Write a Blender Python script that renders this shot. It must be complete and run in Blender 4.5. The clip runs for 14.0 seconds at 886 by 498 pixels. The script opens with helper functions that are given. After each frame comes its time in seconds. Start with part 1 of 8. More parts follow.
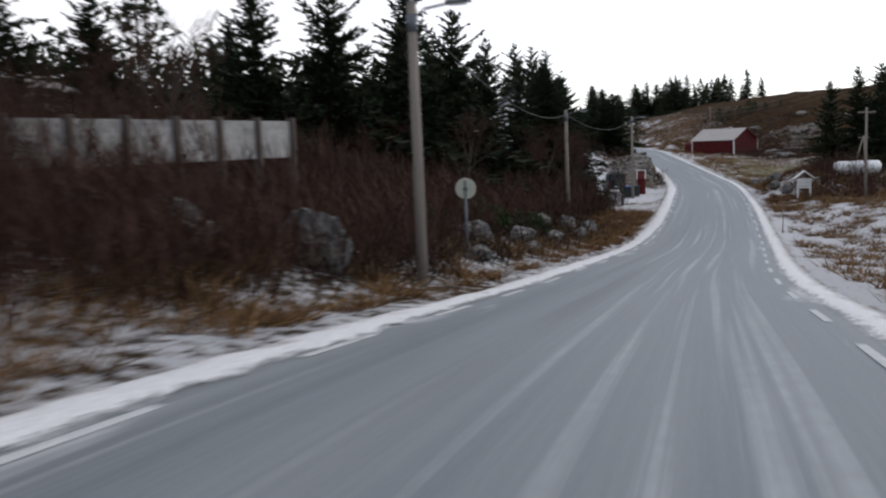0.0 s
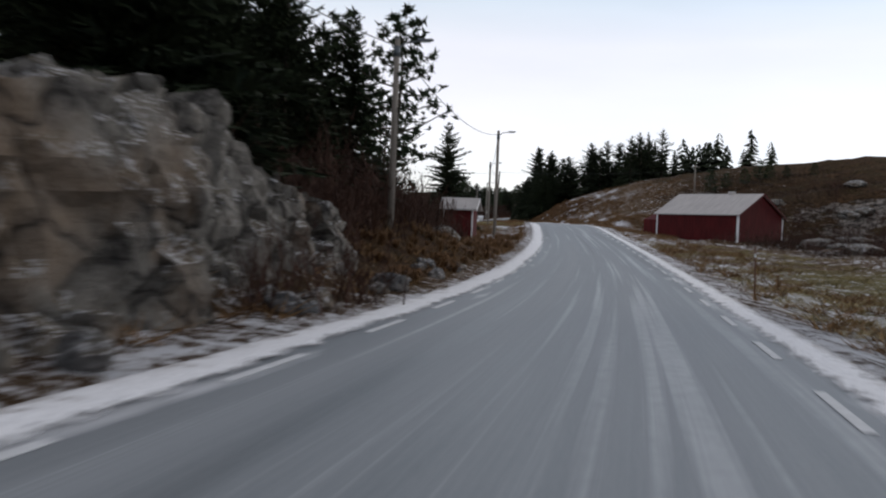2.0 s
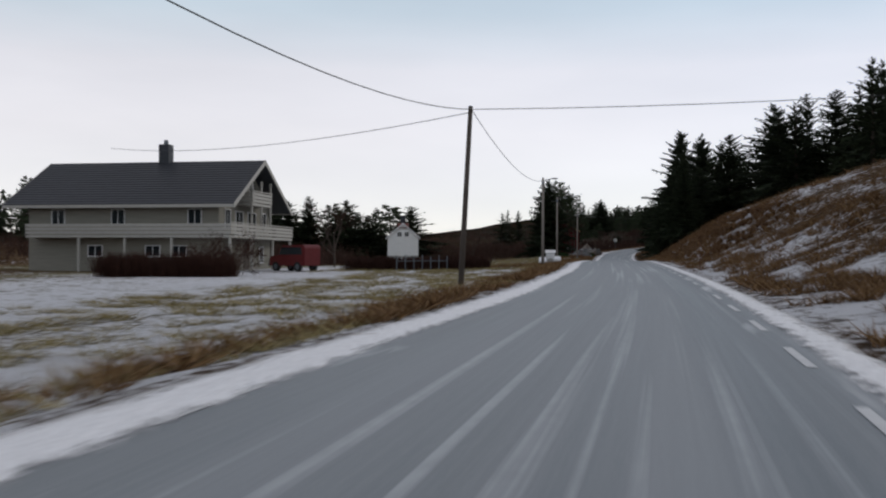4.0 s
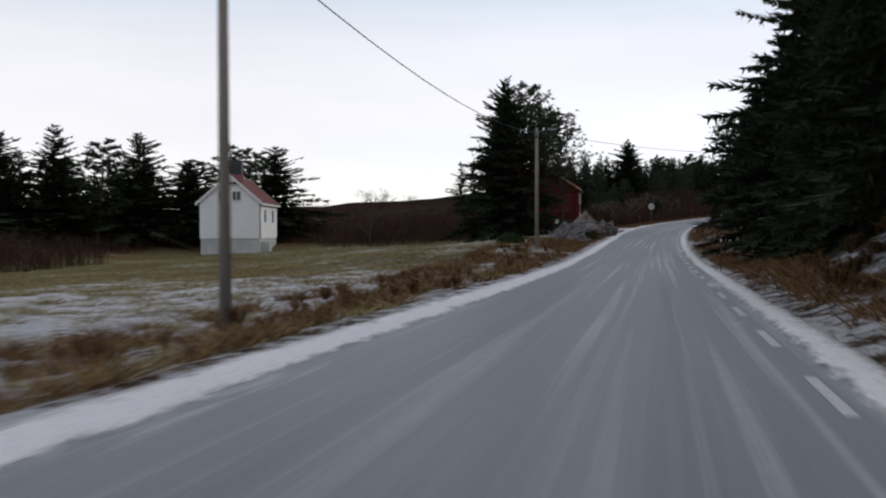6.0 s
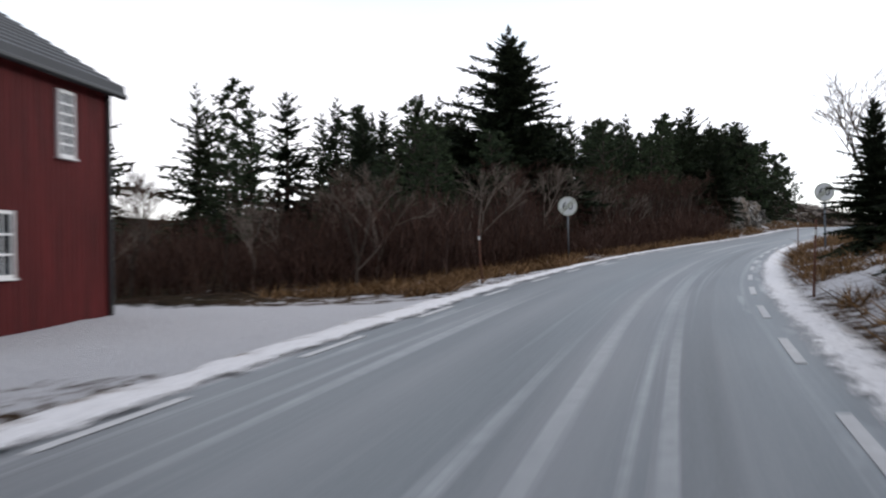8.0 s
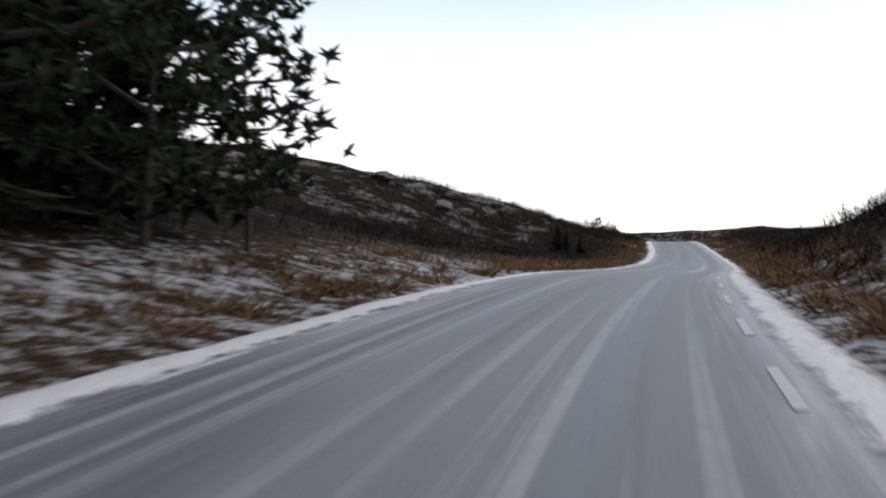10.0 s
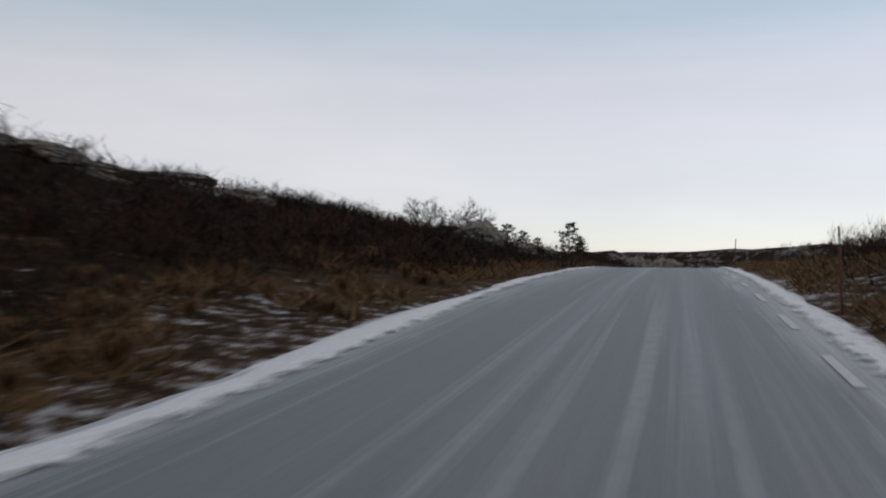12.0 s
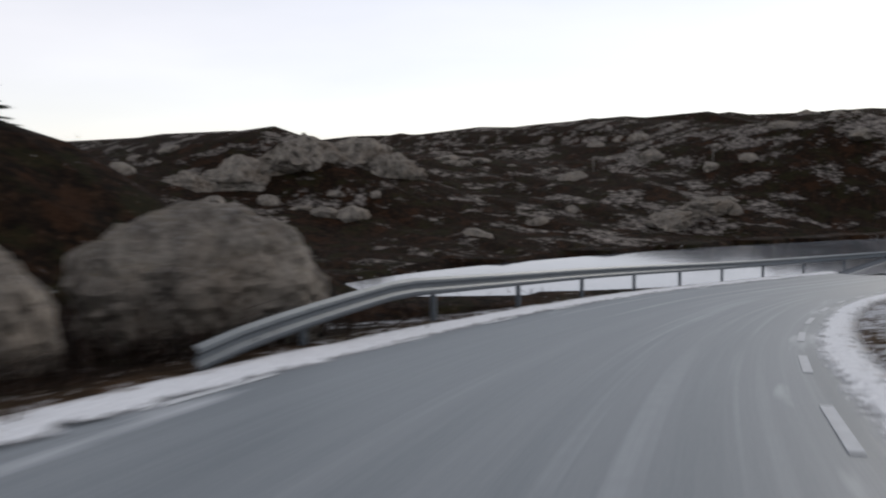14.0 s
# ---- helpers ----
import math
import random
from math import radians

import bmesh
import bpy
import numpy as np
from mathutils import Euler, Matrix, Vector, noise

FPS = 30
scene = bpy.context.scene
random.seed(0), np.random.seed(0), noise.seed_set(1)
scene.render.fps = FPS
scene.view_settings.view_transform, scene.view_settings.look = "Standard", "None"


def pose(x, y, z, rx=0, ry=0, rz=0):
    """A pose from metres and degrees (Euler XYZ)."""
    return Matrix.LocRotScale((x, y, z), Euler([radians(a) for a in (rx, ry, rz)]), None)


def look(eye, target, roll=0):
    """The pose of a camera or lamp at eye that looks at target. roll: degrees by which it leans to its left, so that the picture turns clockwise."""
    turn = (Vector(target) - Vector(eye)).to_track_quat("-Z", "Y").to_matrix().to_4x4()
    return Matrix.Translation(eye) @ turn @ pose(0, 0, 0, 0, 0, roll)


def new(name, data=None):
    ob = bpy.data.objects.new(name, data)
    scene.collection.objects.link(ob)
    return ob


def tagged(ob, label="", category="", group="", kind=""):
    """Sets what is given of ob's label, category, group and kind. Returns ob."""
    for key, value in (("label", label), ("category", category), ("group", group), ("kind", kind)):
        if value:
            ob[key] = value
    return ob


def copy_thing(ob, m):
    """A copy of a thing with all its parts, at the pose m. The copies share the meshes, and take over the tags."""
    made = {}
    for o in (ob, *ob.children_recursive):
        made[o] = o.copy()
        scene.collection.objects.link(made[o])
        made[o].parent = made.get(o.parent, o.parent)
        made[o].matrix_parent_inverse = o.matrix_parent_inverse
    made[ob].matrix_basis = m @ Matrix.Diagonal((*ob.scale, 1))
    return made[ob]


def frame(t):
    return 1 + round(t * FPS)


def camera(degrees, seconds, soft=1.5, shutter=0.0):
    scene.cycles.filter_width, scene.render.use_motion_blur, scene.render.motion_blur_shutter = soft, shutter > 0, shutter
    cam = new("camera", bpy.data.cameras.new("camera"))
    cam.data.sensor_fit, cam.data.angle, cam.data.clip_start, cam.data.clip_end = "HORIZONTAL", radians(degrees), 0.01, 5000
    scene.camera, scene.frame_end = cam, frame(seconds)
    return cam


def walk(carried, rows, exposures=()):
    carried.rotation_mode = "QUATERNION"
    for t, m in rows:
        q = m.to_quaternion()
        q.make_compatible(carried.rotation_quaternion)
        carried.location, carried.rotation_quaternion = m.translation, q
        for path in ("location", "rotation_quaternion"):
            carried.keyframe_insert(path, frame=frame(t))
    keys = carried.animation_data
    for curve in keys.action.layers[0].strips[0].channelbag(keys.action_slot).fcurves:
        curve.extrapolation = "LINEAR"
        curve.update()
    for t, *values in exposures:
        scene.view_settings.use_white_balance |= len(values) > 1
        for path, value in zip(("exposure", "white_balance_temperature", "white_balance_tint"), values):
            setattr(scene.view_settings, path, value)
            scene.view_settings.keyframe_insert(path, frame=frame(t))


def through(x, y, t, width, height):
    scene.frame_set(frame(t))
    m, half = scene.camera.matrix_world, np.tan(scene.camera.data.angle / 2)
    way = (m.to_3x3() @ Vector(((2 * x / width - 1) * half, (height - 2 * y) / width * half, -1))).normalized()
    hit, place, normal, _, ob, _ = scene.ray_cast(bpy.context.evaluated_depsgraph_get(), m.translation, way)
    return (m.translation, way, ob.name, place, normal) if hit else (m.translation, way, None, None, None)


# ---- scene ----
from mathutils.bvhtree import BVHTree

cam = camera(52.0, 14.0, soft=2.1, shutter=0.13)
PATH = [
    (0, (-21.343, -110.623, 2.479), (-21.402, -108.637, 2.253), -2.27),
    (0.5, (-16.419, -92.114, 0.723), (-16.328, -90.126, 0.526), -2.09),
    (1, (-10.875, -73.876, -0.590), (-10.800, -71.880, -0.694), 0.24),
    (1.5, (-5.980, -55.414, -0.611), (-5.924, -53.415, -0.642), 1.18),
    (2, (-1.505, -36.819, -0.541), (-1.525, -34.820, -0.585), 2.39),
    (2.2, (0.034, -29.296, -0.610), (-0.015, -27.297, -0.644), 1.37),
    (2.5, (2.139, -17.960, -0.571), (1.985, -15.966, -0.589), 0.20),
    (3, (5.048, 1.067, -0.230), (4.814, 3.054, -0.219), 0.03),
    (3.5, (7.205, 20.249, 0.423), (6.896, 22.225, 0.455), 0.03),
    (4, (8.668, 39.594, 1.331), (8.291, 41.558, 1.349), 0.20),
    (4.3, (9.251, 51.308, 1.623), (8.840, 53.264, 1.573), 1.36),
    (4.5, (9.525, 59.178, 1.632), (9.111, 61.134, 1.595), 1.13),
    (5, (9.774, 78.899, 1.866), (9.337, 80.850, 1.829), -0.33),
    (5.5, (9.564, 98.473, 2.141), (9.085, 100.414, 2.104), -0.08),
    (6, (9.589, 118.139, 2.202), (9.119, 120.083, 2.160), -0.15),
    (6.5, (9.458, 137.830, 2.100), (8.957, 139.766, 2.071), 0.01),
    (7, (9.301, 157.285, 2.067), (8.829, 159.228, 2.044), 0.98),
    (7.5, (9.315, 176.537, 2.446), (8.909, 178.495, 2.451), 1.07),
    (8, (10.116, 195.856, 3.048), (9.737, 197.820, 3.069), -1.01),
    (8.5, (12.005, 215.266, 3.710), (11.747, 217.248, 3.765), -0.99),
    (9, (15.807, 234.500, 4.415), (15.802, 236.500, 4.458), -1.14),
    (9.2, (18.247, 241.790, 4.633), (18.315, 243.789, 4.671), -0.69),
    (9.5, (21.700, 252.806, 5.189), (21.918, 254.794, 5.202), -0.10),
    (10, (27.600, 271.184, 6.088), (27.849, 273.168, 6.082), -0.01),
    (10.5, (34.670, 289.303, 6.526), (34.924, 291.287, 6.516), 0.03),
    (11, (42.883, 307.161, 6.281), (43.130, 309.146, 6.277), 0.21),
    (11.5, (50.604, 325.173, 6.247), (50.815, 327.162, 6.248), 1.45),
    (12, (57.616, 343.388, 6.690), (57.780, 345.381, 6.727), 0.36),
    (12.5, (64.003, 361.797, 7.527), (64.224, 363.784, 7.589), 0.73),
    (12.8, (67.815, 372.704, 7.843), (68.046, 374.691, 7.862), 0.60),
    (13.2, (73.363, 387.209, 7.690), (73.597, 389.194, 7.634), -0.03),
    (13.5, (77.879, 397.944, 7.446), (78.228, 399.911, 7.355), -0.21),
    (13.7, (81.230, 404.923, 7.183), (81.608, 406.882, 7.042), -0.76),
    (14, (87.135, 414.784, 6.432), (87.815, 416.654, 6.226), -1.21),
]
walk(cam, [(t, look(eye, target, roll)) for t, eye, target, roll in PATH],
     exposures=[(0, 0.18), (0.5, 0.3), (1, 0.3), (1.5, -0.08), (2, -0.1), (4.5, -0.32), (5.5, -0.17), (6.5, 0.0), (7.5, 0.45), (8, 0.55), (9, 0.5), (11.5, -0.52), (12.5, -0.6), (13, -0.6), (13.5, -0.42), (14, -0.22)])

# ---- light: thin overcast with a low veiled sun ahead to the right ----
world = bpy.data.worlds.new("winter_sky")
scene.world = world
world.use_nodes = True
wn, wl = world.node_tree.nodes, world.node_tree.links
wn.clear()
sky = wn.new("ShaderNodeTexSky")
sky.sky_type, sky.sun_disc = "NISHITA", False
sky.sun_elevation, sky.sun_rotation = radians(20), radians(56)
sky.air_density, sky.dust_density, sky.ozone_density = 0.8, 0.1, 3.0
sky_bg = wn.new("ShaderNodeBackground")
sky_bg.inputs["Strength"].default_value = 0.05
wl.new(sky.outputs[0], sky_bg.inputs["Color"])
# veil of stratus: almost white near the horizon, thinning to pale blue overhead
coord = wn.new("ShaderNodeTexCoord")
split = wn.new("ShaderNodeSeparateXYZ")
wl.new(coord.outputs["Generated"], split.inputs[0])
ramp = wn.new("ShaderNodeValToRGB")
ramp.color_ramp.elements[0].position, ramp.color_ramp.elements[0].color = 0.0, (0.95, 0.874, 0.850, 1)
ramp.color_ramp.elements[1].position, ramp.color_ramp.elements[1].color = 0.62, (0.605, 0.575, 0.585, 1)
for at, tone in ((0.13, (0.955, 0.876, 0.848, 1)), (0.20, (0.895, 0.843, 0.832, 1)), (0.26, (0.66, 0.727, 0.755, 1)), (0.36, (0.50, 0.60, 0.66, 1))):
    e = ramp.color_ramp.elements.new(at)
    e.color = tone
wl.new(split.outputs["Z"], ramp.inputs[0])
stretch = wn.new("ShaderNodeMapping")
stretch.inputs["Scale"].default_value = (2.0, 2.0, 9.0)
wl.new(coord.outputs["Generated"], stretch.inputs[0])
streak = wn.new("ShaderNodeTexNoise")
streak.inputs["Scale"].default_value, streak.inputs["Detail"].default_value = 1.6, 5.0
wl.new(stretch.outputs[0], streak.inputs["Vector"])
tone = wn.new("ShaderNodeMapRange")
tone.inputs["To Min"].default_value, tone.inputs["To Max"].default_value = 0.83, 1.07
wl.new(streak.outputs["Fac"], tone.inputs["Value"])
veil = wn.new("ShaderNodeBackground")
wl.new(ramp.outputs[0], veil.inputs["Color"])
wl.new(tone.outputs[0], veil.inputs["Strength"])
both = wn.new("ShaderNodeAddShader")
wl.new(sky_bg.outputs[0], both.inputs[0])
wl.new(veil.outputs[0], both.inputs[1])
wout = wn.new("ShaderNodeOutputWorld")
wl.new(both.outputs[0], wout.inputs["Surface"])

sun = new("sun", bpy.data.lights.new("sun", "SUN"))
sun.data.energy, sun.data.angle, sun.data.color = 0.8, radians(14), (1.0, 0.93, 0.84)
sun.matrix_world = look((90, 60, 40), (0, 0, 0))
scene.view_settings.exposure = 0.0

# ---- materials ----
def nodes_of(name):
    m = bpy.data.materials.new(name)
    m.use_nodes = True
    nt = m.node_tree
    return m, nt, nt.nodes["Principled BSDF"]


def noise_node(nt, scale, detail=4.0, coord="Object", stretch=None, rough=0.55):
    tc = nt.nodes.new("ShaderNodeTexCoord")
    src = tc.outputs[coord]
    if stretch:
        mp = nt.nodes.new("ShaderNodeMapping")
        mp.inputs["Scale"].default_value = stretch
        nt.links.new(src, mp.inputs[0])
        src = mp.outputs[0]
    n = nt.nodes.new("ShaderNodeTexNoise")
    n.inputs["Scale"].default_value, n.inputs["Detail"].default_value, n.inputs["Roughness"].default_value = scale, detail, rough
    nt.links.new(src, n.inputs["Vector"])
    return n.outputs["Fac"]


def ramp_node(nt, fac, stops):
    r = nt.nodes.new("ShaderNodeValToRGB")
    els = r.color_ramp.elements
    els[0].position, els[0].color = stops[0][0], (*stops[0][1], 1)
    els[1].position, els[1].color = stops[-1][0], (*stops[-1][1], 1)
    for p, c in stops[1:-1]:
        els.new(p).color = (*c, 1)
    nt.links.new(fac, r.inputs[0])
    return r.outputs[0]


def mix_node(nt, fac, a, b):
    m = nt.nodes.new("ShaderNodeMix")
    m.data_type = "RGBA"
    for sock, v in ((m.inputs[0], fac), (m.inputs[6], a), (m.inputs[7], b)):
        if isinstance(v, (int, float)):
            sock.default_value = v
        elif isinstance(v, tuple):
            sock.default_value = (*v, 1)
        else:
            nt.links.new(v, sock)
    return m.outputs[2]


def math_node(nt, op, a, b=0.5, clamp=False):
    m = nt.nodes.new("ShaderNodeMath")
    m.operation, m.use_clamp = op, clamp
    for sock, v in zip(m.inputs, (a, b)):
        if isinstance(v, (int, float)):
            sock.default_value = v
        else:
            nt.links.new(v, sock)
    return m.outputs[0]


def bump_node(nt, bsdf, height, strength=0.4, distance=0.02):
    b = nt.nodes.new("ShaderNodeBump")
    b.inputs["Strength"].default_value, b.inputs["Distance"].default_value = strength, distance
    nt.links.new(height, b.inputs["Height"])
    nt.links.new(b.outputs[0], bsdf.inputs["Normal"])


def plain(name, colour, rough=0.7, metal=0.0, vary=0.25, scale=6.0, grain=60.0, bump=0.15, stretch=None):
    """A painted or natural surface: base colour with stains at two scales and fine relief."""
    m, nt, bsdf = nodes_of(name)
    big = noise_node(nt, scale, 4, stretch=stretch)
    fine = noise_node(nt, grain, 3, stretch=stretch)
    lo, hi = tuple(c * (1 - vary) for c in colour), tuple(min(1, c * (1 + vary)) for c in colour)
    col = ramp_node(nt, math_node(nt, "ADD", math_node(nt, "MULTIPLY", big, 0.7), math_node(nt, "MULTIPLY", fine, 0.3)), [(0.3, lo), (0.7, hi)])
    nt.links.new(col, bsdf.inputs["Base Color"])
    bsdf.inputs["Roughness"].default_value, bsdf.inputs["Metallic"].default_value = rough, metal
    if bump:
        bump_node(nt, bsdf, fine, bump, 0.01)
    return m


def asphalt_material():
    m, nt, bsdf = nodes_of("frosted_asphalt")
    uv = nt.nodes.new("ShaderNodeUVMap")
    uv.uv_map = "along"

    def streaks(sx, sy, scale, detail=5.0):
        mp = nt.nodes.new("ShaderNodeMapping")
        mp.inputs["Scale"].default_value = (sx, sy, 1)
        nt.links.new(uv.outputs[0], mp.inputs[0])
        n = nt.nodes.new("ShaderNodeTexNoise")
        n.inputs["Scale"].default_value, n.inputs["Detail"].default_value = scale, detail
        nt.links.new(mp.outputs[0], n.inputs["Vector"])
        return n.outputs["Fac"]

    wide = streaks(1.0, 0.010, 1.5)
    thin = streaks(1.0, 0.008, 4.8, 4.0)
    hair = streaks(1.0, 0.016, 17.0, 3.0)
    worn = streaks(1.0, 0.007, 1.15, 3.0)
    patch = streaks(0.35, 0.05, 1.0)
    wisp = streaks(1.0, 0.11, 2.4, 6.0)
    speck = noise_node(nt, 45, 3)
    mottle = noise_node(nt, 6.0, 5, rough=0.7)
    run = nt.nodes.new("ShaderNodeSeparateXYZ")
    nt.links.new(uv.outputs[0], run.inputs[0])
    off = math_node(nt, "ABSOLUTE", run.outputs["X"])
    base = ramp_node(nt, wide, [(0.34, (0.100, 0.114, 0.124)), (0.5, (0.150, 0.166, 0.178)), (0.64, (0.205, 0.222, 0.236))])
    base = mix_node(nt, math_node(nt, "MULTIPLY", ramp_node(nt, hair, [(0.42, (0, 0, 0)), (0.66, (1, 1, 1))]), 0.12), base, (0.27, 0.29, 0.305))
    # bare wheel tracks
    track = math_node(nt, "MULTIPLY", ramp_node(nt, worn, [(0.56, (0, 0, 0)), (0.64, (1, 1, 1))]), ramp_node(nt, patch, [(0.40, (0.25,) * 3), (0.56, (1, 1, 1))]))
    base = mix_node(nt, math_node(nt, "MULTIPLY", track, 0.55), base, (0.072, 0.080, 0.086))
    # frost rubbed into long streaks, thickest between the wheels
    ridge = math_node(nt, "SUBTRACT", 1.0, math_node(nt, "MULTIPLY", math_node(nt, "ABSOLUTE", math_node(nt, "SUBTRACT", run.outputs["X"], 0.75)), 0.55), clamp=True)
    frost = math_node(nt, "MULTIPLY", ramp_node(nt, math_node(nt, "ADD", thin, math_node(nt, "MULTIPLY", ridge, 0.07)), [(0.57, (0, 0, 0)), (0.69, (1, 1, 1))]), ramp_node(nt, patch, [(0.34, (0.05,) * 3), (0.58, (1, 1, 1))]))
    frost = math_node(nt, "MULTIPLY", frost, ramp_node(nt, mottle, [(0.3, (0.45,) * 3), (0.6, (1, 1, 1))]))
    col = mix_node(nt, math_node(nt, "MULTIPLY", frost, 0.52), base, (0.52, 0.54, 0.56))
    # darker surface on the moor stretch, blended in and out along the road
    begin = math_node(nt, "MULTIPLY", math_node(nt, "SUBTRACT", run.outputs["Y"], 432.0), 0.03, clamp=True)
    finish = math_node(nt, "MULTIPLY", math_node(nt, "SUBTRACT", 606.0, run.outputs["Y"]), 0.05, clamp=True)
    col = mix_node(nt, math_node(nt, "MULTIPLY", math_node(nt, "MULTIPLY", begin, finish), 0.36), col, (0.045, 0.050, 0.056))
    # loose snow blown in from both edges, rime along the moor
    blown = math_node(nt, "MULTIPLY", math_node(nt, "SUBTRACT", math_node(nt, "ADD", wisp, math_node(nt, "MULTIPLY", math_node(nt, "SUBTRACT", off, 2.1), 0.28)), 0.56), 6.0, clamp=True)
    blown = math_node(nt, "MULTIPLY", blown, math_node(nt, "MULTIPLY", math_node(nt, "SUBTRACT", off, 1.1), 1.3, clamp=True))
    rime = math_node(nt, "MULTIPLY", math_node(nt, "SUBTRACT", math_node(nt, "ADD", math_node(nt, "MULTIPLY", off, 0.62), math_node(nt, "MULTIPLY", math_node(nt, "ADD", wisp, hair), 0.5)), 1.60), 2.2, clamp=True)
    blown = math_node(nt, "MAXIMUM", blown, math_node(nt, "MULTIPLY", rime, math_node(nt, "MULTIPLY", begin, finish)))
    col = mix_node(nt, math_node(nt, "MULTIPLY", blown, 0.6), col, (0.62, 0.63, 0.65))
    col = mix_node(nt, math_node(nt, "MULTIPLY", ramp_node(nt, speck, [(0.42, (0, 0, 0)), (0.7, (1, 1, 1))]), 0.16), col, (0.36, 0.37, 0.39))
    nt.links.new(col, bsdf.inputs["Base Color"])
    nt.links.new(ramp_node(nt, wide, [(0.3, (0.42,) * 3), (0.7, (0.68,) * 3)]), bsdf.inputs["Roughness"])
    bump_node(nt, bsdf, speck, 0.12, 0.004)
    return m


def ground_material():
    """Winter ground: straw-coloured grass, heather, green turf and thin snow, laid out by the plan's zones."""
    m, nt, bsdf = nodes_of("winter_ground")

    def zone(name):
        a = nt.nodes.new("ShaderNodeAttribute")
        a.attribute_name = name
        return a.outputs["Fac"]

    mid, fine, big = noise_node(nt, 2.6, 8, rough=0.62), noise_node(nt, 8.0, 6, rough=0.78), noise_node(nt, 0.16, 5)
    straw = ramp_node(nt, fine, [(0.3, (0.050, 0.029, 0.014)), (0.5, (0.175, 0.105, 0.050)), (0.7, (0.33, 0.23, 0.125))])
    earth = ramp_node(nt, mid, [(0.35, (0.030, 0.020, 0.013)), (0.6, (0.11, 0.062, 0.032))])
    straw = mix_node(nt, ramp_node(nt, mid, [(0.42, (0.75,) * 3), (0.62, (0.0,) * 3)]), straw, earth)
    heath = ramp_node(nt, mid, [(0.36, (0.003, 0.0025, 0.002)), (0.52, (0.011, 0.0065, 0.0045)), (0.70, (0.044, 0.022, 0.012))])
    drift = noise_node(nt, 0.45, 6, rough=0.65)
    heath = mix_node(nt, ramp_node(nt, drift, [(0.52, (0, 0, 0)), (0.60, (0.75,) * 3)]), heath, ramp_node(nt, fine, [(0.35, (0.004, 0.0045, 0.002)), (0.65, (0.030, 0.030, 0.011))]))
    heath = mix_node(nt, ramp_node(nt, drift, [(0.38, (0.7,) * 3), (0.45, (0, 0, 0))]), heath, ramp_node(nt, fine, [(0.35, (0.012, 0.005, 0.003)), (0.68, (0.075, 0.034, 0.017))]))
    turf = ramp_node(nt, fine, [(0.3, (0.062, 0.060, 0.024)), (0.52, (0.19, 0.175, 0.075)), (0.7, (0.33, 0.27, 0.125))])
    col = mix_node(nt, zone("heath"), straw, heath)
    green = math_node(nt, "MULTIPLY", zone("green"), ramp_node(nt, big, [(0.35, (0.35,) * 3), (0.6, (1,) * 3)]))
    col = mix_node(nt, green, col, turf)
    # bare rock showing through on the hills
    slab = noise_node(nt, 0.24, 8, stretch=(1, 1, 2.2), rough=0.66)
    grain = noise_node(nt, 1.7, 6, stretch=(1, 1, 2.5), rough=0.7)
    stone = ramp_node(nt, grain, [(0.36, (0.018, 0.015, 0.014)), (0.47, (0.13, 0.113, 0.10)), (0.64, (0.37, 0.325, 0.285))])
    bare = math_node(nt, "MULTIPLY", math_node(nt, "ADD", math_node(nt, "ADD", math_node(nt, "ADD", math_node(nt, "MULTIPLY", slab, 0.62), math_node(nt, "MULTIPLY", grain, 0.16)), math_node(nt, "MULTIPLY", noise_node(nt, 0.055, 3), 0.22)), math_node(nt, "SUBTRACT", zone("stone"), 1.0)), 26.0, clamp=True)
    col = mix_node(nt, bare, col, stone)
    flakes = math_node(nt, "ADD", math_node(nt, "ADD", math_node(nt, "MULTIPLY", mid, 0.43), math_node(nt, "MULTIPLY", fine, 0.40)), math_node(nt, "MULTIPLY", big, 0.22))
    lies = math_node(nt, "MULTIPLY", math_node(nt, "ADD", flakes, math_node(nt, "SUBTRACT", zone("snow"), 1.0)), 15.0, clamp=True)
    col = mix_node(nt, lies, col, (0.68, 0.69, 0.72))
    nt.links.new(col, bsdf.inputs["Base Color"])
    bsdf.inputs["Roughness"].default_value = 0.95
    bsdf.inputs["Specular IOR Level"].default_value = 0.05
    bump_node(nt, bsdf, math_node(nt, "ADD", fine, math_node(nt, "MULTIPLY", math_node(nt, "MULTIPLY", grain, bare), 3.0)), 0.9, 0.15)
    return m


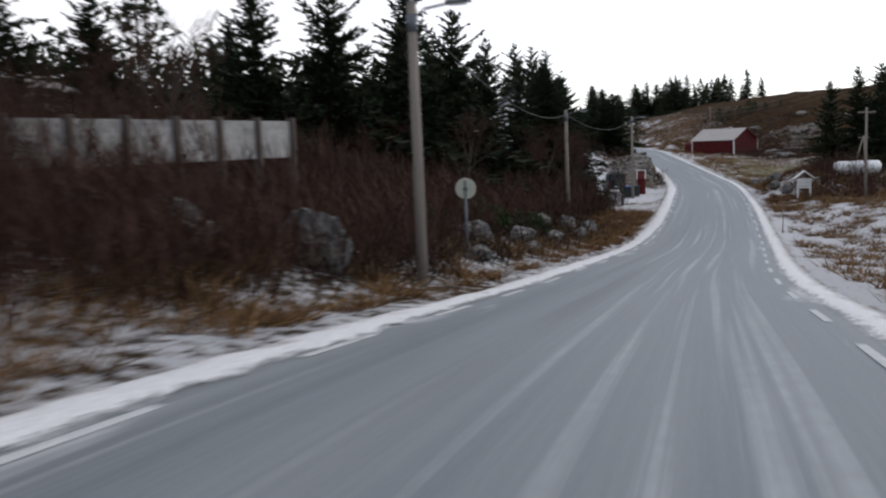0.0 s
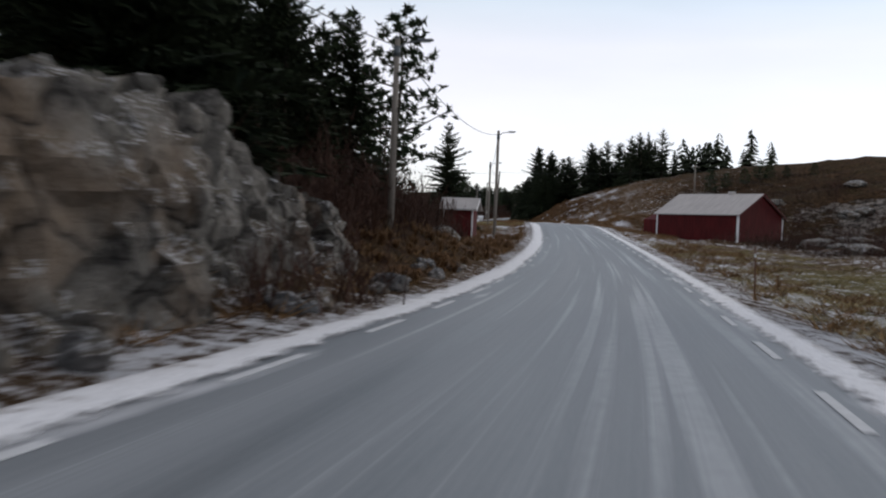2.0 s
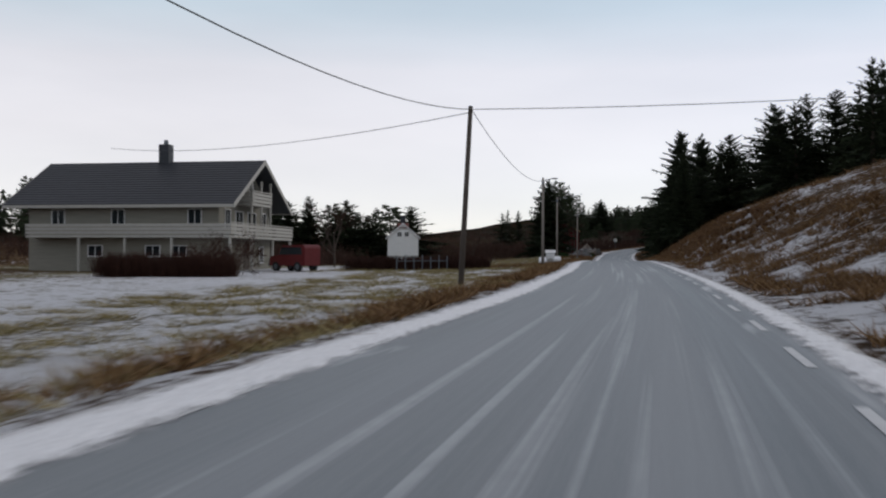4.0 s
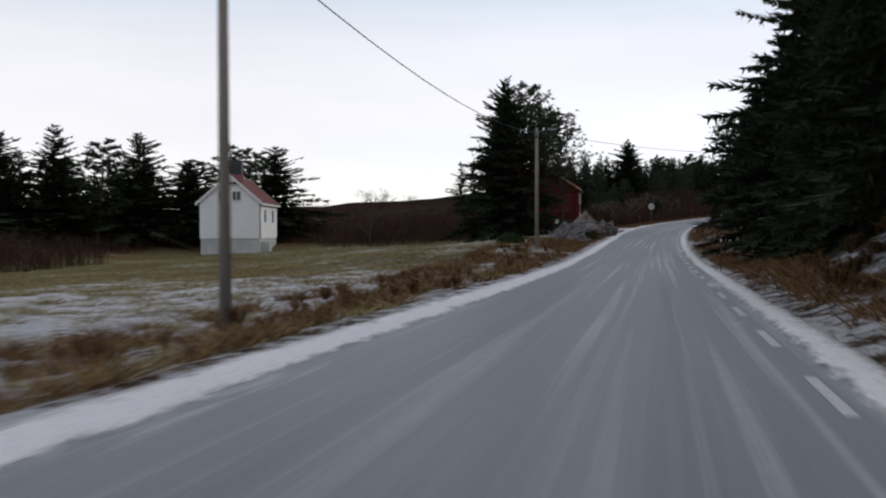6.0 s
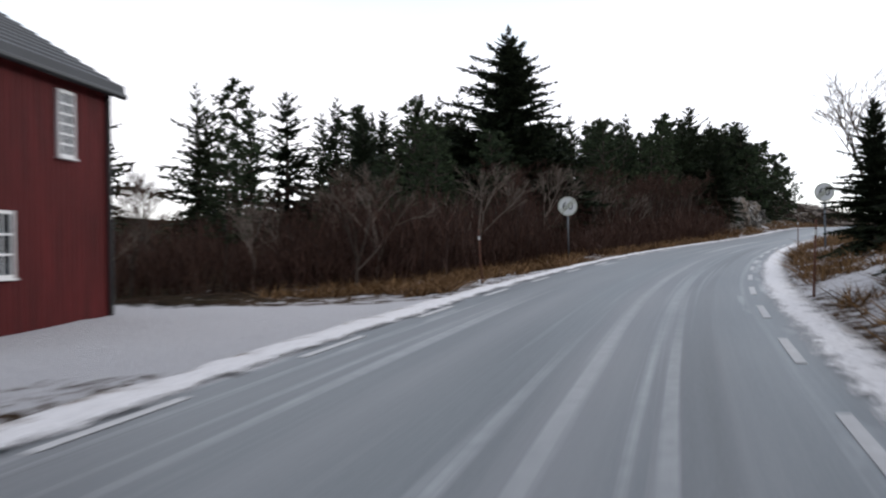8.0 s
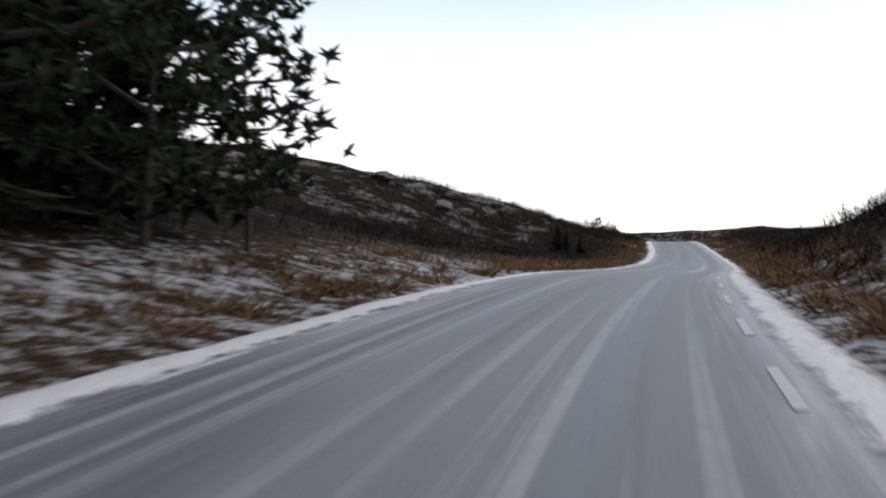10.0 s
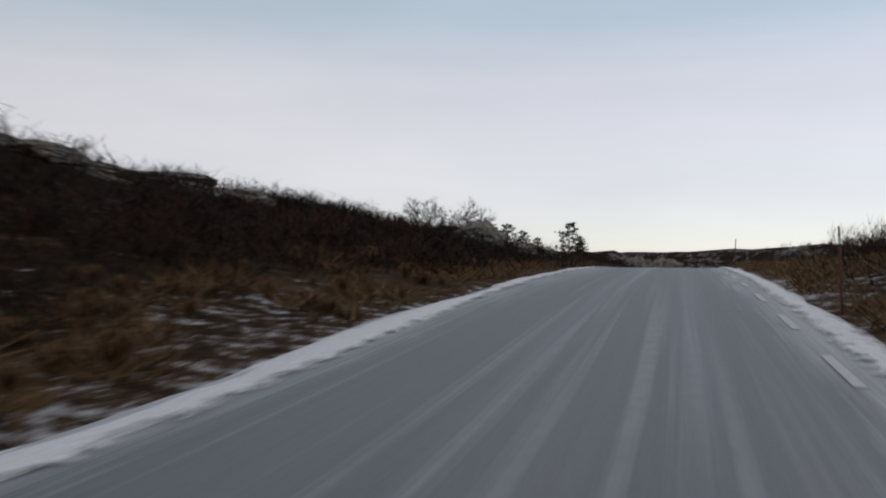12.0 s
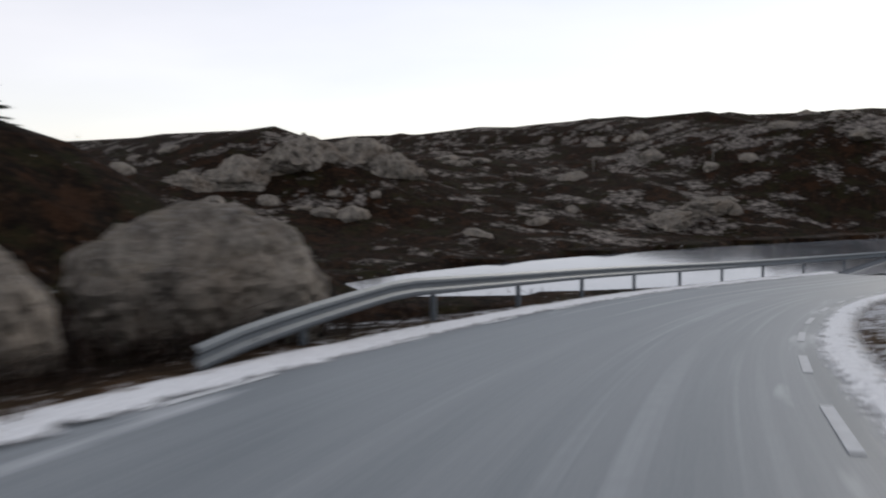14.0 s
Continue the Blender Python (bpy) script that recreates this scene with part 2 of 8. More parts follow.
def verge_material():
    """Ploughed snow, grey and trodden, with straw and grit showing through."""
    m, nt, bsdf = nodes_of("ploughed_verge_snow")
    big, fine = noise_node(nt, 2.2, 6, rough=0.65), noise_node(nt, 16, 5, rough=0.7)
    snow = ramp_node(nt, fine, [(0.3, (0.60, 0.605, 0.62)), (0.6, (0.82, 0.825, 0.84))])
    through = math_node(nt, "MULTIPLY", math_node(nt, "SUBTRACT", math_node(nt, "ADD", math_node(nt, "MULTIPLY", big, 0.6), math_node(nt, "MULTIPLY", fine, 0.4)), 0.50), 8.0)
    uv = nt.nodes.new("ShaderNodeUVMap")
    uv.uv_map = "along"
    across = nt.nodes.new("ShaderNodeSeparateXYZ")
    nt.links.new(uv.outputs[0], across.inputs[0])
    outer = math_node(nt, "MULTIPLY", math_node(nt, "SUBTRACT", math_node(nt, "ABSOLUTE", across.outputs["X"]), 2.82), 2.6)
    through = math_node(nt, "ADD", through, outer, clamp=True)
    nt.links.new(mix_node(nt, through, snow, (0.13, 0.095, 0.065)), bsdf.inputs["Base Color"])
    # the strip frays out at both edges
    off = math_node(nt, "ABSOLUTE", across.outputs["X"])
    side = math_node(nt, "LESS_THAN", across.outputs["X"], 0.0)
    drift = nt.nodes.new("ShaderNodeMapping")
    drift.inputs["Scale"].default_value = (0.0, 0.03, 1)
    nt.links.new(uv.outputs[0], drift.inputs[0])
    sway = nt.nodes.new("ShaderNodeTexNoise")
    sway.inputs["Scale"].default_value, sway.inputs["Detail"].default_value = 2.0, 3.0
    nt.links.new(drift.outputs[0], sway.inputs["Vector"])
    start = math_node(nt, "SUBTRACT", 2.30, math_node(nt, "MULTIPLY", side, math_node(nt, "MULTIPLY", sway.outputs["Fac"], 0.42)))
    run_in = nt.nodes.new("ShaderNodeAttribute")
    run_in.attribute_name = "reach"
    start = math_node(nt, "SUBTRACT", start, run_in.outputs["Fac"])
    inner = math_node(nt, "MULTIPLY", math_node(nt, "SUBTRACT", off, start), 7.0)
    rim = math_node(nt, "MULTIPLY", math_node(nt, "SUBTRACT", math_node(nt, "SUBTRACT", 2.98, math_node(nt, "MULTIPLY", run_in.outputs["Fac"], 1.8)), off), 3.5)
    fray = math_node(nt, "MULTIPLY", math_node(nt, "SUBTRACT", math_node(nt, "ADD", math_node(nt, "MULTIPLY", big, 0.55), math_node(nt, "MULTIPLY", fine, 0.45)), 0.5), 6.0)
    nt.links.new(math_node(nt, "ADD", math_node(nt, "MINIMUM", inner, rim), fray, clamp=True), bsdf.inputs["Alpha"])
    bsdf.inputs["Roughness"].default_value = 0.9
    bump_node(nt, bsdf, math_node(nt, "ADD", big, math_node(nt, "MULTIPLY", fine, 0.5)), 0.8, 0.05)
    return m


def rock_material(name="gneiss", light=(0.235, 0.215, 0.19), dark=(0.012, 0.011, 0.010), snow=0.5, moss=0.6, cracks=0.8, blotch=0.5):
    """Weathered stone: pale and dark blotches, ochre stains, fractures, moss and snow on what lies level."""
    m, nt, bsdf = nodes_of(name)
    big, mid, fine = noise_node(nt, 0.5, 5), noise_node(nt, 1.9, 7, stretch=(1, 1, 0.7), rough=0.68), noise_node(nt, 14, 5, rough=0.7)
    warp = nt.nodes.new("ShaderNodeTexNoise")
    warp.inputs["Scale"].default_value, warp.inputs["Detail"].default_value = 1.3, 4.0
    tc = nt.nodes.new("ShaderNodeTexCoord")
    nt.links.new(tc.outputs["Object"], warp.inputs["Vector"])
    bent = nt.nodes.new("ShaderNodeMix")
    bent.data_type = "VECTOR"
    bent.inputs[0].default_value = 0.45
    nt.links.new(tc.outputs["Object"], bent.inputs[4])
    nt.links.new(warp.outputs["Color"], bent.inputs[5])
    seam = nt.nodes.new("ShaderNodeTexVoronoi")
    seam.feature = "DISTANCE_TO_EDGE"
    seam.inputs["Scale"].default_value = 1.5
    nt.links.new(bent.outputs[1], seam.inputs["Vector"])
    middle = tuple(0.42 * a + 0.58 * b for a, b in zip(light, dark))
    tone = math_node(nt, "ADD", math_node(nt, "MULTIPLY", mid, 0.72), math_node(nt, "MULTIPLY", fine, 0.28))
    col = ramp_node(nt, tone, [(0.36, dark), (0.48, middle), (0.66, light)])
    col = mix_node(nt, ramp_node(nt, big, [(0.50, (0, 0, 0)), (0.64, (blotch,) * 3)]), col, (0.19, 0.125, 0.075))
    crack = ramp_node(nt, seam.outputs["Distance"], [(0.0, (1, 1, 1)), (0.03, (0.35,) * 3), (0.07, (0, 0, 0))])
    col = mix_node(nt, math_node(nt, "MULTIPLY", crack, cracks), col, (0.016, 0.014, 0.013))
    geo = nt.nodes.new("ShaderNodeNewGeometry")
    sp = nt.nodes.new("ShaderNodeSeparateXYZ")
    nt.links.new(geo.outputs["Normal"], sp.inputs[0])
    up = ramp_node(nt, sp.outputs["Z"], [(0.50, (0, 0, 0)), (0.85, (1, 1, 1))])
    col = mix_node(nt, math_node(nt, "MULTIPLY", math_node(nt, "MULTIPLY", up, ramp_node(nt, mid, [(0.40, (0, 0, 0)), (0.54, (1, 1, 1))])), moss), col, (0.075, 0.055, 0.022))
    lay = math_node(nt, "MULTIPLY", math_node(nt, "MULTIPLY", up, ramp_node(nt, fine, [(0.50, (0, 0, 0)), (0.56, (1, 1, 1))])), snow, clamp=True)
    col = mix_node(nt, lay, col, (0.74, 0.75, 0.78))
    nt.links.new(col, bsdf.inputs["Base Color"])
    bsdf.inputs["Roughness"].default_value = 0.85
    bsdf.inputs["Specular IOR Level"].default_value = 0.25
    bump_node(nt, bsdf, math_node(nt, "SUBTRACT", math_node(nt, "ADD", mid, math_node(nt, "MULTIPLY", fine, 0.35)), math_node(nt, "MULTIPLY", crack, 0.45 * cracks)), 0.9, 0.16)
    return m


def leafy(name, lo, hi, rough=0.8):
    """Foliage, twigs and grass: the tone varies from piece to piece."""
    m, nt, bsdf = nodes_of(name)
    geo = nt.nodes.new("ShaderNodeNewGeometry")
    oi = nt.nodes.new("ShaderNodeObjectInfo")
    f = math_node(nt, "ADD", math_node(nt, "MULTIPLY", geo.outputs["Random Per Island"], 0.75), math_node(nt, "MULTIPLY", oi.outputs["Random"], 0.25))
    nt.links.new(ramp_node(nt, f, [(0.0, lo), (1.0, hi)]), bsdf.inputs["Base Color"])
    bsdf.inputs["Roughness"].default_value = rough
    bsdf.inputs["Specular IOR Level"].default_value = 0.15
    return m


def boards_material(name, colour, width=0.14, axis=0, vary=0.25, rough=0.75, worn=(0.30, 0.25, 0.22), wear=0.25):
    """Painted boards that run upright (axis 0) or level (axis 2): grooves, flaking and streaks."""
    m, nt, bsdf = nodes_of(name)
    streak = noise_node(nt, 3.0, 5, stretch=(3, 3, 0.25) if axis == 0 else (0.25, 0.25, 3))
    fine = noise_node(nt, 30, 4, stretch=(2, 2, 0.2) if axis == 0 else (0.2, 0.2, 2))
    lo, hi = tuple(c * (1 - vary) for c in colour), tuple(min(1, c * (1 + vary)) for c in colour)
    col = ramp_node(nt, streak, [(0.3, lo), (0.7, hi)])
    col = mix_node(nt, math_node(nt, "MULTIPLY", ramp_node(nt, fine, [(0.56, (0, 0, 0)), (0.72, (1, 1, 1))]), wear), col, worn)
    nt.links.new(col, bsdf.inputs["Base Color"])
    bsdf.inputs["Roughness"].default_value = rough
    bsdf.inputs["Specular IOR Level"].default_value = 0.2
    bump_node(nt, bsdf, fine, 0.2, 0.006)
    return m


def glass_material():
    m, nt, bsdf = nodes_of("window_glass")
    bsdf.inputs["Base Color"].default_value = (0.02, 0.024, 0.028, 1)
    bsdf.inputs["Roughness"].default_value = 0.08
    bsdf.inputs["Specular IOR Level"].default_value = 0.5
    return m


ASPHALT, GROUND = asphalt_material(), ground_material()
PAINT_LINE = plain("worn_road_paint", (0.50, 0.51, 0.52), 0.8, vary=0.18, scale=5, grain=35)
VERGE = verge_material()
ROCK = rock_material()
BOULDER = rock_material("pale_boulder_stone", (0.42, 0.365, 0.305), (0.055, 0.045, 0.038), 0.10, 0.5, 0.35, 0.3)
DARKROCK = rock_material("dark_rock", (0.21, 0.21, 0.214), (0.010, 0.010, 0.011), 0.40, 0.5, 0.8, 0.25)
GALV = plain("galvanised_steel", (0.11, 0.125, 0.14), 0.5, 0.35, 0.15, 4, 40, 0.05)
POLEWOOD = plain("weathered_pole_wood", (0.20, 0.175, 0.15), 0.85, vary=0.3, scale=3, grain=25, stretch=(6, 6, 0.3), bump=0.3)
DARKWOOD = plain("tarred_wood", (0.07, 0.055, 0.045), 0.85, vary=0.3, scale=3, grain=25, stretch=(6, 6, 0.3))
RED = boards_material("red_barn_boards", (0.074, 0.0068, 0.0072), vary=0.42, worn=(0.17, 0.07, 0.065), wear=0.22)
REDWORN = boards_material("faded_red_door_boards", (0.092, 0.014, 0.013), wear=0.3)
WHITE = boards_material("white_weatherboard", (0.80, 0.80, 0.79), axis=2, vary=0.07, wear=0.08)
CREAM = boards_material("cream_weatherboard", (0.235, 0.222, 0.187), axis=2, vary=0.08, wear=0.08)
CREAMTRIM = plain("cream_trim_paint", (0.36, 0.345, 0.31), 0.6, vary=0.1, bump=0.05)
TRIM = plain("white_trim_paint", (0.72, 0.72, 0.72), 0.6, vary=0.08, bump=0.05)
TAN = boards_material("olive_tan_boards", (0.235, 0.205, 0.115), axis=0, vary=0.12, wear=0.1)
PLASTER = plain("stained_foundation_plaster", (0.38, 0.36, 0.28), 0.9, vary=0.25, scale=1.2, grain=20)
CONCRETE = plain("grey_foundation_concrete", (0.45, 0.45, 0.44), 0.9, vary=0.2, scale=1.5, grain=25)
SLATE = plain("black_roof_tiles", (0.022, 0.025, 0.032), 0.6, vary=0.3, scale=3, grain=20)
TILE_RED = plain("dark_red_roof_tiles", (0.12, 0.028, 0.020), 0.75, vary=0.35, scale=3, grain=18)
SHEET = plain("weathered_sheet_roofing", (0.40, 0.375, 0.36), 0.8, vary=0.2, scale=0.8, grain=14, stretch=(1, 6, 1))
GLASS = glass_material()
BLACK = plain("black_plastic", (0.015, 0.016, 0.018), 0.5, vary=0.2, bump=0.05)
RUBBER = plain("tyre_rubber", (0.018, 0.018, 0.019), 0.85, vary=0.2)
BINGREEN = plain("dark_green_bin_plastic", (0.006, 0.015, 0.015), 0.5, vary=0.2, bump=0.05)
BLUE = plain("blue_lid_plastic", (0.06, 0.13, 0.42), 0.5, vary=0.15, bump=0.05)
CARDARK = plain("dark_car_paint", (0.010, 0.012, 0.013), 0.4, 0.0, 0.15, 3, 30, 0.0)
CARDARK.node_tree.nodes["Principled BSDF"].inputs["Specular IOR Level"].default_value = 0.12
CARRED = plain("red_car_paint", (0.11, 0.010, 0.012), 0.35, 0.1, 0.15, 3, 30, 0.0)
FOIL = plain("white_bale_wrap", (0.78, 0.79, 0.81), 0.35, vary=0.07, scale=5, grain=20, bump=0.5)
SIGNWHITE = plain("reflective_sign_white", (0.62, 0.63, 0.62), 0.5, vary=0.12, scale=12)
SIGNGREY = plain("sign_back_grey", (0.42, 0.43, 0.36), 0.55, vary=0.12, scale=10)
INK = plain("faded_black_ink", (0.05, 0.05, 0.055), 0.6, vary=0.3, bump=0.0)
ICE = plain("lake_ice_snow", (0.13, 0.14, 0.155), 0.07, vary=0.6, scale=0.15, grain=2.0)
BARK = plain("conifer_bark", (0.055, 0.040, 0.030), 0.9, vary=0.35, scale=4, grain=25)
BARKPALE = plain("pale_bark", (0.16, 0.125, 0.10), 0.9, vary=0.35, scale=4, grain=25)
NEEDLE = leafy("spruce_needles", (0.007, 0.012, 0.007), (0.042, 0.054, 0.027))
PINE = leafy("pine_needles", (0.012, 0.022, 0.012), (0.055, 0.075, 0.035))
JUNIPER = leafy("juniper_needles", (0.012, 0.026, 0.010), (0.05, 0.08, 0.028))
TWIG = leafy("bare_twigs", (0.018, 0.009, 0.007), (0.085, 0.044, 0.031))
TWIGPALE = leafy("pale_bare_twigs", (0.09, 0.07, 0.055), (0.22, 0.18, 0.15))
STRAW = leafy("dry_grass", (0.045, 0.021, 0.009), (0.30, 0.178, 0.080))
TUSSOCK = leafy("tawny_tussock", (0.040, 0.019, 0.009), (0.20, 0.110, 0.048))
FIELDGRASS = leafy("field_grass", (0.085, 0.070, 0.026), (0.34, 0.275, 0.125))
HEATH = leafy("heather", (0.006, 0.004, 0.003), (0.036, 0.019, 0.011))
HEDGE = leafy("brown_hedge_twigs", (0.020, 0.009, 0.007), (0.070, 0.030, 0.020))
ORANGE = plain("brown_marker_stake", (0.10, 0.035, 0.018), 0.8)
WIRE = plain("black_wire", (0.02, 0.02, 0.022), 0.7, bump=0.0)

# ---- building helpers ----
def part(name, bm, material, parent=None, label="", smooth=False):
    """Link a bmesh as one mesh object, under a thing or part where one is given."""
    me = bpy.data.meshes.new(name)
    bm.to_mesh(me)
    bm.free()
    for mat in material if isinstance(material, (list, tuple)) else (material,):
        me.materials.append(mat)
    if smooth:
        for p in me.polygons:
            p.use_smooth = True
    ob = new(name, me)
    ob.parent = parent
    if label:
        ob["label"] = label
    return ob


def mesh_ob(name, verts, faces, material, parent=None, smooth=False):
    me = bpy.data.meshes.new(name)
    me.from_pydata(verts, [], faces)
    me.materials.append(material)
    if smooth:
        me.polygons.foreach_set("use_smooth", [True] * len(me.polygons))
    ob = new(name, me)
    ob.parent = parent
    return ob


def empty(name, m, label, category, group="", kind=""):
    ob = new(name)
    ob.empty_display_size = 0.2
    ob.matrix_basis = m
    return tagged(ob, label, category, group, kind)


def add_box(bm, lo, hi, bevel=0.0, m=None):
    r = bmesh.ops.create_cube(bm, size=1.0)
    vs = r["verts"]
    size = [h - l for l, h in zip(lo, hi)]
    mid = [(h + l) / 2 for l, h in zip(lo, hi)]
    bmesh.ops.transform(bm, matrix=Matrix.Translation(mid) @ Matrix.Diagonal((*size, 1)), verts=vs)
    if bevel:
        es = list({e for v in vs for e in v.link_edges})
        vs = list({v for f in bmesh.ops.bevel(bm, geom=es, offset=bevel, segments=2, affect="EDGES", profile=0.6)["faces"] for v in f.verts} | {v for v in vs if v.is_valid})
    if m is not None:
        bmesh.ops.transform(bm, matrix=m, verts=vs)
    return bm


def box(lo, hi, bevel=0.0):
    return add_box(bmesh.new(), lo, hi, bevel)


def add_tube(bm, a, b, r0, r1=None, n=10, caps=True):
    a, b = Vector(a), Vector(b)
    d = b - a
    r = bmesh.ops.create_cone(bm, cap_ends=caps, segments=n, radius1=r0, radius2=r0 if r1 is None else r1, depth=d.length)
    bmesh.ops.transform(bm, matrix=Matrix.Translation((a + b) / 2) @ d.to_track_quat("Z", "Y").to_matrix().to_4x4(), verts=r["verts"])
    return bm


def tube(a, b, r0, r1=None, n=10):
    return add_tube(bmesh.new(), a, b, r0, r1, n)


def prism(points, x0, x1):
    """A solid from an outline in y, z, drawn out along x."""
    bm = bmesh.new()
    ends = [[bm.verts.new((x, y, z)) for y, z in points] for x in (x0, x1)]
    bm.faces.new(ends[0][::-1])
    bm.faces.new(ends[1])
    n = len(points)
    for i in range(n):
        bm.faces.new((ends[0][i], ends[0][(i + 1) % n], ends[1][(i + 1) % n], ends[1][i]))
    bmesh.ops.recalc_face_normals(bm, faces=bm.faces)
    return bm


# ---- the road's centre line ----
ROAD_X = [-36.6, -31.84, -27.08, -22.23, -17.3, -11.76, -6.71, -2.19, 1.45, 4.27, 6.37, 7.8, 8.62, 8.84, 8.61, 8.62, 8.52, 8.35, 8.31, 8.91, 10.63, 14.43, 20.38, 26.38, 33.56, 41.86, 49.65, 56.74, 63.21, 69.71, 76.92, 86.04, 97.52, 111.85, 128.64, 146.53, 164.51, 182.38]
ROAD_Y = [-164.0, -146.12, -128.24, -110.39, -91.86, -73.62, -55.23, -36.67, -17.84, 1.17, 20.33, 39.65, 59.2, 78.9, 98.47, 118.14, 137.82, 157.28, 176.56, 195.94, 215.47, 234.86, 253.23, 271.62, 289.78, 307.62, 325.56, 343.71, 362.08, 380.28, 398.4, 415.39, 429.31, 440.19, 446.7, 448.65, 447.77, 445.64]
ROAD_Z = [1.33, 1.33, 1.33, 1.33, -0.42, -1.74, -1.76, -1.69, -1.72, -1.38, -0.72, 0.18, 0.49, 0.72, 0.99, 1.06, 0.95, 0.92, 1.3, 1.9, 2.56, 3.27, 4.04, 4.94, 5.38, 5.13, 5.1, 5.54, 6.38, 6.67, 6.3, 5.28, 3.36, 1.56, 0.48, 0.12, 0.12, 0.12]
KU = np.array([-1.5 + 0.5 * k for k in range(len(ROAD_X))])


def spline(u, ys):
    """Smooth curve through the knots (Catmull-Rom)."""
    u = np.clip(np.asarray(u, float), KU[0], KU[-1])
    i = np.clip(((u - KU[0]) / 0.5).astype(int), 0, len(KU) - 2)
    f = (u - KU[i]) / 0.5
    y = np.asarray(ys, float)
    n = len(y) - 1
    p0, p1, p2, p3 = y[np.maximum(i - 1, 0)], y[i], y[i + 1], y[np.minimum(i + 2, n)]
    return p1 + 0.5 * f * (p2 - p0 + f * (2 * p0 - 5 * p1 + 4 * p2 - p3 + f * (3 * (p1 - p2) + p3 - p0)))


U = np.linspace(KU[0], KU[-1], 1001)
CX, CY, CZ = spline(U, ROAD_X), spline(U, ROAD_Y), spline(U, ROAD_Z)
TX, TY = np.gradient(CX), np.gradient(CY)
L_ = np.hypot(TX, TY)
TX, TY = TX / L_, TY / L_
S = np.concatenate([[0], np.cumsum(np.hypot(np.diff(CX), np.diff(CY)))])


def calm(a, n):
    k = np.hanning(n)
    return np.convolve(np.pad(a, n // 2, mode="edge"), k / k.sum(), "valid")[: len(a)]


FX, FY = calm(TX, 201), calm(TY, 201)
FL = np.hypot(FX, FY)
FX, FY = FX / FL, FY / FL


def on_road(u, d, lift=0.0):
    """A place d metres to the right of the centre line (left: negative), level with the road."""
    x, y, z, tx, ty, fx, fy = (float(np.interp(u, U, a)) for a in (CX, CY, CZ, TX, TY, FX, FY))
    w = min(max((abs(d) - 8) / 32, 0), 1)
    nx, ny = ty * (1 - w) + fy * w, -tx * (1 - w) - fx * w
    return Vector((x + nx * d, y + ny * d, z + lift))


def heading(u):
    return math.degrees(math.atan2(-float(np.interp(u, U, TX)), float(np.interp(u, U, TY))))


# ---- ground: cross-sections along the road ----
STEPS = np.array([0, 2.6, 3.0, 4.0, 6.0, 10.0, 16.0, 25.0, 40.0, 70.0, 130.0, 350.0])
sections = {-1: [], 1: []}


def section(u, left, right):
    """Heights over the road at 3, 4, 6, 10, 16, 25, 40, 70 and 130 m from its centre, on both sides."""
    sections[-1].append((u, [-0.06, -0.06, *left, left[-1]]))
    sections[1].append((u, [-0.06, -0.06, *right, right[-1]]))


section(-1.5, [0, 0.1, 0.8, 1.8, 3, 5, 8, 11, 13], [0, -0.1, -0.2, -0.2, 0, 0.5, 1.5, 4, 8])
section(0.3, [0, 0.1, 0.7, 1.7, 3, 5, 8, 11, 13], [0, -0.1, -0.2, -0.2, 0, 0.5, 1.5, 4, 8])
section(0.9, [0, 0.2, 0.9, 1.6, 2.4, 4.5, 8, 11, 13], [0, -0.1, -0.2, 0, 0.6, 1.2, 2.5, 6, 9])
section(1.2, [0, 0, 0.2, 0.5, 1, 3, 7, 10, 13], [0, 0, 0.3, 0.8, 1.2, 1.8, 3, 6, 10])
section(1.6, [-0.05, -0.3, -0.4, -0.2, 0.3, 1, 4, 9, 12], [0, 0, 0.2, 0.2, -0.2, 0.2, 2, 6, 10])
section(1.74, [-0.1, -0.4, -0.5, -0.4, 0.66, 1.64, 4.4, 9.0, 12.0], [0, 0.7, 1.7, 0.4, -0.4, 0, 2, 6, 10])
section(1.84, [-0.1, -0.4, -0.5, -0.4, 0.92, 2.1, 4.69, 9.0, 12.0], [0, 0.3, 1.1, 1.3, 0.5, 0.1, 1.5, 6, 10])
section(1.95, [-0.1, -0.4, -0.4, 0.6, 1.4, 2.6, 5, 9, 12], [0, 0.0, 0.7, 1.2, 0.6, 0.2, 2, 7, 10])
section(2.02, [-0.05, -0.25, 0.1, 1.1, 1.7, 2.9, 5, 9, 12], [0.0, -0.1, 0.1, 0.3, 0.0, 0.18, 2.0, 7.0, 10.0])
section(2.15, [0, 0.1, 1.2, 1.7, 2.0, 3.2, 6, 10, 12], [0.0, -0.2, -0.37, -0.37, -0.27, 0.13, 2.0, 7.0, 10.0])
section(2.26, [0, 0.1, 1.6, 2.6, 3, 4, 6.5, 10, 12], [0.0, -0.2, -0.39, -0.39, -0.29, 0.11, 2.0, 7.0, 10.0])
section(2.33, [0, 0.1, 1.7, 3.3, 3.8, 4.6, 7, 10, 12], [0.0, -0.2, -0.4, -0.4, -0.3, 0.1, 2.0, 7.0, 10.0])
section(2.45, [0, 0.1, 0.8, 2.2, 3.4, 5, 8, 10, 12], [0.0, -0.2, -0.4, -0.4, -0.3, 0.1, 2.0, 7.0, 10.0])
section(2.7, [0, 0.2, 1.2, 2.5, 3.6, 5, 8, 10, 12], [0, -0.2, -0.4, -0.4, -0.3, 0.1, 2, 7, 10])
section(3.1, [0, 0, 0.1, 0.5, 1.5, 3, 5, 8, 10], [0, -0.1, -0.2, -0.2, 0, 1, 4, 8, 10])
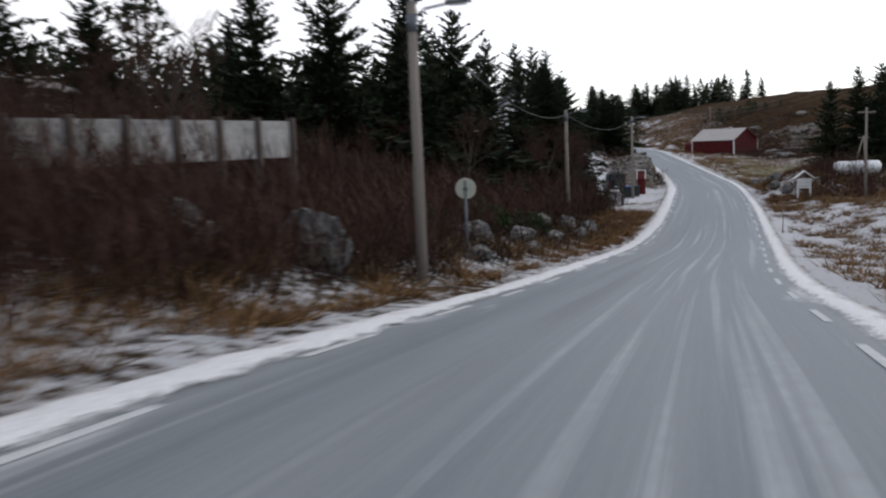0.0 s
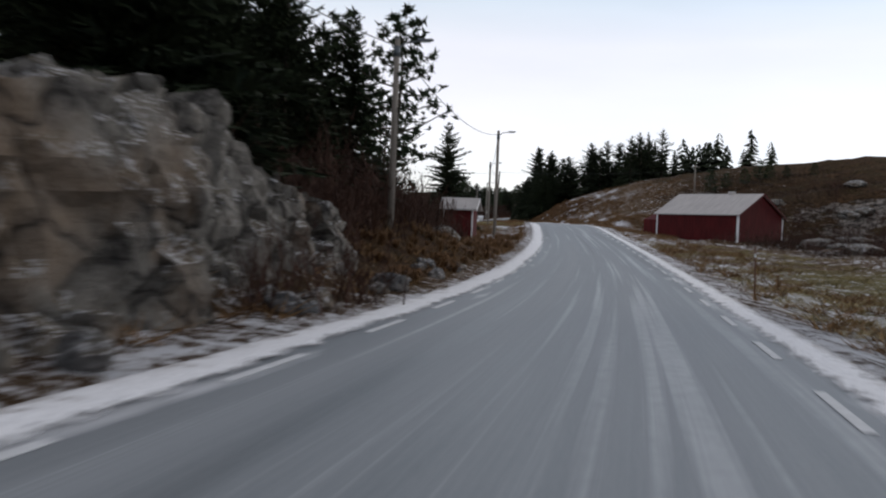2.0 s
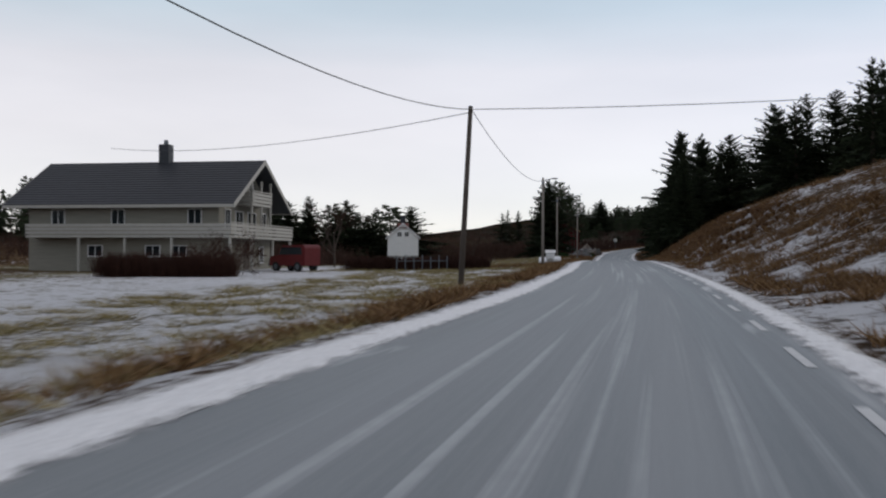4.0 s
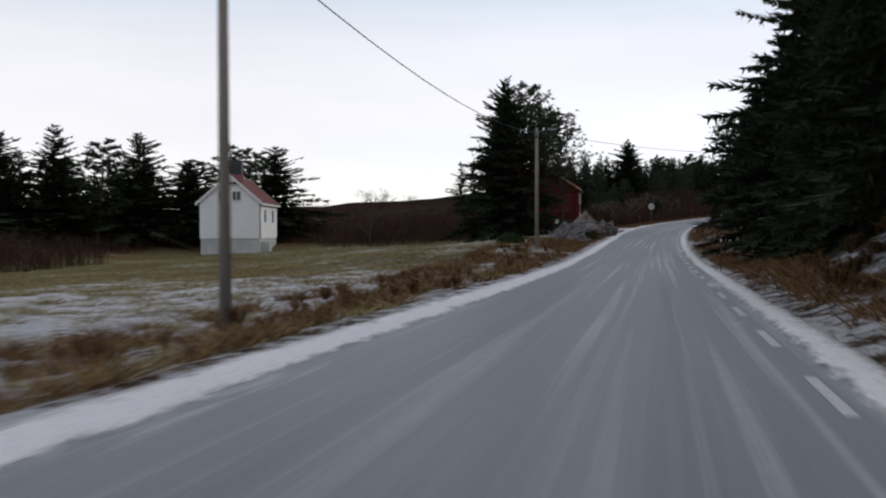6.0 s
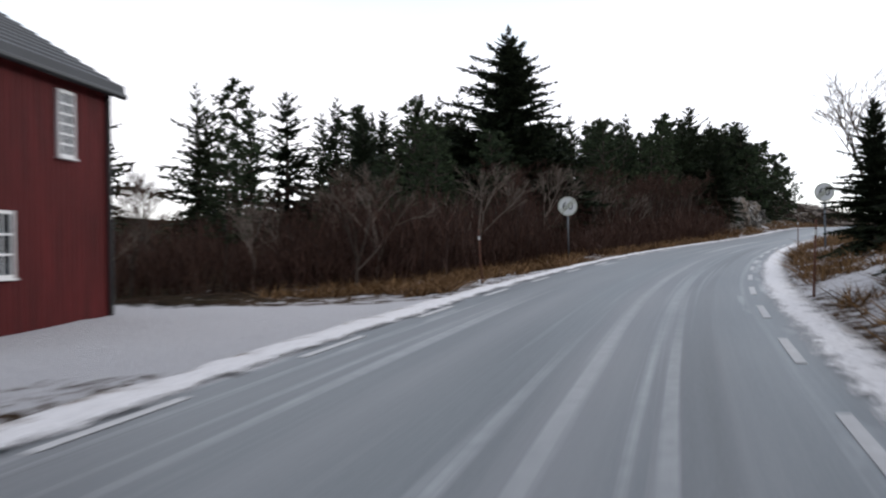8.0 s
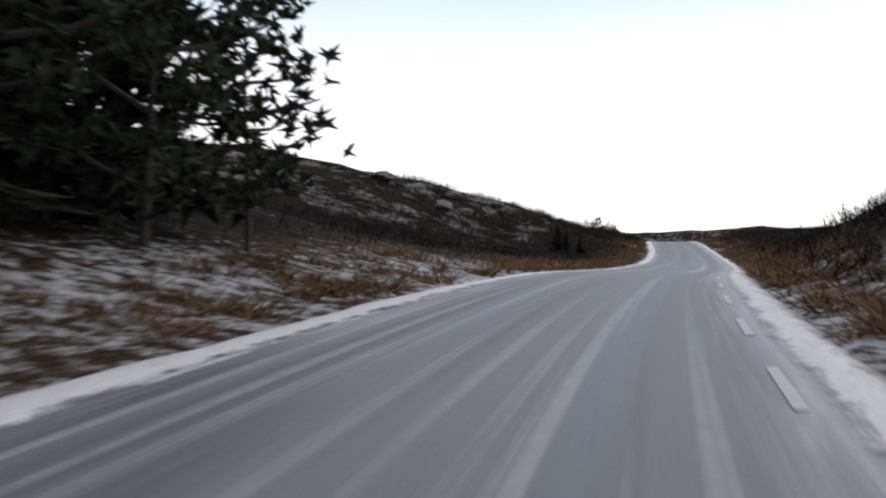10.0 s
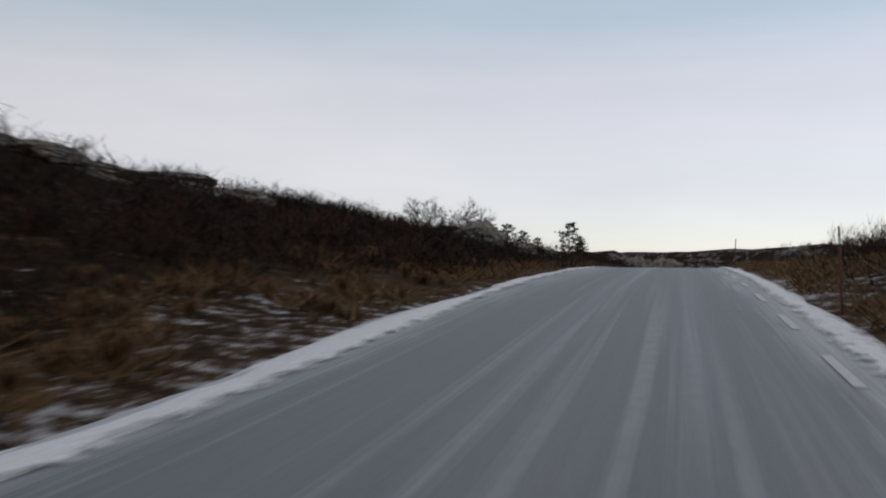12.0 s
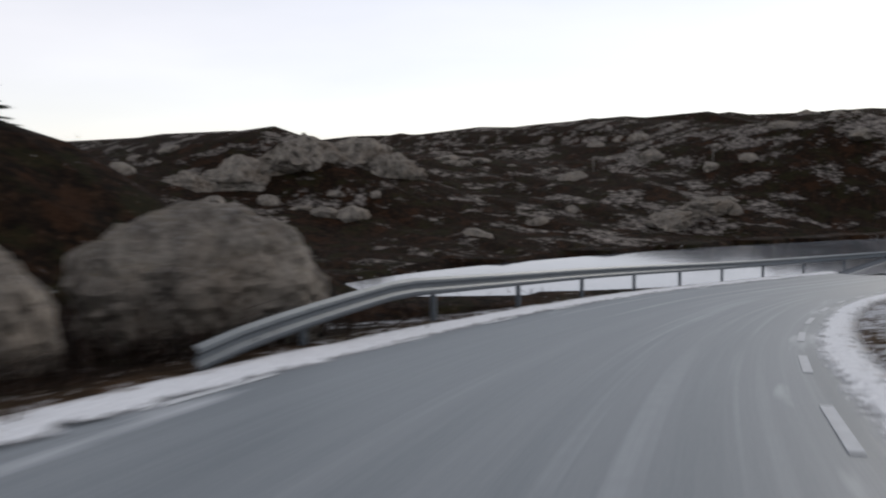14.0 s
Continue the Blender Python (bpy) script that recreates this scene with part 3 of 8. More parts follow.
section(3.5, [0, -0.1, -0.2, -0.2, 0, 1, 2, 2, 2], [0, -0.2, -0.4, -0.5, -0.5, 0, 3, 7, 9])
section(4.1, [0, -0.2, -0.35, -0.4, -0.4, -0.4, -0.3, 0, 2], [0, -0.1, -0.4, -0.8, -0.9, -0.6, 3, 8, 10])
section(4.45, [0.0, -0.2, -0.36, -0.42, -0.42, -0.42, -0.34, 0, 3], [0, 0.1, 0.4, 1.2, 2.2, 4, 7, 9, 10])
section(5.0, [0.0, -0.2, -0.38, -0.46, -0.46, -0.46, -0.42, 0, 4], [0, 0.15, 1.1, 3.3, 5.4, 8, 9.5, 10, 10])
section(5.5, [0, -0.2, -0.4, -0.5, -0.5, -0.5, -0.5, 0, 5], [0, 0.3, 1.7, 4.1, 6.2, 8, 9.5, 10, 10])
section(6.4, [0, -0.2, -0.4, -0.5, -0.6, -0.6, -0.6, 1.5, 6], [0, 0.3, 1.7, 4.2, 6.2, 8, 9.5, 10, 10])
section(6.85, [0, -0.1, -0.1, -0.3, -0.7, -1.1, -1.4, 1.5, 6], [0, 0, 0.1, 0.5, 1.2, 2.5, 4, 6, 7])
section(7.3, [0, 0.1, 0.3, 0.3, -0.4, -1.1, -1.5, 1, 5], [0, 0.1, 0.6, 1.8, 3, 4, 5, 6, 7])
section(7.8, [0, 0, 0.1, 0, -0.8, -1.4, -1.6, 0.5, 3], [0, 0.35, 1.3, 2.6, 3.6, 4.5, 5.5, 6.5, 7])
section(8.5, [0, -0.1, -0.2, -0.2, -0.1, 0.2, 0.4, 0.5, 1], [0, 0.2, 0.8, 1.8, 2.6, 3.5, 4.5, 6, 7])
section(9.2, [0, -0.1, 0, 0.3, 0.8, 1.4, 1.6, 1, 1], [0, 0.1, 0.3, 0.6, 1, 1.8, 3, 5, 6])
section(9.7, [0, 0.1, 0.8, 1.6, 2, 2.4, 2.6, 2, 1], [0, -0.1, -0.1, 0.1, 0.5, 1, 2, 5, 7])
section(10.2, [0, 0.1, 0.7, 1.6, 2.6, 3.6, 4.6, 3.5, 0], [0, 0.1, 0.6, 1.9, 3.6, 5.2, 7, 9, 9])
section(10.5, [0, 0.1, 0.6, 1.6, 3, 4.5, 6, 4, 0], [0, 0.2, 1.4, 3.6, 5.6, 7.2, 8.5, 9, 9])
section(10.9, [0, 0.05, 0.4, 1.0, 2.4, 4.6, 7.2, 6, 0], [0, 0.2, 1.6, 3.8, 6.0, 7.2, 8, 8, 8])
section(11.3, [0, 0, 0.1, 0.4, 1.5, 4.5, 8.5, 9, 0], [0, 0.2, 1.2, 1.7, 2.2, 3.5, 5, 6, 7])
section(12.0, [0, 0, 0.1, 0.5, 1.6, 6.5, 10, 9, 0], [0, 0.1, 0.8, 1.4, 1.7, 2, 2.4, 3.2, 4])
section(12.4, [0, 0.1, 0.5, 1.5, 4.2, 6.4, 8, 7, 0], [0.0, 0.1, 0.6, 1.07, 1.37, 1.67, 2.13, 3.07, 4.0])
section(12.6, [0, 0.1, 0.5, 1.6, 3.2, 4.6, 6, 6, 0], [0, 0.1, 0.5, 0.9, 1.2, 1.5, 2, 3, 4])
section(12.9, [0, 0.1, 0.5, 1.4, 2.9, 4.3, 5, 4, 0], [0.0, 0.04, 0.32, 0.72, 1.14, 1.5, 2.0, 3.0, 4.0])
section(13.1, [0, 0.1, 0.5, 1.2, 2.8, 3.6, 4.5, 4, 0], [0, 0, 0.2, 0.6, 1.1, 1.5, 2, 3, 4])
section(13.4, [0, 0.1, 0.5, 1.1, 2.2, 3.4, 3.8, 3, 0], [0.0, 0.05, 0.45, 1.0, 1.45, 1.85, 2.5, 4.0, 5.5])
section(13.7, [0, 0.1, 0.5, 1, 1.4, 1.8, 2.5, 3, 2], [0, 0.1, 0.7, 1.4, 1.8, 2.2, 3, 5, 7])
section(14.3, [0, -0.1, -0.2, -0.6, -1.4, -1.8, 0.5, 4, 6], [0, 0.1, 0.5, 1.1, 1.8, 3, 6, 11, 14])
section(14.7, [0, -0.3, -0.9, -1.7, -2.6, -2.9, -1.5, 4, 7], [0, 0.1, 0.5, 1.1, 2, 4, 7, 11, 14])
section(15.2, [0, -0.3, -0.7, -1.2, -1.5, -1.4, -0.3, 5.3, 6], [0, 0.1, 0.4, 1, 2, 4, 7, 12, 15])
section(15.4, [0, -0.3, -0.7, -1.2, -1.5, -1.2, 0.5, 9.6, 8], [0.0, 0.1, 0.4, 1.0, 2.0, 4.0, 7.0, 12.0, 15.0])
section(15.65, [0, -0.3, -0.7, -1.2, -1.5, -1.0, 1.5, 6.2, 8.5], [0.0, 0.1, 0.4, 1.0, 2.0, 4.0, 7.0, 12.0, 15.0])
section(15.9, [0, -0.3, -0.7, -1.2, -1.5, -0.6, 3.0, 5.0, 8], [0.0, 0.1, 0.4, 1.0, 2.0, 4.0, 7.0, 12.0, 15.0])
section(16.4, [0, -0.3, -0.8, -1.4, -1.5, 2, 9.4, 10.5, 11], [0.0, 0.1, 0.4, 1.0, 2.0, 4.0, 7.0, 12.0, 15.0])
section(17.0, [0, -0.3, -0.8, -1.4, -1.0, 3, 9.6, 11, 12], [0, 0.1, 0.4, 1, 2, 4, 7, 12, 15])


def side_height(u, d):
    """Height over the road at u, d; arrays."""
    out = np.zeros_like(d)
    for sgn in (-1, 1):
        tab = sorted(sections[sgn])
        us, rows = np.array([t[0] for t in tab]), np.array([t[1] for t in tab])
        pick = (d < 0) if sgn < 0 else (d >= 0)
        if not pick.any():
            continue
        uu, dd = np.clip(u[pick], us[0], us[-1]), np.abs(d[pick])
        i = np.clip(np.searchsorted(us, uu) - 1, 0, len(us) - 2)
        f = (uu - us[i]) / (us[i + 1] - us[i])
        f = f * f * (3 - 2 * f)
        j = np.clip(np.searchsorted(STEPS, dd) - 1, 0, len(STEPS) - 2)
        g = np.clip((dd - STEPS[j]) / (STEPS[j + 1] - STEPS[j]), 0, 1)
        a = rows[i, j] * (1 - g) + rows[i, j + 1] * g
        b = rows[i + 1, j] * (1 - g) + rows[i + 1, j + 1] * g
        out[pick] = a * (1 - f) + b * f
    return out


GU = np.interp(np.arange(0, S[-1], 0.8), S, U)
GD = np.array([0.0, 1.4, 2.2, 2.5, 2.8, 3.1, 3.5, 4.0, 4.6, 5.3, 6.1, 7.0, 8.0, 9.2, 10.6, 12.2, 14, 16.2, 18.8, 21.8, 25.4, 29.5, 34.5, 40, 47, 56, 68, 84, 108, 145, 210, 350, 800, 2500])
GD = np.concatenate([-GD[:0:-1], GD])
uu, dd = np.meshgrid(GU, GD, indexing="ij")
ww = np.clip((np.abs(dd) - 8) / 32, 0, 1)
ix = lambda a: np.interp(uu, U, a)  # noqa: E731
nx_, ny_ = ix(TY) * (1 - ww) + ix(FY) * ww, -ix(TX) * (1 - ww) - ix(FX) * ww
GX, GY = ix(CX) + nx_ * dd, ix(CY) + ny_ * dd
GZ = ix(CZ) + side_height(uu, dd)
rough_amp = np.interp(np.abs(dd), [2.9, 4, 8, 20, 40, 150, 400], [0.0, 0.06, 0.16, 0.45, 0.9, 2.2, 3.0])
lumps = np.array([noise.fractal(Vector((x * 0.11, y * 0.11, 3.0)), 0.9, 2.1, 5) + 0.7 * noise.noise(Vector((x * 0.55, y * 0.55, 9.0))) for x, y in zip(GX.ravel(), GY.ravel())]).reshape(GX.shape)
flat = np.zeros_like(GX)


def soft_zone(u0, u1, d0, d1, edge_u=0.06, edge_d=1.0):
    """1 inside a stretch of the plan, fading out over its edges."""
    a = np.clip((uu - u0) / edge_u + 0.5, 0, 1) * np.clip((u1 - uu) / edge_u + 0.5, 0, 1)
    return a * np.clip((dd - d0) / edge_d + 0.5, 0, 1) * np.clip((d1 - dd) / edge_d + 0.5, 0, 1)


snow_zone = 0.485 + 0.05 * np.clip((9 - np.abs(dd)) / 4, 0, 1)
green_zone = 0.0 * GX
heath_zone = 0.25 + 0.0 * GX
# wooded banks and moor are dark with heather
for u0, u1, d0, d1, h in ((-2, 1.3, -400, -7, 0.9), (0.1, 1.2, -7, -3.6, 0.6), (3.3, 4.9, 12, 40, 0.55), (2.0, 3.3, -400, -22, 0.85), (2.2, 3.3, -24, -3.6, 0.85), (-0.2, 1.0, -8, -3.4, 0.7), (8.0, 9.9, -400, -6, 0.85), (9.4, 17, -400, -7, 0.95), (10.6, 13.1, -9, -4.6, 0.85), (10.6, 13.1, -5, -2.7, 0.68), (10.6, 14.0, 2.7, 6, 0.6), (13.5, 17, -9, -2.7, 0.97), (12.9, 13.5, -9, -5.5, 0.9), (12.9, 13.5, -6, -2.7, 0.6), (9.6, 17, 7, 400, 0.95), (9.9, 17, 4, 8, 0.85), (4.2, 6.9, 6, 16, 0.3), (3.4, 6.9, 16, 400, 0.7), (0.9, 3.6, 26, 400, 0.6), (3.5, 8.0, -400, -75, 0.9)):
    heath_zone = np.maximum(heath_zone, h * soft_zone(u0, u1, d0, d1, 0.15, 3))
snow_zone = snow_zone - 0.10 * heath_zone - 0.12 * heath_zone * np.clip((np.abs(dd) - 18) / 20, 0, 1)
for u0, u1, d0, d1, g in ((1.75, 3.0, 4.5, 28, 1.0), (3.8, 5.3, -30, -4.5, 0.9), (5.3, 8.0, -45, -6.5, 0.8), (-1, 0.9, 6, 24, 0.6), (1.5, 1.75, -9, -3.6, 0.8)):
    green_zone = np.maximum(green_zone, g * soft_zone(u0, u1, d0, d1, 0.12, 2))
snow_zone = snow_zone - 0.02 * soft_zone(5.3, 8.2, -60, -14, 0.1, 6) - 0.05 * soft_zone(2.25, 3.2, -9, -3.2, 0.1, 1)
snow_zone = snow_zone - 0.03 * soft_zone(12.3, 13.1, -9, -3.0, 0.1, 0.6) - 0.045 * soft_zone(8.6, 9.8, -9, -2.9, 0.1, 0.6)
snow_zone = snow_zone - 0.05 * soft_zone(12.4, 14.2, -9, -2.5, 0.2, 1) - 0.028 * soft_zone(11.0, 12.6, -9, -2.5, 0.2, 1) - 0.04 * soft_zone(10.5, 13.6, 2.5, 9, 0.2, 1)
# drives, yards and lay-bys under snow
for u0, u1, d0, d1, s in ((-0.3, 0.25, 2.5, 30, 0.85), (1.41, 1.46, -30, -2.5, 0.9), (1.5, 1.72, -16, -2.6, 0.528), (1.72, 2.05, -16, -2.6, 0.575), (1.9, 2.34, -22, -7, 0.585), (5.42, 5.57, -40, -2.6, 0.9), (6.03, 6.13, -40, -2.6, 0.9), (8.16, 8.38, -11, -2.3, 0.66), (6.9, 7.06, 2.6, 22, 0.95), (12.85, 13.0, 2.6, 16, 0.9), (-0.6, 1.3, 2.6, 16, 0.60), (1.2, 1.4, 2.6, 8, 0.56), (3.9, 5.4, -26, -3, 0.552), (5.3, 7.2, -5, -3, 0.515), (5.3, 6.9, -24, -5, 0.545), (3.4, 5.2, 2.8, 7, 0.55), (5.2, 7.0, 2.8, 5, 0.525), (5.3, 6.4, 7, 13, 0.522), (8.2, 9.6, 2.8, 8, 0.56), (-0.5, 0.1, -8, -3, 0.53), (0.1, 0.9, -8, -3, 0.505), (0.9, 1.41, -9, -3, 0.518)):
    snow_zone = np.maximum(snow_zone, s * soft_zone(u0, u1, d0, d1, 0.05, 0.8))
    if s > 0.8:
        flat = np.maximum(flat, soft_zone(u0, u1, d0, d1, 0.06, 1.5))
stone_zone = 0.30 + 0.0 * GX
for u0, u1, d0, d1, s in ((11.2, 13.6, -400, -10, 0.505), (13.2, 14.5, -400, -34, 0.50), (14.5, 17.1, -400, -22, 0.480), (13.6, 17.1, 9, 400, 0.49), (9.6, 13.4, 18, 400, 0.44), (2.6, 4.4, 20, 80, 0.535)):
    stone_zone = np.maximum(stone_zone, s * soft_zone(u0, u1, d0, d1, 0.2, 5))
flat = np.maximum(flat, 0.85 * soft_zone(3.8, 8.1, -50, -9, 0.2, 4))
GZ = GZ + lumps * rough_amp * (1 - flat)
# low ridge with small conifers before the lake
rx = np.clip(GX, 48, 81)
ridge = 8.75 - 0.018 * (rx - 48) - np.where(GX > 81, 0.6, 0.26) * np.maximum(0, np.hypot(GX - rx, GY - 454.2 + 0.16 * (rx - 50)) - 3)
GZ = np.where((uu > 13.3) & (dd < -8), np.maximum(GZ, ridge + 0.55 * lumps), GZ)
# hollow of the lake
tarn = np.hypot((GX - 116) / 19, (GY - 449.4) / 5.4)
near_tarn = (uu > 14) & (dd < -4) & (tarn < 1.6)
GZ = np.where(near_tarn & (tarn > 1.12), np.maximum(GZ, 1.35), GZ)
GZ = np.where(near_tarn & (tarn < 1.3), np.minimum(GZ, 0.7 + 5 * np.maximum(0, tarn - 0.9)), GZ)
rows_n, cols_n = GX.shape
verts = np.stack([GX, GY, GZ], -1).reshape(-1, 3)
idx = np.arange(rows_n * cols_n).reshape(rows_n, cols_n)
quads = np.stack([idx[:-1, :-1], idx[:-1, 1:], idx[1:, 1:], idx[1:, :-1]], -1).reshape(-1, 4)
ground = mesh_ob("ground", verts.tolist(), quads.tolist(), GROUND, smooth=True)
tagged(ground, "rough winter ground of straw grass, heather and thin snow", "ground", kind="structure")
for zname, vals in (("snow", snow_zone), ("green", green_zone), ("heath", heath_zone), ("stone", stone_zone)):
    at = ground.data.attributes.new(zname, "FLOAT", "POINT")
    at.data.foreach_set("value", np.clip(vals, 0, 1).ravel().astype(np.float32))
ground_tree = BVHTree.FromPolygons([Vector(v) for v in verts.tolist()], quads.tolist())


def gz(x, y):
    """The ground's height."""
    hit = ground_tree.ray_cast(Vector((x, y, 200)), Vector((0, 0, -1)))
    return hit[0].z if hit[0] else 0.0


def ground_at(u, d, sink=0.0):
    p = on_road(u, d)
    p.z = gz(p.x, p.y) - sink
    return p


# ---- carriageway ----
def ribbon(name, d0, d1, z0, z1, material, thick=0.0, jag=0.0, seed=0, step=0.7, parent=None):
    """A strip along the road between two offsets; its edges may wander by jag."""
    us = np.interp(np.arange(0, S[-1], step), S, U)
    vs, fs, uvs = [], [], []
    n = 7 if jag else 5
    for k, u in enumerate(us):
        a = d0 + jag * (noise.fractal(Vector((k * step * 0.6, seed, 0)), 0.8, 2, 5))
        b = d1 + jag * (noise.fractal(Vector((k * step * 0.6, seed + 40, 0)), 0.8, 2, 5)) * 1.5
        if not jag:
            a, b = [e * (1 - 0.075 * min(max((u - 9.6) / 1.4, 0), 1) * min(max((13.5 - u) / 0.4, 0), 1)) for e in (a, b)]
        else:
            thin = min(max((u - 9.6) / 1.4, 0), 1) * min(max((13.4 - u) / 0.3, 0), 1)
            b = b + (a - b) * thin * (0.22 + 0.3 * noise.noise(Vector((k * step * 0.2, seed, 5))))
        for j in range(n):
            f = j / (n - 1)
            d = a + (b - a) * f
            lift = z0 + (z1 - z0) * f + thick * math.sin(math.pi * max(0.0, (f - 0.25) / 0.75) if d1 < 0 else math.pi * f) * (1 + 0.5 * noise.noise(Vector((k * 0.5, j * 1.7, seed))))
            p = on_road(u, d, lift)
            vs.append(p)
            uvs.append((d, float(np.interp(u, U, S))))
    for k in range(len(us) - 1):
        for j in range(n - 1):
            q = k * n + j
            fs.append((q, q + 1, q + n + 1, q + n) if d1 > d0 else (q, q + n, q + n + 1, q + 1))
    ob = mesh_ob(name, vs, fs, material, parent, smooth=True)
    layer = ob.data.uv_layers.new(name="along")
    for loop in ob.data.loops:
        layer.data[loop.index].uv = uvs[loop.vertex_index]
    return ob


road = ribbon("road", -2.75, 2.75, 0.0, 0.0, ASPHALT)
tagged(road, "narrow frosted asphalt road with snowy tyre streaks", "road", kind="structure")
verge = ribbon("snow_verge", -1.62, -3.1, 0.003, -0.035, VERGE, 0.05, 0.09, 3, 0.35)
tagged(verge, "strip of ploughed snow along the road's edge", "snow", kind="stuff")
reach = verge.data.attributes.new("reach", "FLOAT", "POINT")
stations = np.repeat(np.interp(np.arange(0, S[-1], 0.35), S, U), 7)
reach.data.foreach_set("value", np.interp(stations, [2.4, 4.2, 4.5, 5.2, 5.5, 6.0, 6.5, 6.8, 7.7, 8.0, 9.4, 10.6, 12.8, 13.4, 13.9, 14.2], [-0.14, 0, 0.13, 0.08, 0.0, 0.0, 0.12, 0.16, 0.12, -0.2, -0.16, 0.0, 0.0, -0.25, -0.25, -0.05]).astype(np.float32))
verge = ribbon("snow_verge", 2.27, 3.0, 0.003, -0.035, VERGE, 0.05, 0.09, 7, 0.35)
tagged(verge, "strip of ploughed snow along the road's edge", "snow", kind="stuff")

dash_mesh = None
for side in (-1, 1):
    for s in np.arange(1.31 + 3.617, S[-1] - 3, 3.617):
        u = float(np.interp(s, S, U))
        if dash_mesh is None:
            dash = part("edge_marking", box((-0.045, -0.8, 0.0), (0.045, 0.8, 0.006)), PAINT_LINE, road)
            dash_mesh = dash.data
        else:
            dash = new("edge_marking", dash_mesh)
            dash.parent = road
        off = 2.13 if side > 0 else -2.19
        p = on_road(u, off, 0.003)
        q = on_road(u + 0.02, off)
        slope = math.atan2(q.z - (p.z - 0.003), (q - p).xy.length)
        dash.matrix_basis = Matrix.Translation(p) @ Euler((slope, 0, radians(heading(u)))).to_matrix().to_4x4()

# ---- plants ----
def rng(seed):
    return random.Random(seed)


def mesh_data(name, verts, faces, material, smooth=False):
    me = bpy.data.meshes.new(name)
    me.from_pydata([tuple(v) for v in verts], [], faces)
    me.materials.append(material)
    if smooth:
        me.polygons.foreach_set("use_smooth", [True] * len(me.polygons))
    return me


def limb(vs, fs, a, b, r0, r1, n=5):
    """A tapered limb between two places, added to lists."""
    a, b = Vector(a), Vector(b)
    q = (b - a).to_track_quat("Z", "Y")
    k = len(vs)
    for c, r in ((a, r0), (b, r1)):
        for i in range(n):
            t = 2 * math.pi * i / n
            vs.append(c + q @ Vector((r * math.cos(t), r * math.sin(t), 0)))
    for i in range(n):
        j = (i + 1) % n
        fs.append((k + i, k + j, k + n + j, k + n + i))


def spray(vs, fs, root, tip, width, r, droop, count):
    """A bough of needles: a serrated fan on both sides of a drooping stem, with short twigs hanging below it."""
    d = tip - root
    along = d.normalized()
    side = d.cross(Vector((0, 0, 1))).normalized()
    pts = []
    for i in range(count + 1):
        f = i / count
        pts.append(root + d * f + Vector((0, 0, (-droop * f * f + 0.30 * droop * f ** 4) * d.length)))
    for i in range(count):
        f = (i + 0.5) / count
        p, q = pts[i], pts[i + 1]
        w = width * (1 - 0.72 * f) * r.uniform(0.7, 1.25)
        for s in (-1, 1):
            out = side * s * r.uniform(0.6, 1.0) * w + along * w * r.uniform(0.5, 1.1)
            tipv = q + out + Vector((0, 0, w * r.uniform(-0.40, 0.15)))
            k = len(vs)
            vs.extend((p, q, tipv))
            fs.append((k, k + 1, k + 2))
            k = len(vs)
            half = p.lerp(q, 0.5) + out * r.uniform(0.1, 0.3)
            thick = Vector((0, 0, 0.05 + 0.10 * w))
            vs.extend((half - thick, half + thick * 0.6, half + out * r.uniform(0.5, 0.9) + Vector((0, 0, -w * r.uniform(0.1, 0.5)))))
            fs.append((k, k + 1, k + 2))
        k = len(vs)
        a, b = sorted((r.random(), r.random()))
        drop = p.lerp(q, r.uniform(-0.3, 1.6)) + side * r.uniform(-0.5, 0.5) * w + Vector((0, 0, -(0.10 + 0.42 * w) * r.uniform(0.4, 1.3)))
        vs.extend((p.lerp(q, a - 0.1), p.lerp(q, b + 0.2), drop))
        fs.append((k, k + 1, k + 2))
    k = len(vs)
    vs.extend((pts[-2] - side * 0.05, pts[-2] + side * 0.05, pts[-1] + along * 0.12 + Vector((0, 0, 0.06))))
    fs.append((k, k + 1, k + 2))


def spruce_meshes(h, radius, seed, whorls=26, boughs=7, count=8, bare=0.06, ragged=0.25):
    r = rng(seed)
    tv, tf, cv, cf = [], [], [], []
    p = Vector((0, 0, -0.3))
    segs = 6
    for i in range(segs):
        z = -0.3 + (h * 0.99 + 0.3) * (i + 1) / segs
        q = Vector((r.uniform(-0.03, 0.03) * i * 0.3, r.uniform(-0.03, 0.03) * i * 0.3, z))
        limb(tv, tf, p, q, 0.022 * h * (1 - i / segs) + 0.008, 0.022 * h * (1 - (i + 1) / segs) + 0.006, 6)
        p = q
    sway = [r.uniform(0.8, 1.2) for _ in range(6)]
    for i in range(whorls):
        f = bare + (0.985 - bare) * (i / (whorls - 1)) ** 0.92
        z = f * h
        reach = radius * (1 - f) ** 0.72 * (0.45 + 0.55 * min(1, f / 0.12 + 0.4)) + 0.035 * radius
        n = max(4, int(boughs * (1.15 - 0.5 * f)))
        base = r.uniform(0, 6.28)
        for j in range(n):
            a = base + 6.283 * j / n + r.uniform(-0.4, 0.4)
            l = reach * r.uniform(1 - ragged * 1.6, 1 + ragged) * sway[int(a / 6.2832 * 6) % 6]
            lift = r.uniform(-0.05, 0.30) + 0.65 * f
            root = Vector((0, 0, z + r.uniform(-0.2, 0.2)))
            tip = root + Vector((math.cos(a) * l, math.sin(a) * l, l * lift))
            spray(cv, cf, root, tip, 0.34 * l + 0.10, r, 0.40 * (1 - f) + 0.08, max(3, int(count * (0.45 + l / radius * 0.55))))
    return mesh_data("trunk", tv, tf, BARK), mesh_data("crown", cv, cf, NEEDLE)


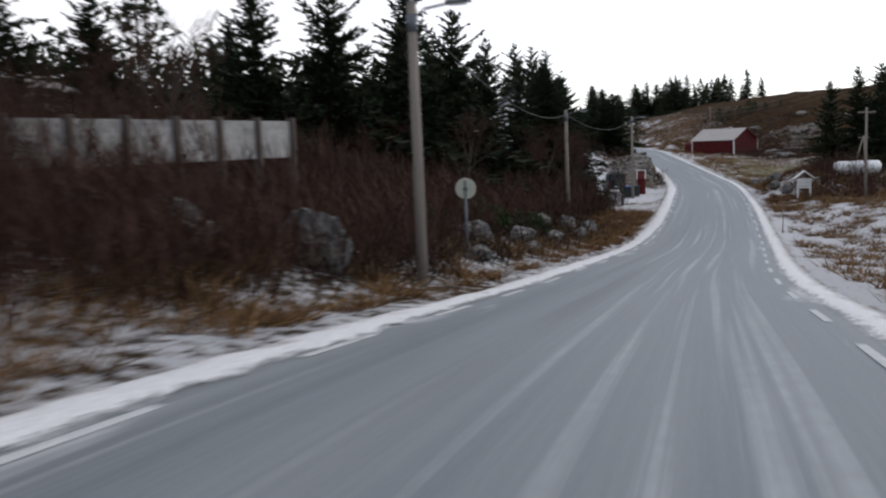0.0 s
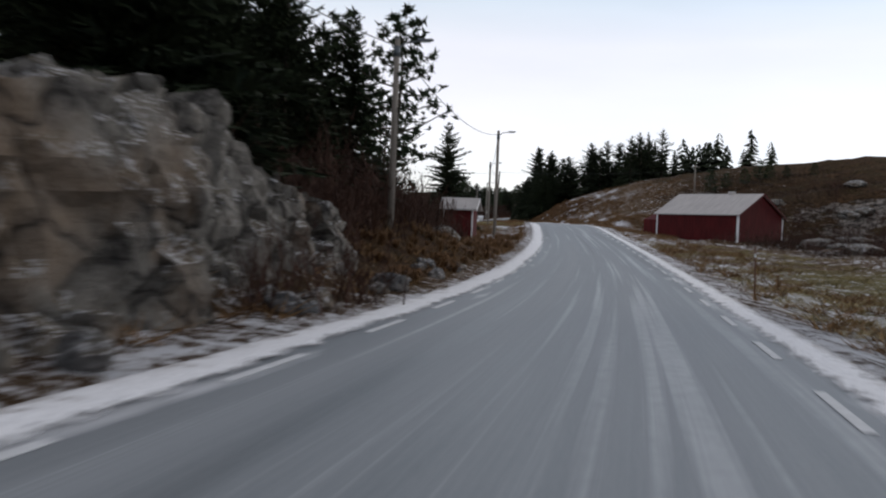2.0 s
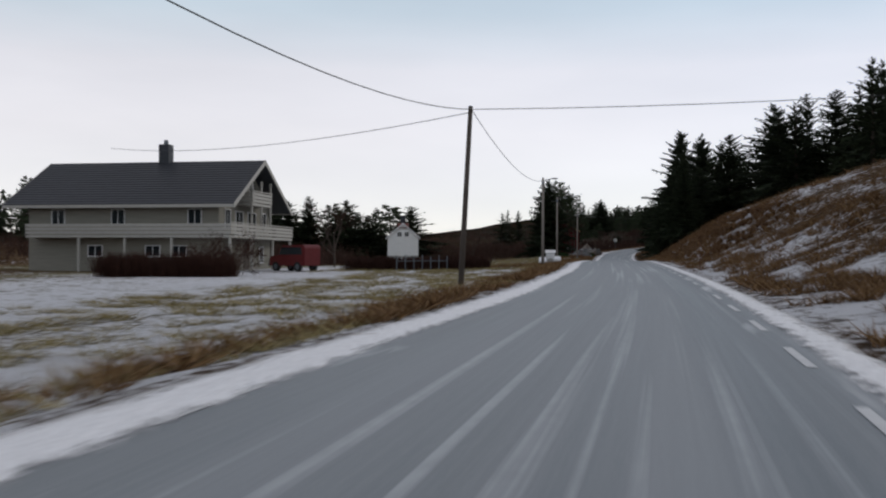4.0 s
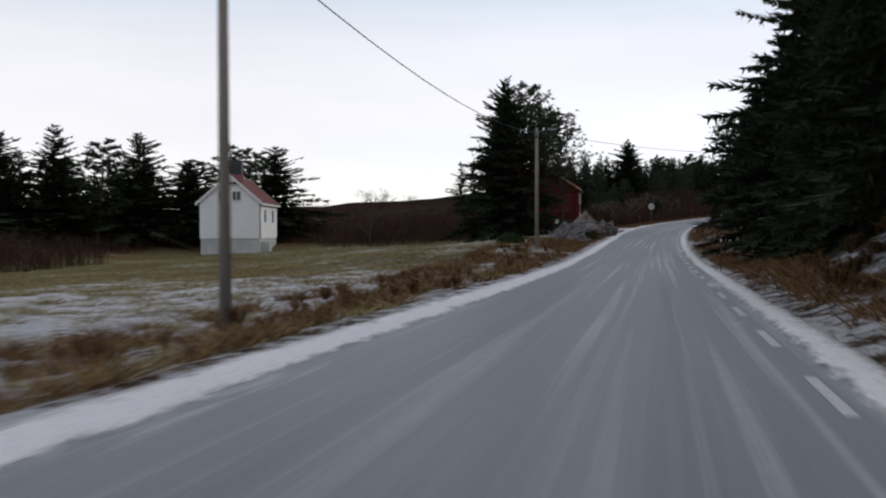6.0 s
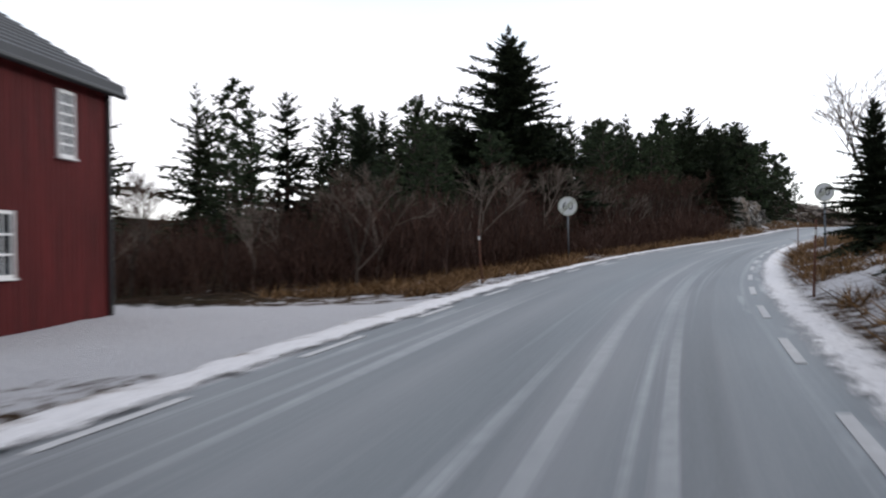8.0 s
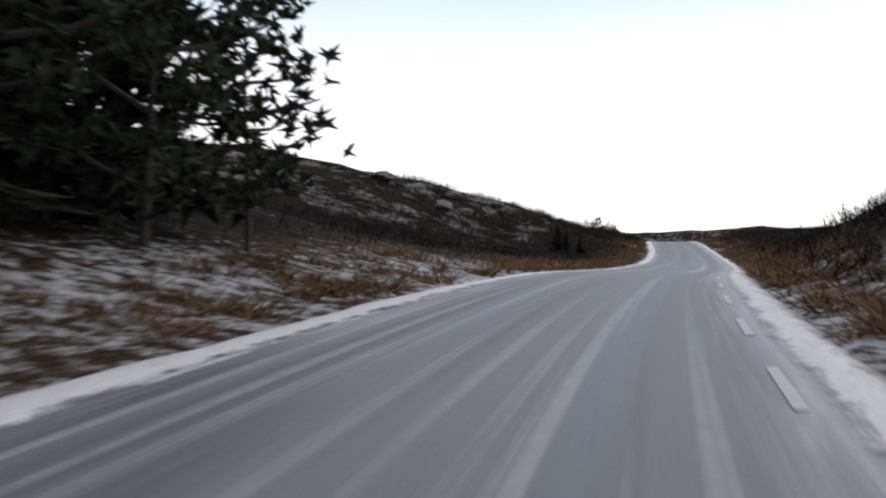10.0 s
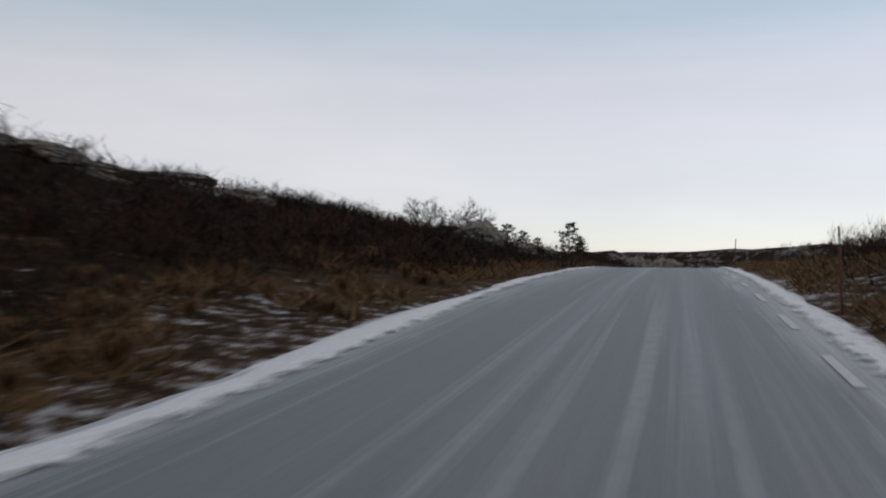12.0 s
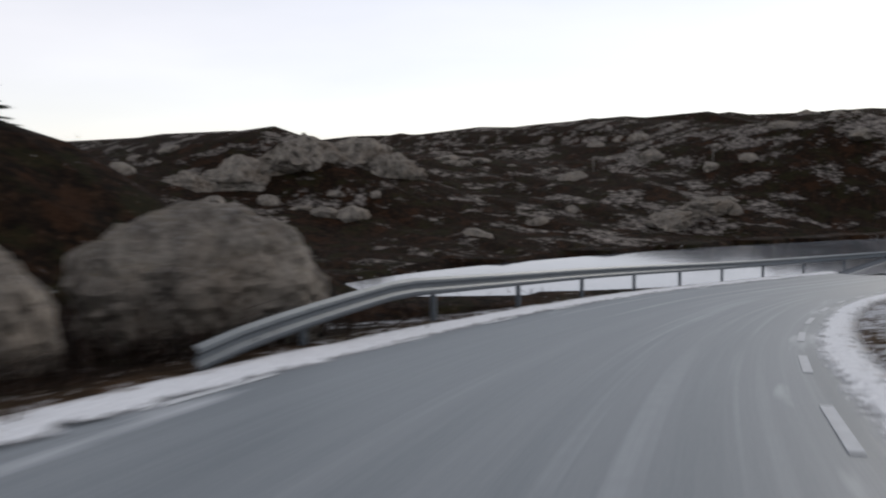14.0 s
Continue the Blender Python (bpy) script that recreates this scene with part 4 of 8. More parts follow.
def tuft(vs, fs, c, size, r, n, broad=1.0):
    """A clump of pine needles: pointed sprays round a bud."""
    for _ in range(n):
        d = Vector((r.gauss(0, 1), r.gauss(0, 1), r.gauss(0.35, 0.8))).normalized()
        s = d.cross(Vector((r.uniform(-1, 1), r.uniform(-1, 1), 0.3))).normalized() * size * broad * r.uniform(0.16, 0.30)
        q = c + d * size * r.uniform(0.6, 1.15)
        k = len(vs)
        b = c - d * size * 0.15
        vs.extend((b - s, b + s, q))
        fs.append((k, k + 1, k + 2))


def pine_meshes(h, radius, seed, crown_from=0.45, limbs=26, needles=8, tufts=11, fine=1.0, broad=1.0):
    r = rng(seed)
    tv, tf, cv, cf = [], [], [], []
    pts = [Vector((0, 0, -0.3))]
    segs = 7
    lean = Vector((r.uniform(-0.04, 0.04), r.uniform(-0.04, 0.04), 0))
    for i in range(segs):
        z = -0.3 + (h * 0.97 + 0.3) * (i + 1) / segs
        q = Vector((0, 0, z)) + lean * z + Vector((r.uniform(-0.06, 0.06), r.uniform(-0.06, 0.06), 0))
        limb(tv, tf, pts[-1], q, 0.0135 * h * (1 - 0.9 * i / segs), 0.0135 * h * (1 - 0.9 * (i + 1) / segs), 7)
        pts.append(q)
    for i in range(limbs):
        f = crown_from + (0.98 - crown_from) * i / (limbs - 1)
        k = min(int(f * segs), segs - 1)
        root = pts[k].lerp(pts[k + 1], f * segs - k)
        g = (f - crown_from) / (1 - crown_from)
        full = (1 - g) ** 0.55 * (0.62 + 0.38 * min(1, g * 3.5))
        l = radius * full * r.uniform(0.72, 1.15) + 0.12 * radius
        a = i * 2.4 + r.uniform(-0.4, 0.4)
        tip = root + Vector((math.cos(a) * l, math.sin(a) * l, l * r.uniform(0.05, 0.55)))
        mid = root.lerp(tip, 0.5) + Vector((0, 0, -0.06 * l))
        limb(tv, tf, root, mid, 0.016 * l + 0.016, 0.011 * l + 0.014, 4)
        limb(tv, tf, mid, tip, 0.011 * l + 0.014, 0.013, 4)
        for j in range(tufts):
            e = 0.35 + 0.65 * (j + r.random()) / tufts
            c = root.lerp(tip, e) + Vector((r.gauss(0, 0.14), r.gauss(0, 0.14), r.gauss(0.04, 0.11))) * l
            tuft(cv, cf, c, fine * r.uniform(0.24, 0.40) * (0.5 + 0.1 * h * 0.5), r, needles, broad)
    return mesh_data("trunk", tv, tf, BARK), mesh_data("crown", cv, cf, PINE)


def bare_meshes(h, seed, spread=0.55, depth=5, stems=1, mat=None, twig_mat=None):
    """A leafless tree or bush: limbs that fork down to fine twigs."""
    r = rng(seed)
    tv, tf, cv, cf = [], [], [], []

    def grow(p, d, l, rad, level):
        q = p + d * l
        if level < 3:
            limb(tv, tf, p, q, rad, rad * 0.68, 5 if level < 2 else 4)
        else:
            limb(cv, cf, p, q, rad, rad * 0.6, 3)
        if level >= depth:
            return
        for _ in range(r.choice((2, 3, 3)) if level else 4):
            n = (d + Vector((r.gauss(0, spread), r.gauss(0, spread), r.gauss(0.12, spread * 0.6)))).normalized()
            grow(p + d * l * r.uniform(0.55, 1.0), n, l * r.uniform(0.55, 0.82), max(rad * 0.58, 0.006), level + 1)

    for s in range(stems):
        d = Vector((r.gauss(0, 0.25 if stems > 1 else 0.04), r.gauss(0, 0.25 if stems > 1 else 0.04), 1)).normalized()
        grow(Vector((r.gauss(0, 0.1), r.gauss(0, 0.1), -0.15)) if stems > 1 else Vector((0, 0, -0.2)), d, h * 0.34, (0.018 if stems > 1 else 0.012) * h / max(1, stems ** 0.5), 0)
    return mesh_data("trunk", tv, tf, mat or BARKPALE), mesh_data("crown", cv, cf, twig_mat or TWIG)


def make_tree(name, meshes, label, category, group):
    t = empty(name, Matrix(), label, category, group)
    for part_name, me in zip(("trunk", "crown"), meshes):
        o = new(part_name, me)
        o.parent = t
    return t


protos = {
    "spruce": [make_tree("spruce_tree", spruce_meshes(10, rad, sd, wh, 8, 7, ragged=rg), "tall dark green spruce with drooping boughs", "tree", "dark spruces") for rad, sd, wh, rg in ((3.0, 1, 30, 0.3), (2.6, 2, 28, 0.25), (3.5, 3, 30, 0.36))],
    "nearspruce": [make_tree("spruce_tree", spruce_meshes(10, rad, sd, 40, 10, 14, ragged=0.34), "tall dark green spruce with ragged upswept boughs", "tree", "dark spruces") for rad, sd in ((3.1, 51), (2.7, 52))],
    "back": [make_tree("spruce_tree", spruce_meshes(9, rad, sd, 22, 7, 5, ragged=0.35), "dark spruce standing inside the wood", "tree", "spruces in the wood") for rad, sd in ((2.5, 14), (3.0, 15))],
    "thin": [make_tree("spruce_tree", spruce_meshes(8, rad, sd, 22, 6, 6, ragged=0.4), "slim ragged spruce against the pale sky", "tree", "slim spruces") for rad, sd in ((1.5, 11), (1.8, 12))],
    "pine": [make_tree("pine_tree", pine_meshes(9, rad, sd, cf_, 30, 8, 11), "pine with a bare trunk and clumped green crown", "tree", "roadside pines") for rad, sd, cf_ in ((2.3, 21, 0.20), (2.6, 22, 0.12), (2.1, 23, 0.32))],
    "nearpine": [make_tree("pine_tree", pine_meshes(9, 2.4, sd, cf_, 34, 15, 18, 0.62, 0.6), "tall pine with a bare trunk and ragged green crown", "tree", "roadside pines") for sd, cf_ in ((24, 0.30), (25, 0.48))],
    "lowpine": [make_tree("pine_tree", pine_meshes(5, rad, sd, cf_, 26, 8, 15), "low bushy pine on the ridge", "tree", "ridge pines") for rad, sd, cf_ in ((1.6, 31, 0.10), (1.8, 32, 0.18))],
    "bare": [make_tree("bare_tree", bare_meshes(5, sd, 0.42, 6, 1, BARK), "leafless grey-brown deciduous tree", "tree", "leafless trees") for sd in (31, 32)],
    "palebare": [make_tree("bare_tree", bare_meshes(5, sd, 0.40, 6, 1, BARKPALE, TWIGPALE), "leafless tree with pale grey-brown twigs", "tree", "leafless trees") for sd in (33, 36)],
    "bush": [make_tree("bare_bush", bare_meshes(2.2, sd, 0.6, 5, 5, BARKPALE, TWIG), "leafless brown bush with many thin stems", "bush", "leafless bushes") for sd in (41, 42)],
}
used = {id(p): 0 for ps in protos.values() for p in ps}


def plant(kind, x, y, height, seed=0, sink=0.1, wide=1.0):
    """Stand a tree of a kind on the ground."""
    ps = protos[kind]
    p = ps[seed % len(ps)]
    full = {"spruce": 10, "nearspruce": 10, "back": 9, "thin": 8, "pine": 9, "lowpine": 5, "nearpine": 9, "bare": 5, "palebare": 5, "bush": 2.2}[kind]
    s = height / full
    m = Matrix.Translation((x, y, gz(x, y) - sink)) @ Matrix.Rotation(seed * 2.399, 4, "Z")
    if used[id(p)] == 0:
        t = p
        t.matrix_basis = m
    else:
        t = copy_thing(p, m)
    used[id(p)] += 1
    t.scale = (s * wide, s * wide, s)
    return t


def scatter(name, proto_v, proto_f, spots, material, label, category):
    """One object of many small pieces: copies of a pattern at spots of x, y, z, turn, width, height."""
    pv, pf = np.array(proto_v, float), np.array(proto_f, int)
    sp = np.array(spots, float)
    c, s = np.cos(sp[:, 3])[:, None], np.sin(sp[:, 3])[:, None]
    X = (pv[None, :, 0] * c - pv[None, :, 1] * s) * sp[:, 4:5] + sp[:, 0:1]
    Y = (pv[None, :, 0] * s + pv[None, :, 1] * c) * sp[:, 4:5] + sp[:, 1:2]
    Z = pv[None, :, 2] * sp[:, 5:6] + sp[:, 2:3]
    V = np.stack([X, Y, Z], -1).reshape(-1, 3)
    Fc = (pf[None] + (np.arange(len(sp)) * len(pv))[:, None, None]).reshape(-1, pf.shape[1])
    me = bpy.data.meshes.new(name)
    me.vertices.add(len(V))
    me.vertices.foreach_set("co", V.ravel())
    n = Fc.shape[1]
    me.loops.add(len(Fc) * n)
    me.loops.foreach_set("vertex_index", Fc.ravel())
    me.polygons.add(len(Fc))
    me.polygons.foreach_set("loop_start", np.arange(0, len(Fc) * n, n))
    me.update(calc_edges=True)
    me.materials.append(material)
    return tagged(new(name, me), label, category, kind="stuff")


def grass_proto(seed, blades=14, spread=0.24, lean=0.5):
    r = rng(seed)
    v, f = [], []
    for _ in range(blades):
        a, b = r.uniform(0, 6.28), r.uniform(0, 6.28)
        p = Vector((math.cos(a), math.sin(a), 0)) * spread * r.random()
        w = Vector((math.cos(b), math.sin(b), 0)) * 0.019
        q = p + Vector((r.gauss(0, lean) * 0.5, r.gauss(0, lean) * 0.5, r.uniform(0.5, 1.0)))
        k = len(v)
        v += [p - w - Vector((0, 0, 0.08)), p + w - Vector((0, 0, 0.08)), q]
        f.append((k, k + 1, k + 2))
    return v, f


def twig_proto(seed, stems=16, spread=0.5, forks=5):
    r = rng(seed)
    v, f = [], []
    for _ in range(stems):
        p = Vector((r.gauss(0, spread * 0.35), r.gauss(0, spread * 0.35), -0.15))
        q = p + Vector((r.gauss(0, 0.28), r.gauss(0, 0.28), r.uniform(0.7, 1.0)))
        for a, b, w in [(p, q, 0.020)] + [(p.lerp(q, e), p.lerp(q, e) + Vector((r.gauss(0, 0.2), r.gauss(0, 0.2), r.uniform(0.1, 0.35))), 0.012) for e in [r.uniform(0.3, 0.95) for _ in range(forks)]]:
            t = r.uniform(0, 6.28)
            w = Vector((math.cos(t), math.sin(t), 0)) * w
            k = len(v)
            v += [a - w, a + w, b]
            f.append((k, k + 1, k + 2))
    return v, f


def spots_in(areas, seed, w0, w1, h0, h1, clump=0.0):
    """Random spots on the ground inside stretches (u0, u1, d0, d1, number)."""
    r = rng(seed)
    out = []
    for u0, u1, d0, d1, n in areas:
        made = tries = 0
        while made < n and tries < n * 6:
            tries += 1
            p = on_road(r.uniform(u0, u1), r.uniform(d0, d1))
            if clump and noise.noise(Vector((p.x * 0.7, p.y * 0.7, seed))) < clump - 0.5:
                continue
            s = r.uniform(0.6, 1.15)
            out.append((p.x, p.y, gz(p.x, p.y), r.uniform(0, 6.28), s * r.uniform(w0, w1), s * r.uniform(h0, h1)))
            made += 1
    return out


# dry grass along both verges and on the banks
scatter("dry_grass", *grass_proto(1, 11), spots_in([(-0.2, 0.6, -5.4, -3.3, 450), (13.22, 13.55, -8, -4.6, 420), (0.6, 1.5, -8, -3.3, 1400), (0.3, 1.9, 3.3, 9, 1500), (1.8, 4.2, 3.4, 8, 1200), (2.1, 4.2, -9, -3.4, 1600), (4.0, 7.0, 3.2, 10, 7500), (4.0, 7.0, 10, 18, 1800), (6.8, 9.6, 3.1, 8, 4200), (7.4, 8.1, -6, -3.1, 700), (8.4, 9.6, -7, -3.1, 2200), (9.6, 13.2, -6, -3.0, 2400), (1.35, 1.95, 3.4, 12, 1300), (0.2, 0.85, -6.5, -3.2, 450), (0.85, 1.42, -8, -3.2, 2600), (5.7, 7.6, -7.5, -3.1, 2300), (4.2, 5.4, -4.6, -3.0, 1100), (5.57, 5.8, -9, -3.0, 500), (11.2, 14.2, 3.0, 6, 2200), (9.6, 11.2, 3.0, 5, 900)], 5, 0.7, 1.3, 0.16, 0.40, 0.52), STRAW, "dry straw-coloured grass tufts along the roadside", "grass")
scatter("field_grass", *grass_proto(4, 12, 0.3, 0.8), spots_in([(4.0, 5.4, -14, -3.2, 2600), (5.3, 7.3, -9, -3.2, 1500), (5.3, 7.3, -18, -9, 2400), (1.9, 3.6, 4, 12, 1500), (6.2, 7.3, -30, -16, 1500)], 15, 0.7, 1.2, 0.09, 0.26, 0.5), FIELDGRASS, "short withered grass showing through field snow", "grass")
def hummock_proto(seed):
    """A rounded tussock: long blades that arch over on all sides."""
    r = rng(seed)
    v, f = [], []
    for _ in range(46):
        a, tilt = r.uniform(0, 6.28), r.uniform(0.1, 1.0)
        out = Vector((math.cos(a), math.sin(a), 0))
        w = Vector((-math.sin(a), math.cos(a), 0)) * 0.022
        p = out * 0.12 * r.random()
        mid = p + out * 0.28 * tilt + Vector((0, 0, r.uniform(0.55, 0.95)))
        end = mid + out * 0.35 * tilt + Vector((0, 0, -0.55 * tilt))
        k = len(v)
        v += [p - w, p + w, mid + w * 0.7, mid - w * 0.7, end]
        f += [(k, k + 1, k + 2), (k, k + 2, k + 3), (k + 3, k + 2, k + 4)]
    return v, f


scatter("tussock_grass", *hummock_proto(12), spots_in([(13.08, 13.5, -6.0, -3.3, 420), (11.7, 12.6, -6.5, -3.4, 160), (0.9, 1.4, -8, -3.6, 420), (5.9, 7.5, -7, -3.6, 150), (5.2, 6.6, 3.8, 9, 900), (2.45, 3.4, -6, -3.4, 200), (1.5, 2.2, 3.6, 9, 420), (7.4, 8.4, 3.5, 7, 200), (8.9, 9.6, -5.2, -3.6, 110)], 21, 0.35, 0.75, 0.16, 0.40, 0.55), TUSSOCK, "rounded tawny tussocks of long withered grass", "grass")
# heather and low scrub
scatter("rusty_scrub", *twig_proto(6, 11, 0.7, 4), spots_in([(13.2, 14.1, -11, -4.2, 330), (12.3, 13.2, -9, -5, 200), (1.66, 2.08, 5.6, 12, 190), (1.5, 1.7, 5.5, 10, 70), (3.3, 4.3, 14, 26, 200)], 9, 0.8, 1.4, 0.5, 0.95), HEDGE, "rusty brown knee-high scrub on the slope", "scrub")
scatter("dark_scrub", *twig_proto(5, 12, 0.9, 2), spots_in([(13.0, 14.05, -34, -7, 900), (13.6, 14.32, -24, -6, 1300), (0.45, 1.0, -8, -4.7, 190), (13.5, 14.1, -7, -4.0, 260), (12.3, 13.0, -16, -7, 250), (12.5, 13.02, -7.5, -4.0, 260), (13.5, 14.1, -8, -4.6, 380), (10.8, 12.4, -26, -8, 700), (11.2, 12.6, 5, 14, 350)], 31, 0.9, 1.6, 0.4, 0.9, 0.5), HEATH, "dark waist-high heather and juniper scrub", "scrub")
scatter("heather", *twig_proto(2, 8, 0.7, 2), spots_in([(-0.5, 1.2, -22, -6, 900), (9.6, 14.4, -20, -6, 1800), (12.8, 14.3, -8, -3.4, 1500), (13.2, 14.4, -20, -4, 1300), (9.9, 11.2, 4, 9, 500), (11.0, 12.8, -8, -5, 600), (10.6, 14.3, 4.5, 16, 2000), (2.1, 3.2, -16, -6, 500), (0.2, 1.1, -7.5, -4.2, 500), (3.4, 4.8, 14, 34, 1500), (14.2, 16.5, -60, -5, 900), (14.0, 16.5, 5, 40, 700), (13.0, 15.0, -60, -20, 800)], 6, 0.7, 1.3, 0.25, 0.55), HEATH, "dark brown heather and low scrub on the moor", "heather")
scatter("tall_thicket", *twig_proto(8, 15, 0.9, 6), spots_in([(-0.3, 1.15, -20, -9, 520), (2.5, 3.2, -12, -7, 170), (8.85, 9.7, -10, -6.4, 200), (7.95, 8.5, -30, -14, 160), (5.2, 7.4, -62, -50, 300), (6.8, 7.5, -62, -38, 420), (8.5, 8.80, -9, -5.6, 150), (5.6, 6.5, -40, -27, 260), (9.1, 9.6, -9, -7, 90), (1.1, 1.42, -9, -6.4, 130)], 17, 0.9, 1.5, 1.9, 2.8), TWIG, "tall leafless reddish brown thicket beside the road", "thicket")
# leafless thickets
scatter("thicket", *twig_proto(3, 13, 0.8, 4), spots_in([(-0.4, 0.5, -6.4, -4.7, 220), (-0.4, 1.15, -10, -5.6, 900), (-0.4, 1.15, -18, -9, 700), (0.9, 1.35, -12, -6, 60), (2.36, 3.1, -10, -5.4, 150), (8.46, 8.85, -9, -5.6, 120), (8.95, 9.6, -10, -7, 200), (8.85, 9.58, -6.8, -4.3, 240), (2.26, 2.36, -3.8, -3.4, 7), (8.42, 9.5, -13, -8.5, 220), (8.36, 8.9, -24, -12, 250), (9.6, 10.3, -12, -8, 160), (7.7, 8.4, -62, -44, 300), (8.1, 8.6, -45, -22, 220), (8.2, 9.6, -90, -40, 450), (2.5, 3.1, -14, -6.5, 360), (2.36, 2.62, -9, -5.6, 140), (13.05, 13.3, 8, 14, 90), (1.4, 1.7, -9, -6, 60), (4.6, 7.0, -80, -58, 600), (6.9, 7.5, -62, -48, 300), (6.5, 7.0, -46, -37, 220), (7.7, 9.0, -70, -46, 500), (1.2, 1.9, 12, 26, 200), (1.68, 2.0, 7, 12, 60), (2.4, 3.8, 22, 48, 620), (3.6, 4.5, 12, 30, 160)], 7, 0.8, 1.4, 1.0, 1.9), TWIG, "leafless brown thicket of thin stems", "thicket")

# ---- trees, stretch by stretch ----
def grove(kind_list, u0, u1, d0, d1, n, h0, h1, seed):
    r = rng(seed)
    for k in range(n):
        p = on_road(u0 + (u1 - u0) * (k + r.random()) / n, r.uniform(d0, d1))
        plant(r.choice(kind_list), p.x, p.y, r.uniform(h0, h1), r.randrange(1000), wide=r.uniform(0.85, 1.15))


# wooded slope by the first bend
grove(["pine", "spruce", "pine"], -0.6, 1.25, -34, -20, 26, 5.5, 8.5, 101)
grove(["spruce", "pine"], -0.3, 1.3, -46, -34, 16, 6, 9, 102)
grove(["nearspruce"], 1.36, 1.6, -10.5, -8, 4, 8, 9, 103)
grove(["back"], 1.05, 1.4, -16, -10, 5, 7, 9, 123)
grove(["bare"], 1.1, 1.42, -9, -7, 7, 4.5, 6.5, 104)
grove(["bare"], 0.0, 1.1, -17, -8, 12, 3.5, 5.5, 130)
grove(["bare", "bare", "bare", "palebare"], 8.85, 9.6, -8.5, -6.2, 26, 3.4, 5.2, 131)
for x, y, h, s in ((-23.8, -71.4, 9.5, 0), (-21.8, -68.6, 9, 2), (-20.2, -63.4, 9, 1), (-26.5, -74.5, 8.5, 2), (-29, -77, 8, 0), (-24.5, -66, 9, 3)):
    plant("spruce", x, y, h, s)
# wood behind the white house and above the cutting
grove(["back"], 2.2, 3.1, -30, -15, 30, 7, 11, 105)
grove(["spruce", "spruce", "pine"], 2.34, 2.8, -10, -7.5, 11, 5.2, 7.4, 106)
grove(["back", "pine"], 2.7, 3.2, -15, -9, 9, 5, 8, 116)
grove(["spruce"], 3.25, 3.75, -20, -12, 6, 5, 7.5, 107)
plant("pine", -3.4, -9.5, 6.5, 2)
plant("spruce", -2.1, 28.4, 7.1 - gz(-2.1, 28.4), 1, wide=1.2)
for x, y, h, s in ((-6.2, -19.5, 4.6, 0), (-7.0, -16.5, 6.2, 1), (-7.9, -21.5, 5.6, 2)):
    plant("spruce", x, y, h, s)
for x, y, top, s in ((19.3, -14.4, 8.9, 1), (16.9, -13.5, 7.6, 0), (22.4, -13, 9.2, 2), (25, -15, 9, 1), (21, -17, 8, 0)):
    plant("spruce", x, y, top - gz(x, y), s)
for x, y, top, s in ((-14.9, -50.5, 6.3, 0), (-16.8, -53.5, 6.6, 2), (-18.3, -58.5, 7, 1)):
    plant("spruce", x, y, top - gz(x, y), s)
# knoll behind the field
for k, (x, y) in enumerate(((27.9, 67.7), (29.4, 67.7), (31.7, 67.7), (33.3, 67.8), (34.4, 67.8), (36.5, 67.8), (39.5, 67.8))):
    plant("lowpine", x, y, (2.7, 1.9, 2.0, 2.4, 2.1, 1.5, 1.6)[k], k, wide=1.2)
# spruces over the grassy bank
for (x, y, h, s) in ((17.2, 168, 16.2, 1), (19.5, 163, 14.6, 2), (21, 156, 13.4, 3), (18.2, 150.5, 10.5, 4), (22, 147, 10.5, 5), (20.5, 141, 10.4, 6), (24, 135, 10.0, 7), (23.5, 129, 8.4, 8), (27, 122, 8.0, 9), (16.4, 160, 11.2, 10), (29, 114, 6.0, 11), (15.2, 157.5, 9.0, 12), (16.5, 153.5, 10.1, 13)):
    plant("nearspruce" if x < 20 else "spruce", x, y, h, s, wide=1.15 if y > 150 else 1.5)
for u, d, h, s in ((6.30, 6.4, 8.5, 3), (6.40, 5.6, 7.5, 4), (6.50, 6.2, 9.5, 5), (6.58, 5.4, 6.5, 6), (6.72, 6.6, 8, 1), (6.82, 7.6, 10, 2), (6.6, 7.4, 9, 0), (7.86, 7.6, 8.5, 1), (7.95, 8.2, 9.5, 2), (8.08, 8.0, 9, 0), (7.8, 8.8, 9, 2)):
    p = on_road(u, d)
    plant("nearspruce" if u < 7 or s else "pine", p.x, p.y, h, s)
grove(["back"], 5.7, 7.1, 15, 28, 24, 6.5, 9.5, 111)
# behind the fields
grove(["back", "pine"], 6.2, 7.2, -75, -56, 10, 6, 8.5, 112)
for k, x, y, h, s in (("pine", -33, 204, 10, 1), ("spruce", -36, 200, 8, 2), ("spruce", -38.9, 195.7, 10.5, 3), ("spruce", -44, 190, 11, 4), ("pine", -41, 192, 10, 5), ("spruce", -46.5, 186, 10, 0), ("spruce", -29.5, 206, 9, 5), ("pine", -48, 180, 8.5, 6), ("pine", -52, 172, 8, 7), ("pine", -34, 210, 9, 8), ("spruce", -42, 202, 8.5, 2), ("spruce", -50, 190, 8, 5)):
    plant(k, x, y, h, s, wide=1.7)
r = rng(127)
for k in range(16):
    plant("back" if k % 3 else "pine", -74 + 2.5 * k + r.uniform(-1, 1), 204 + r.uniform(0, 16), r.uniform(6.2, 8.6), k, wide=2.1)
for k in range(12):
    plant("back", -73 + 2.3 * k + r.uniform(-1, 1), 180 + 1.2 * k + r.uniform(0, 8), r.uniform(8.0, 10.0) - 0.2 * k, k, wide=1.5)
plant("bare", -16, 196, 6.5, 3)
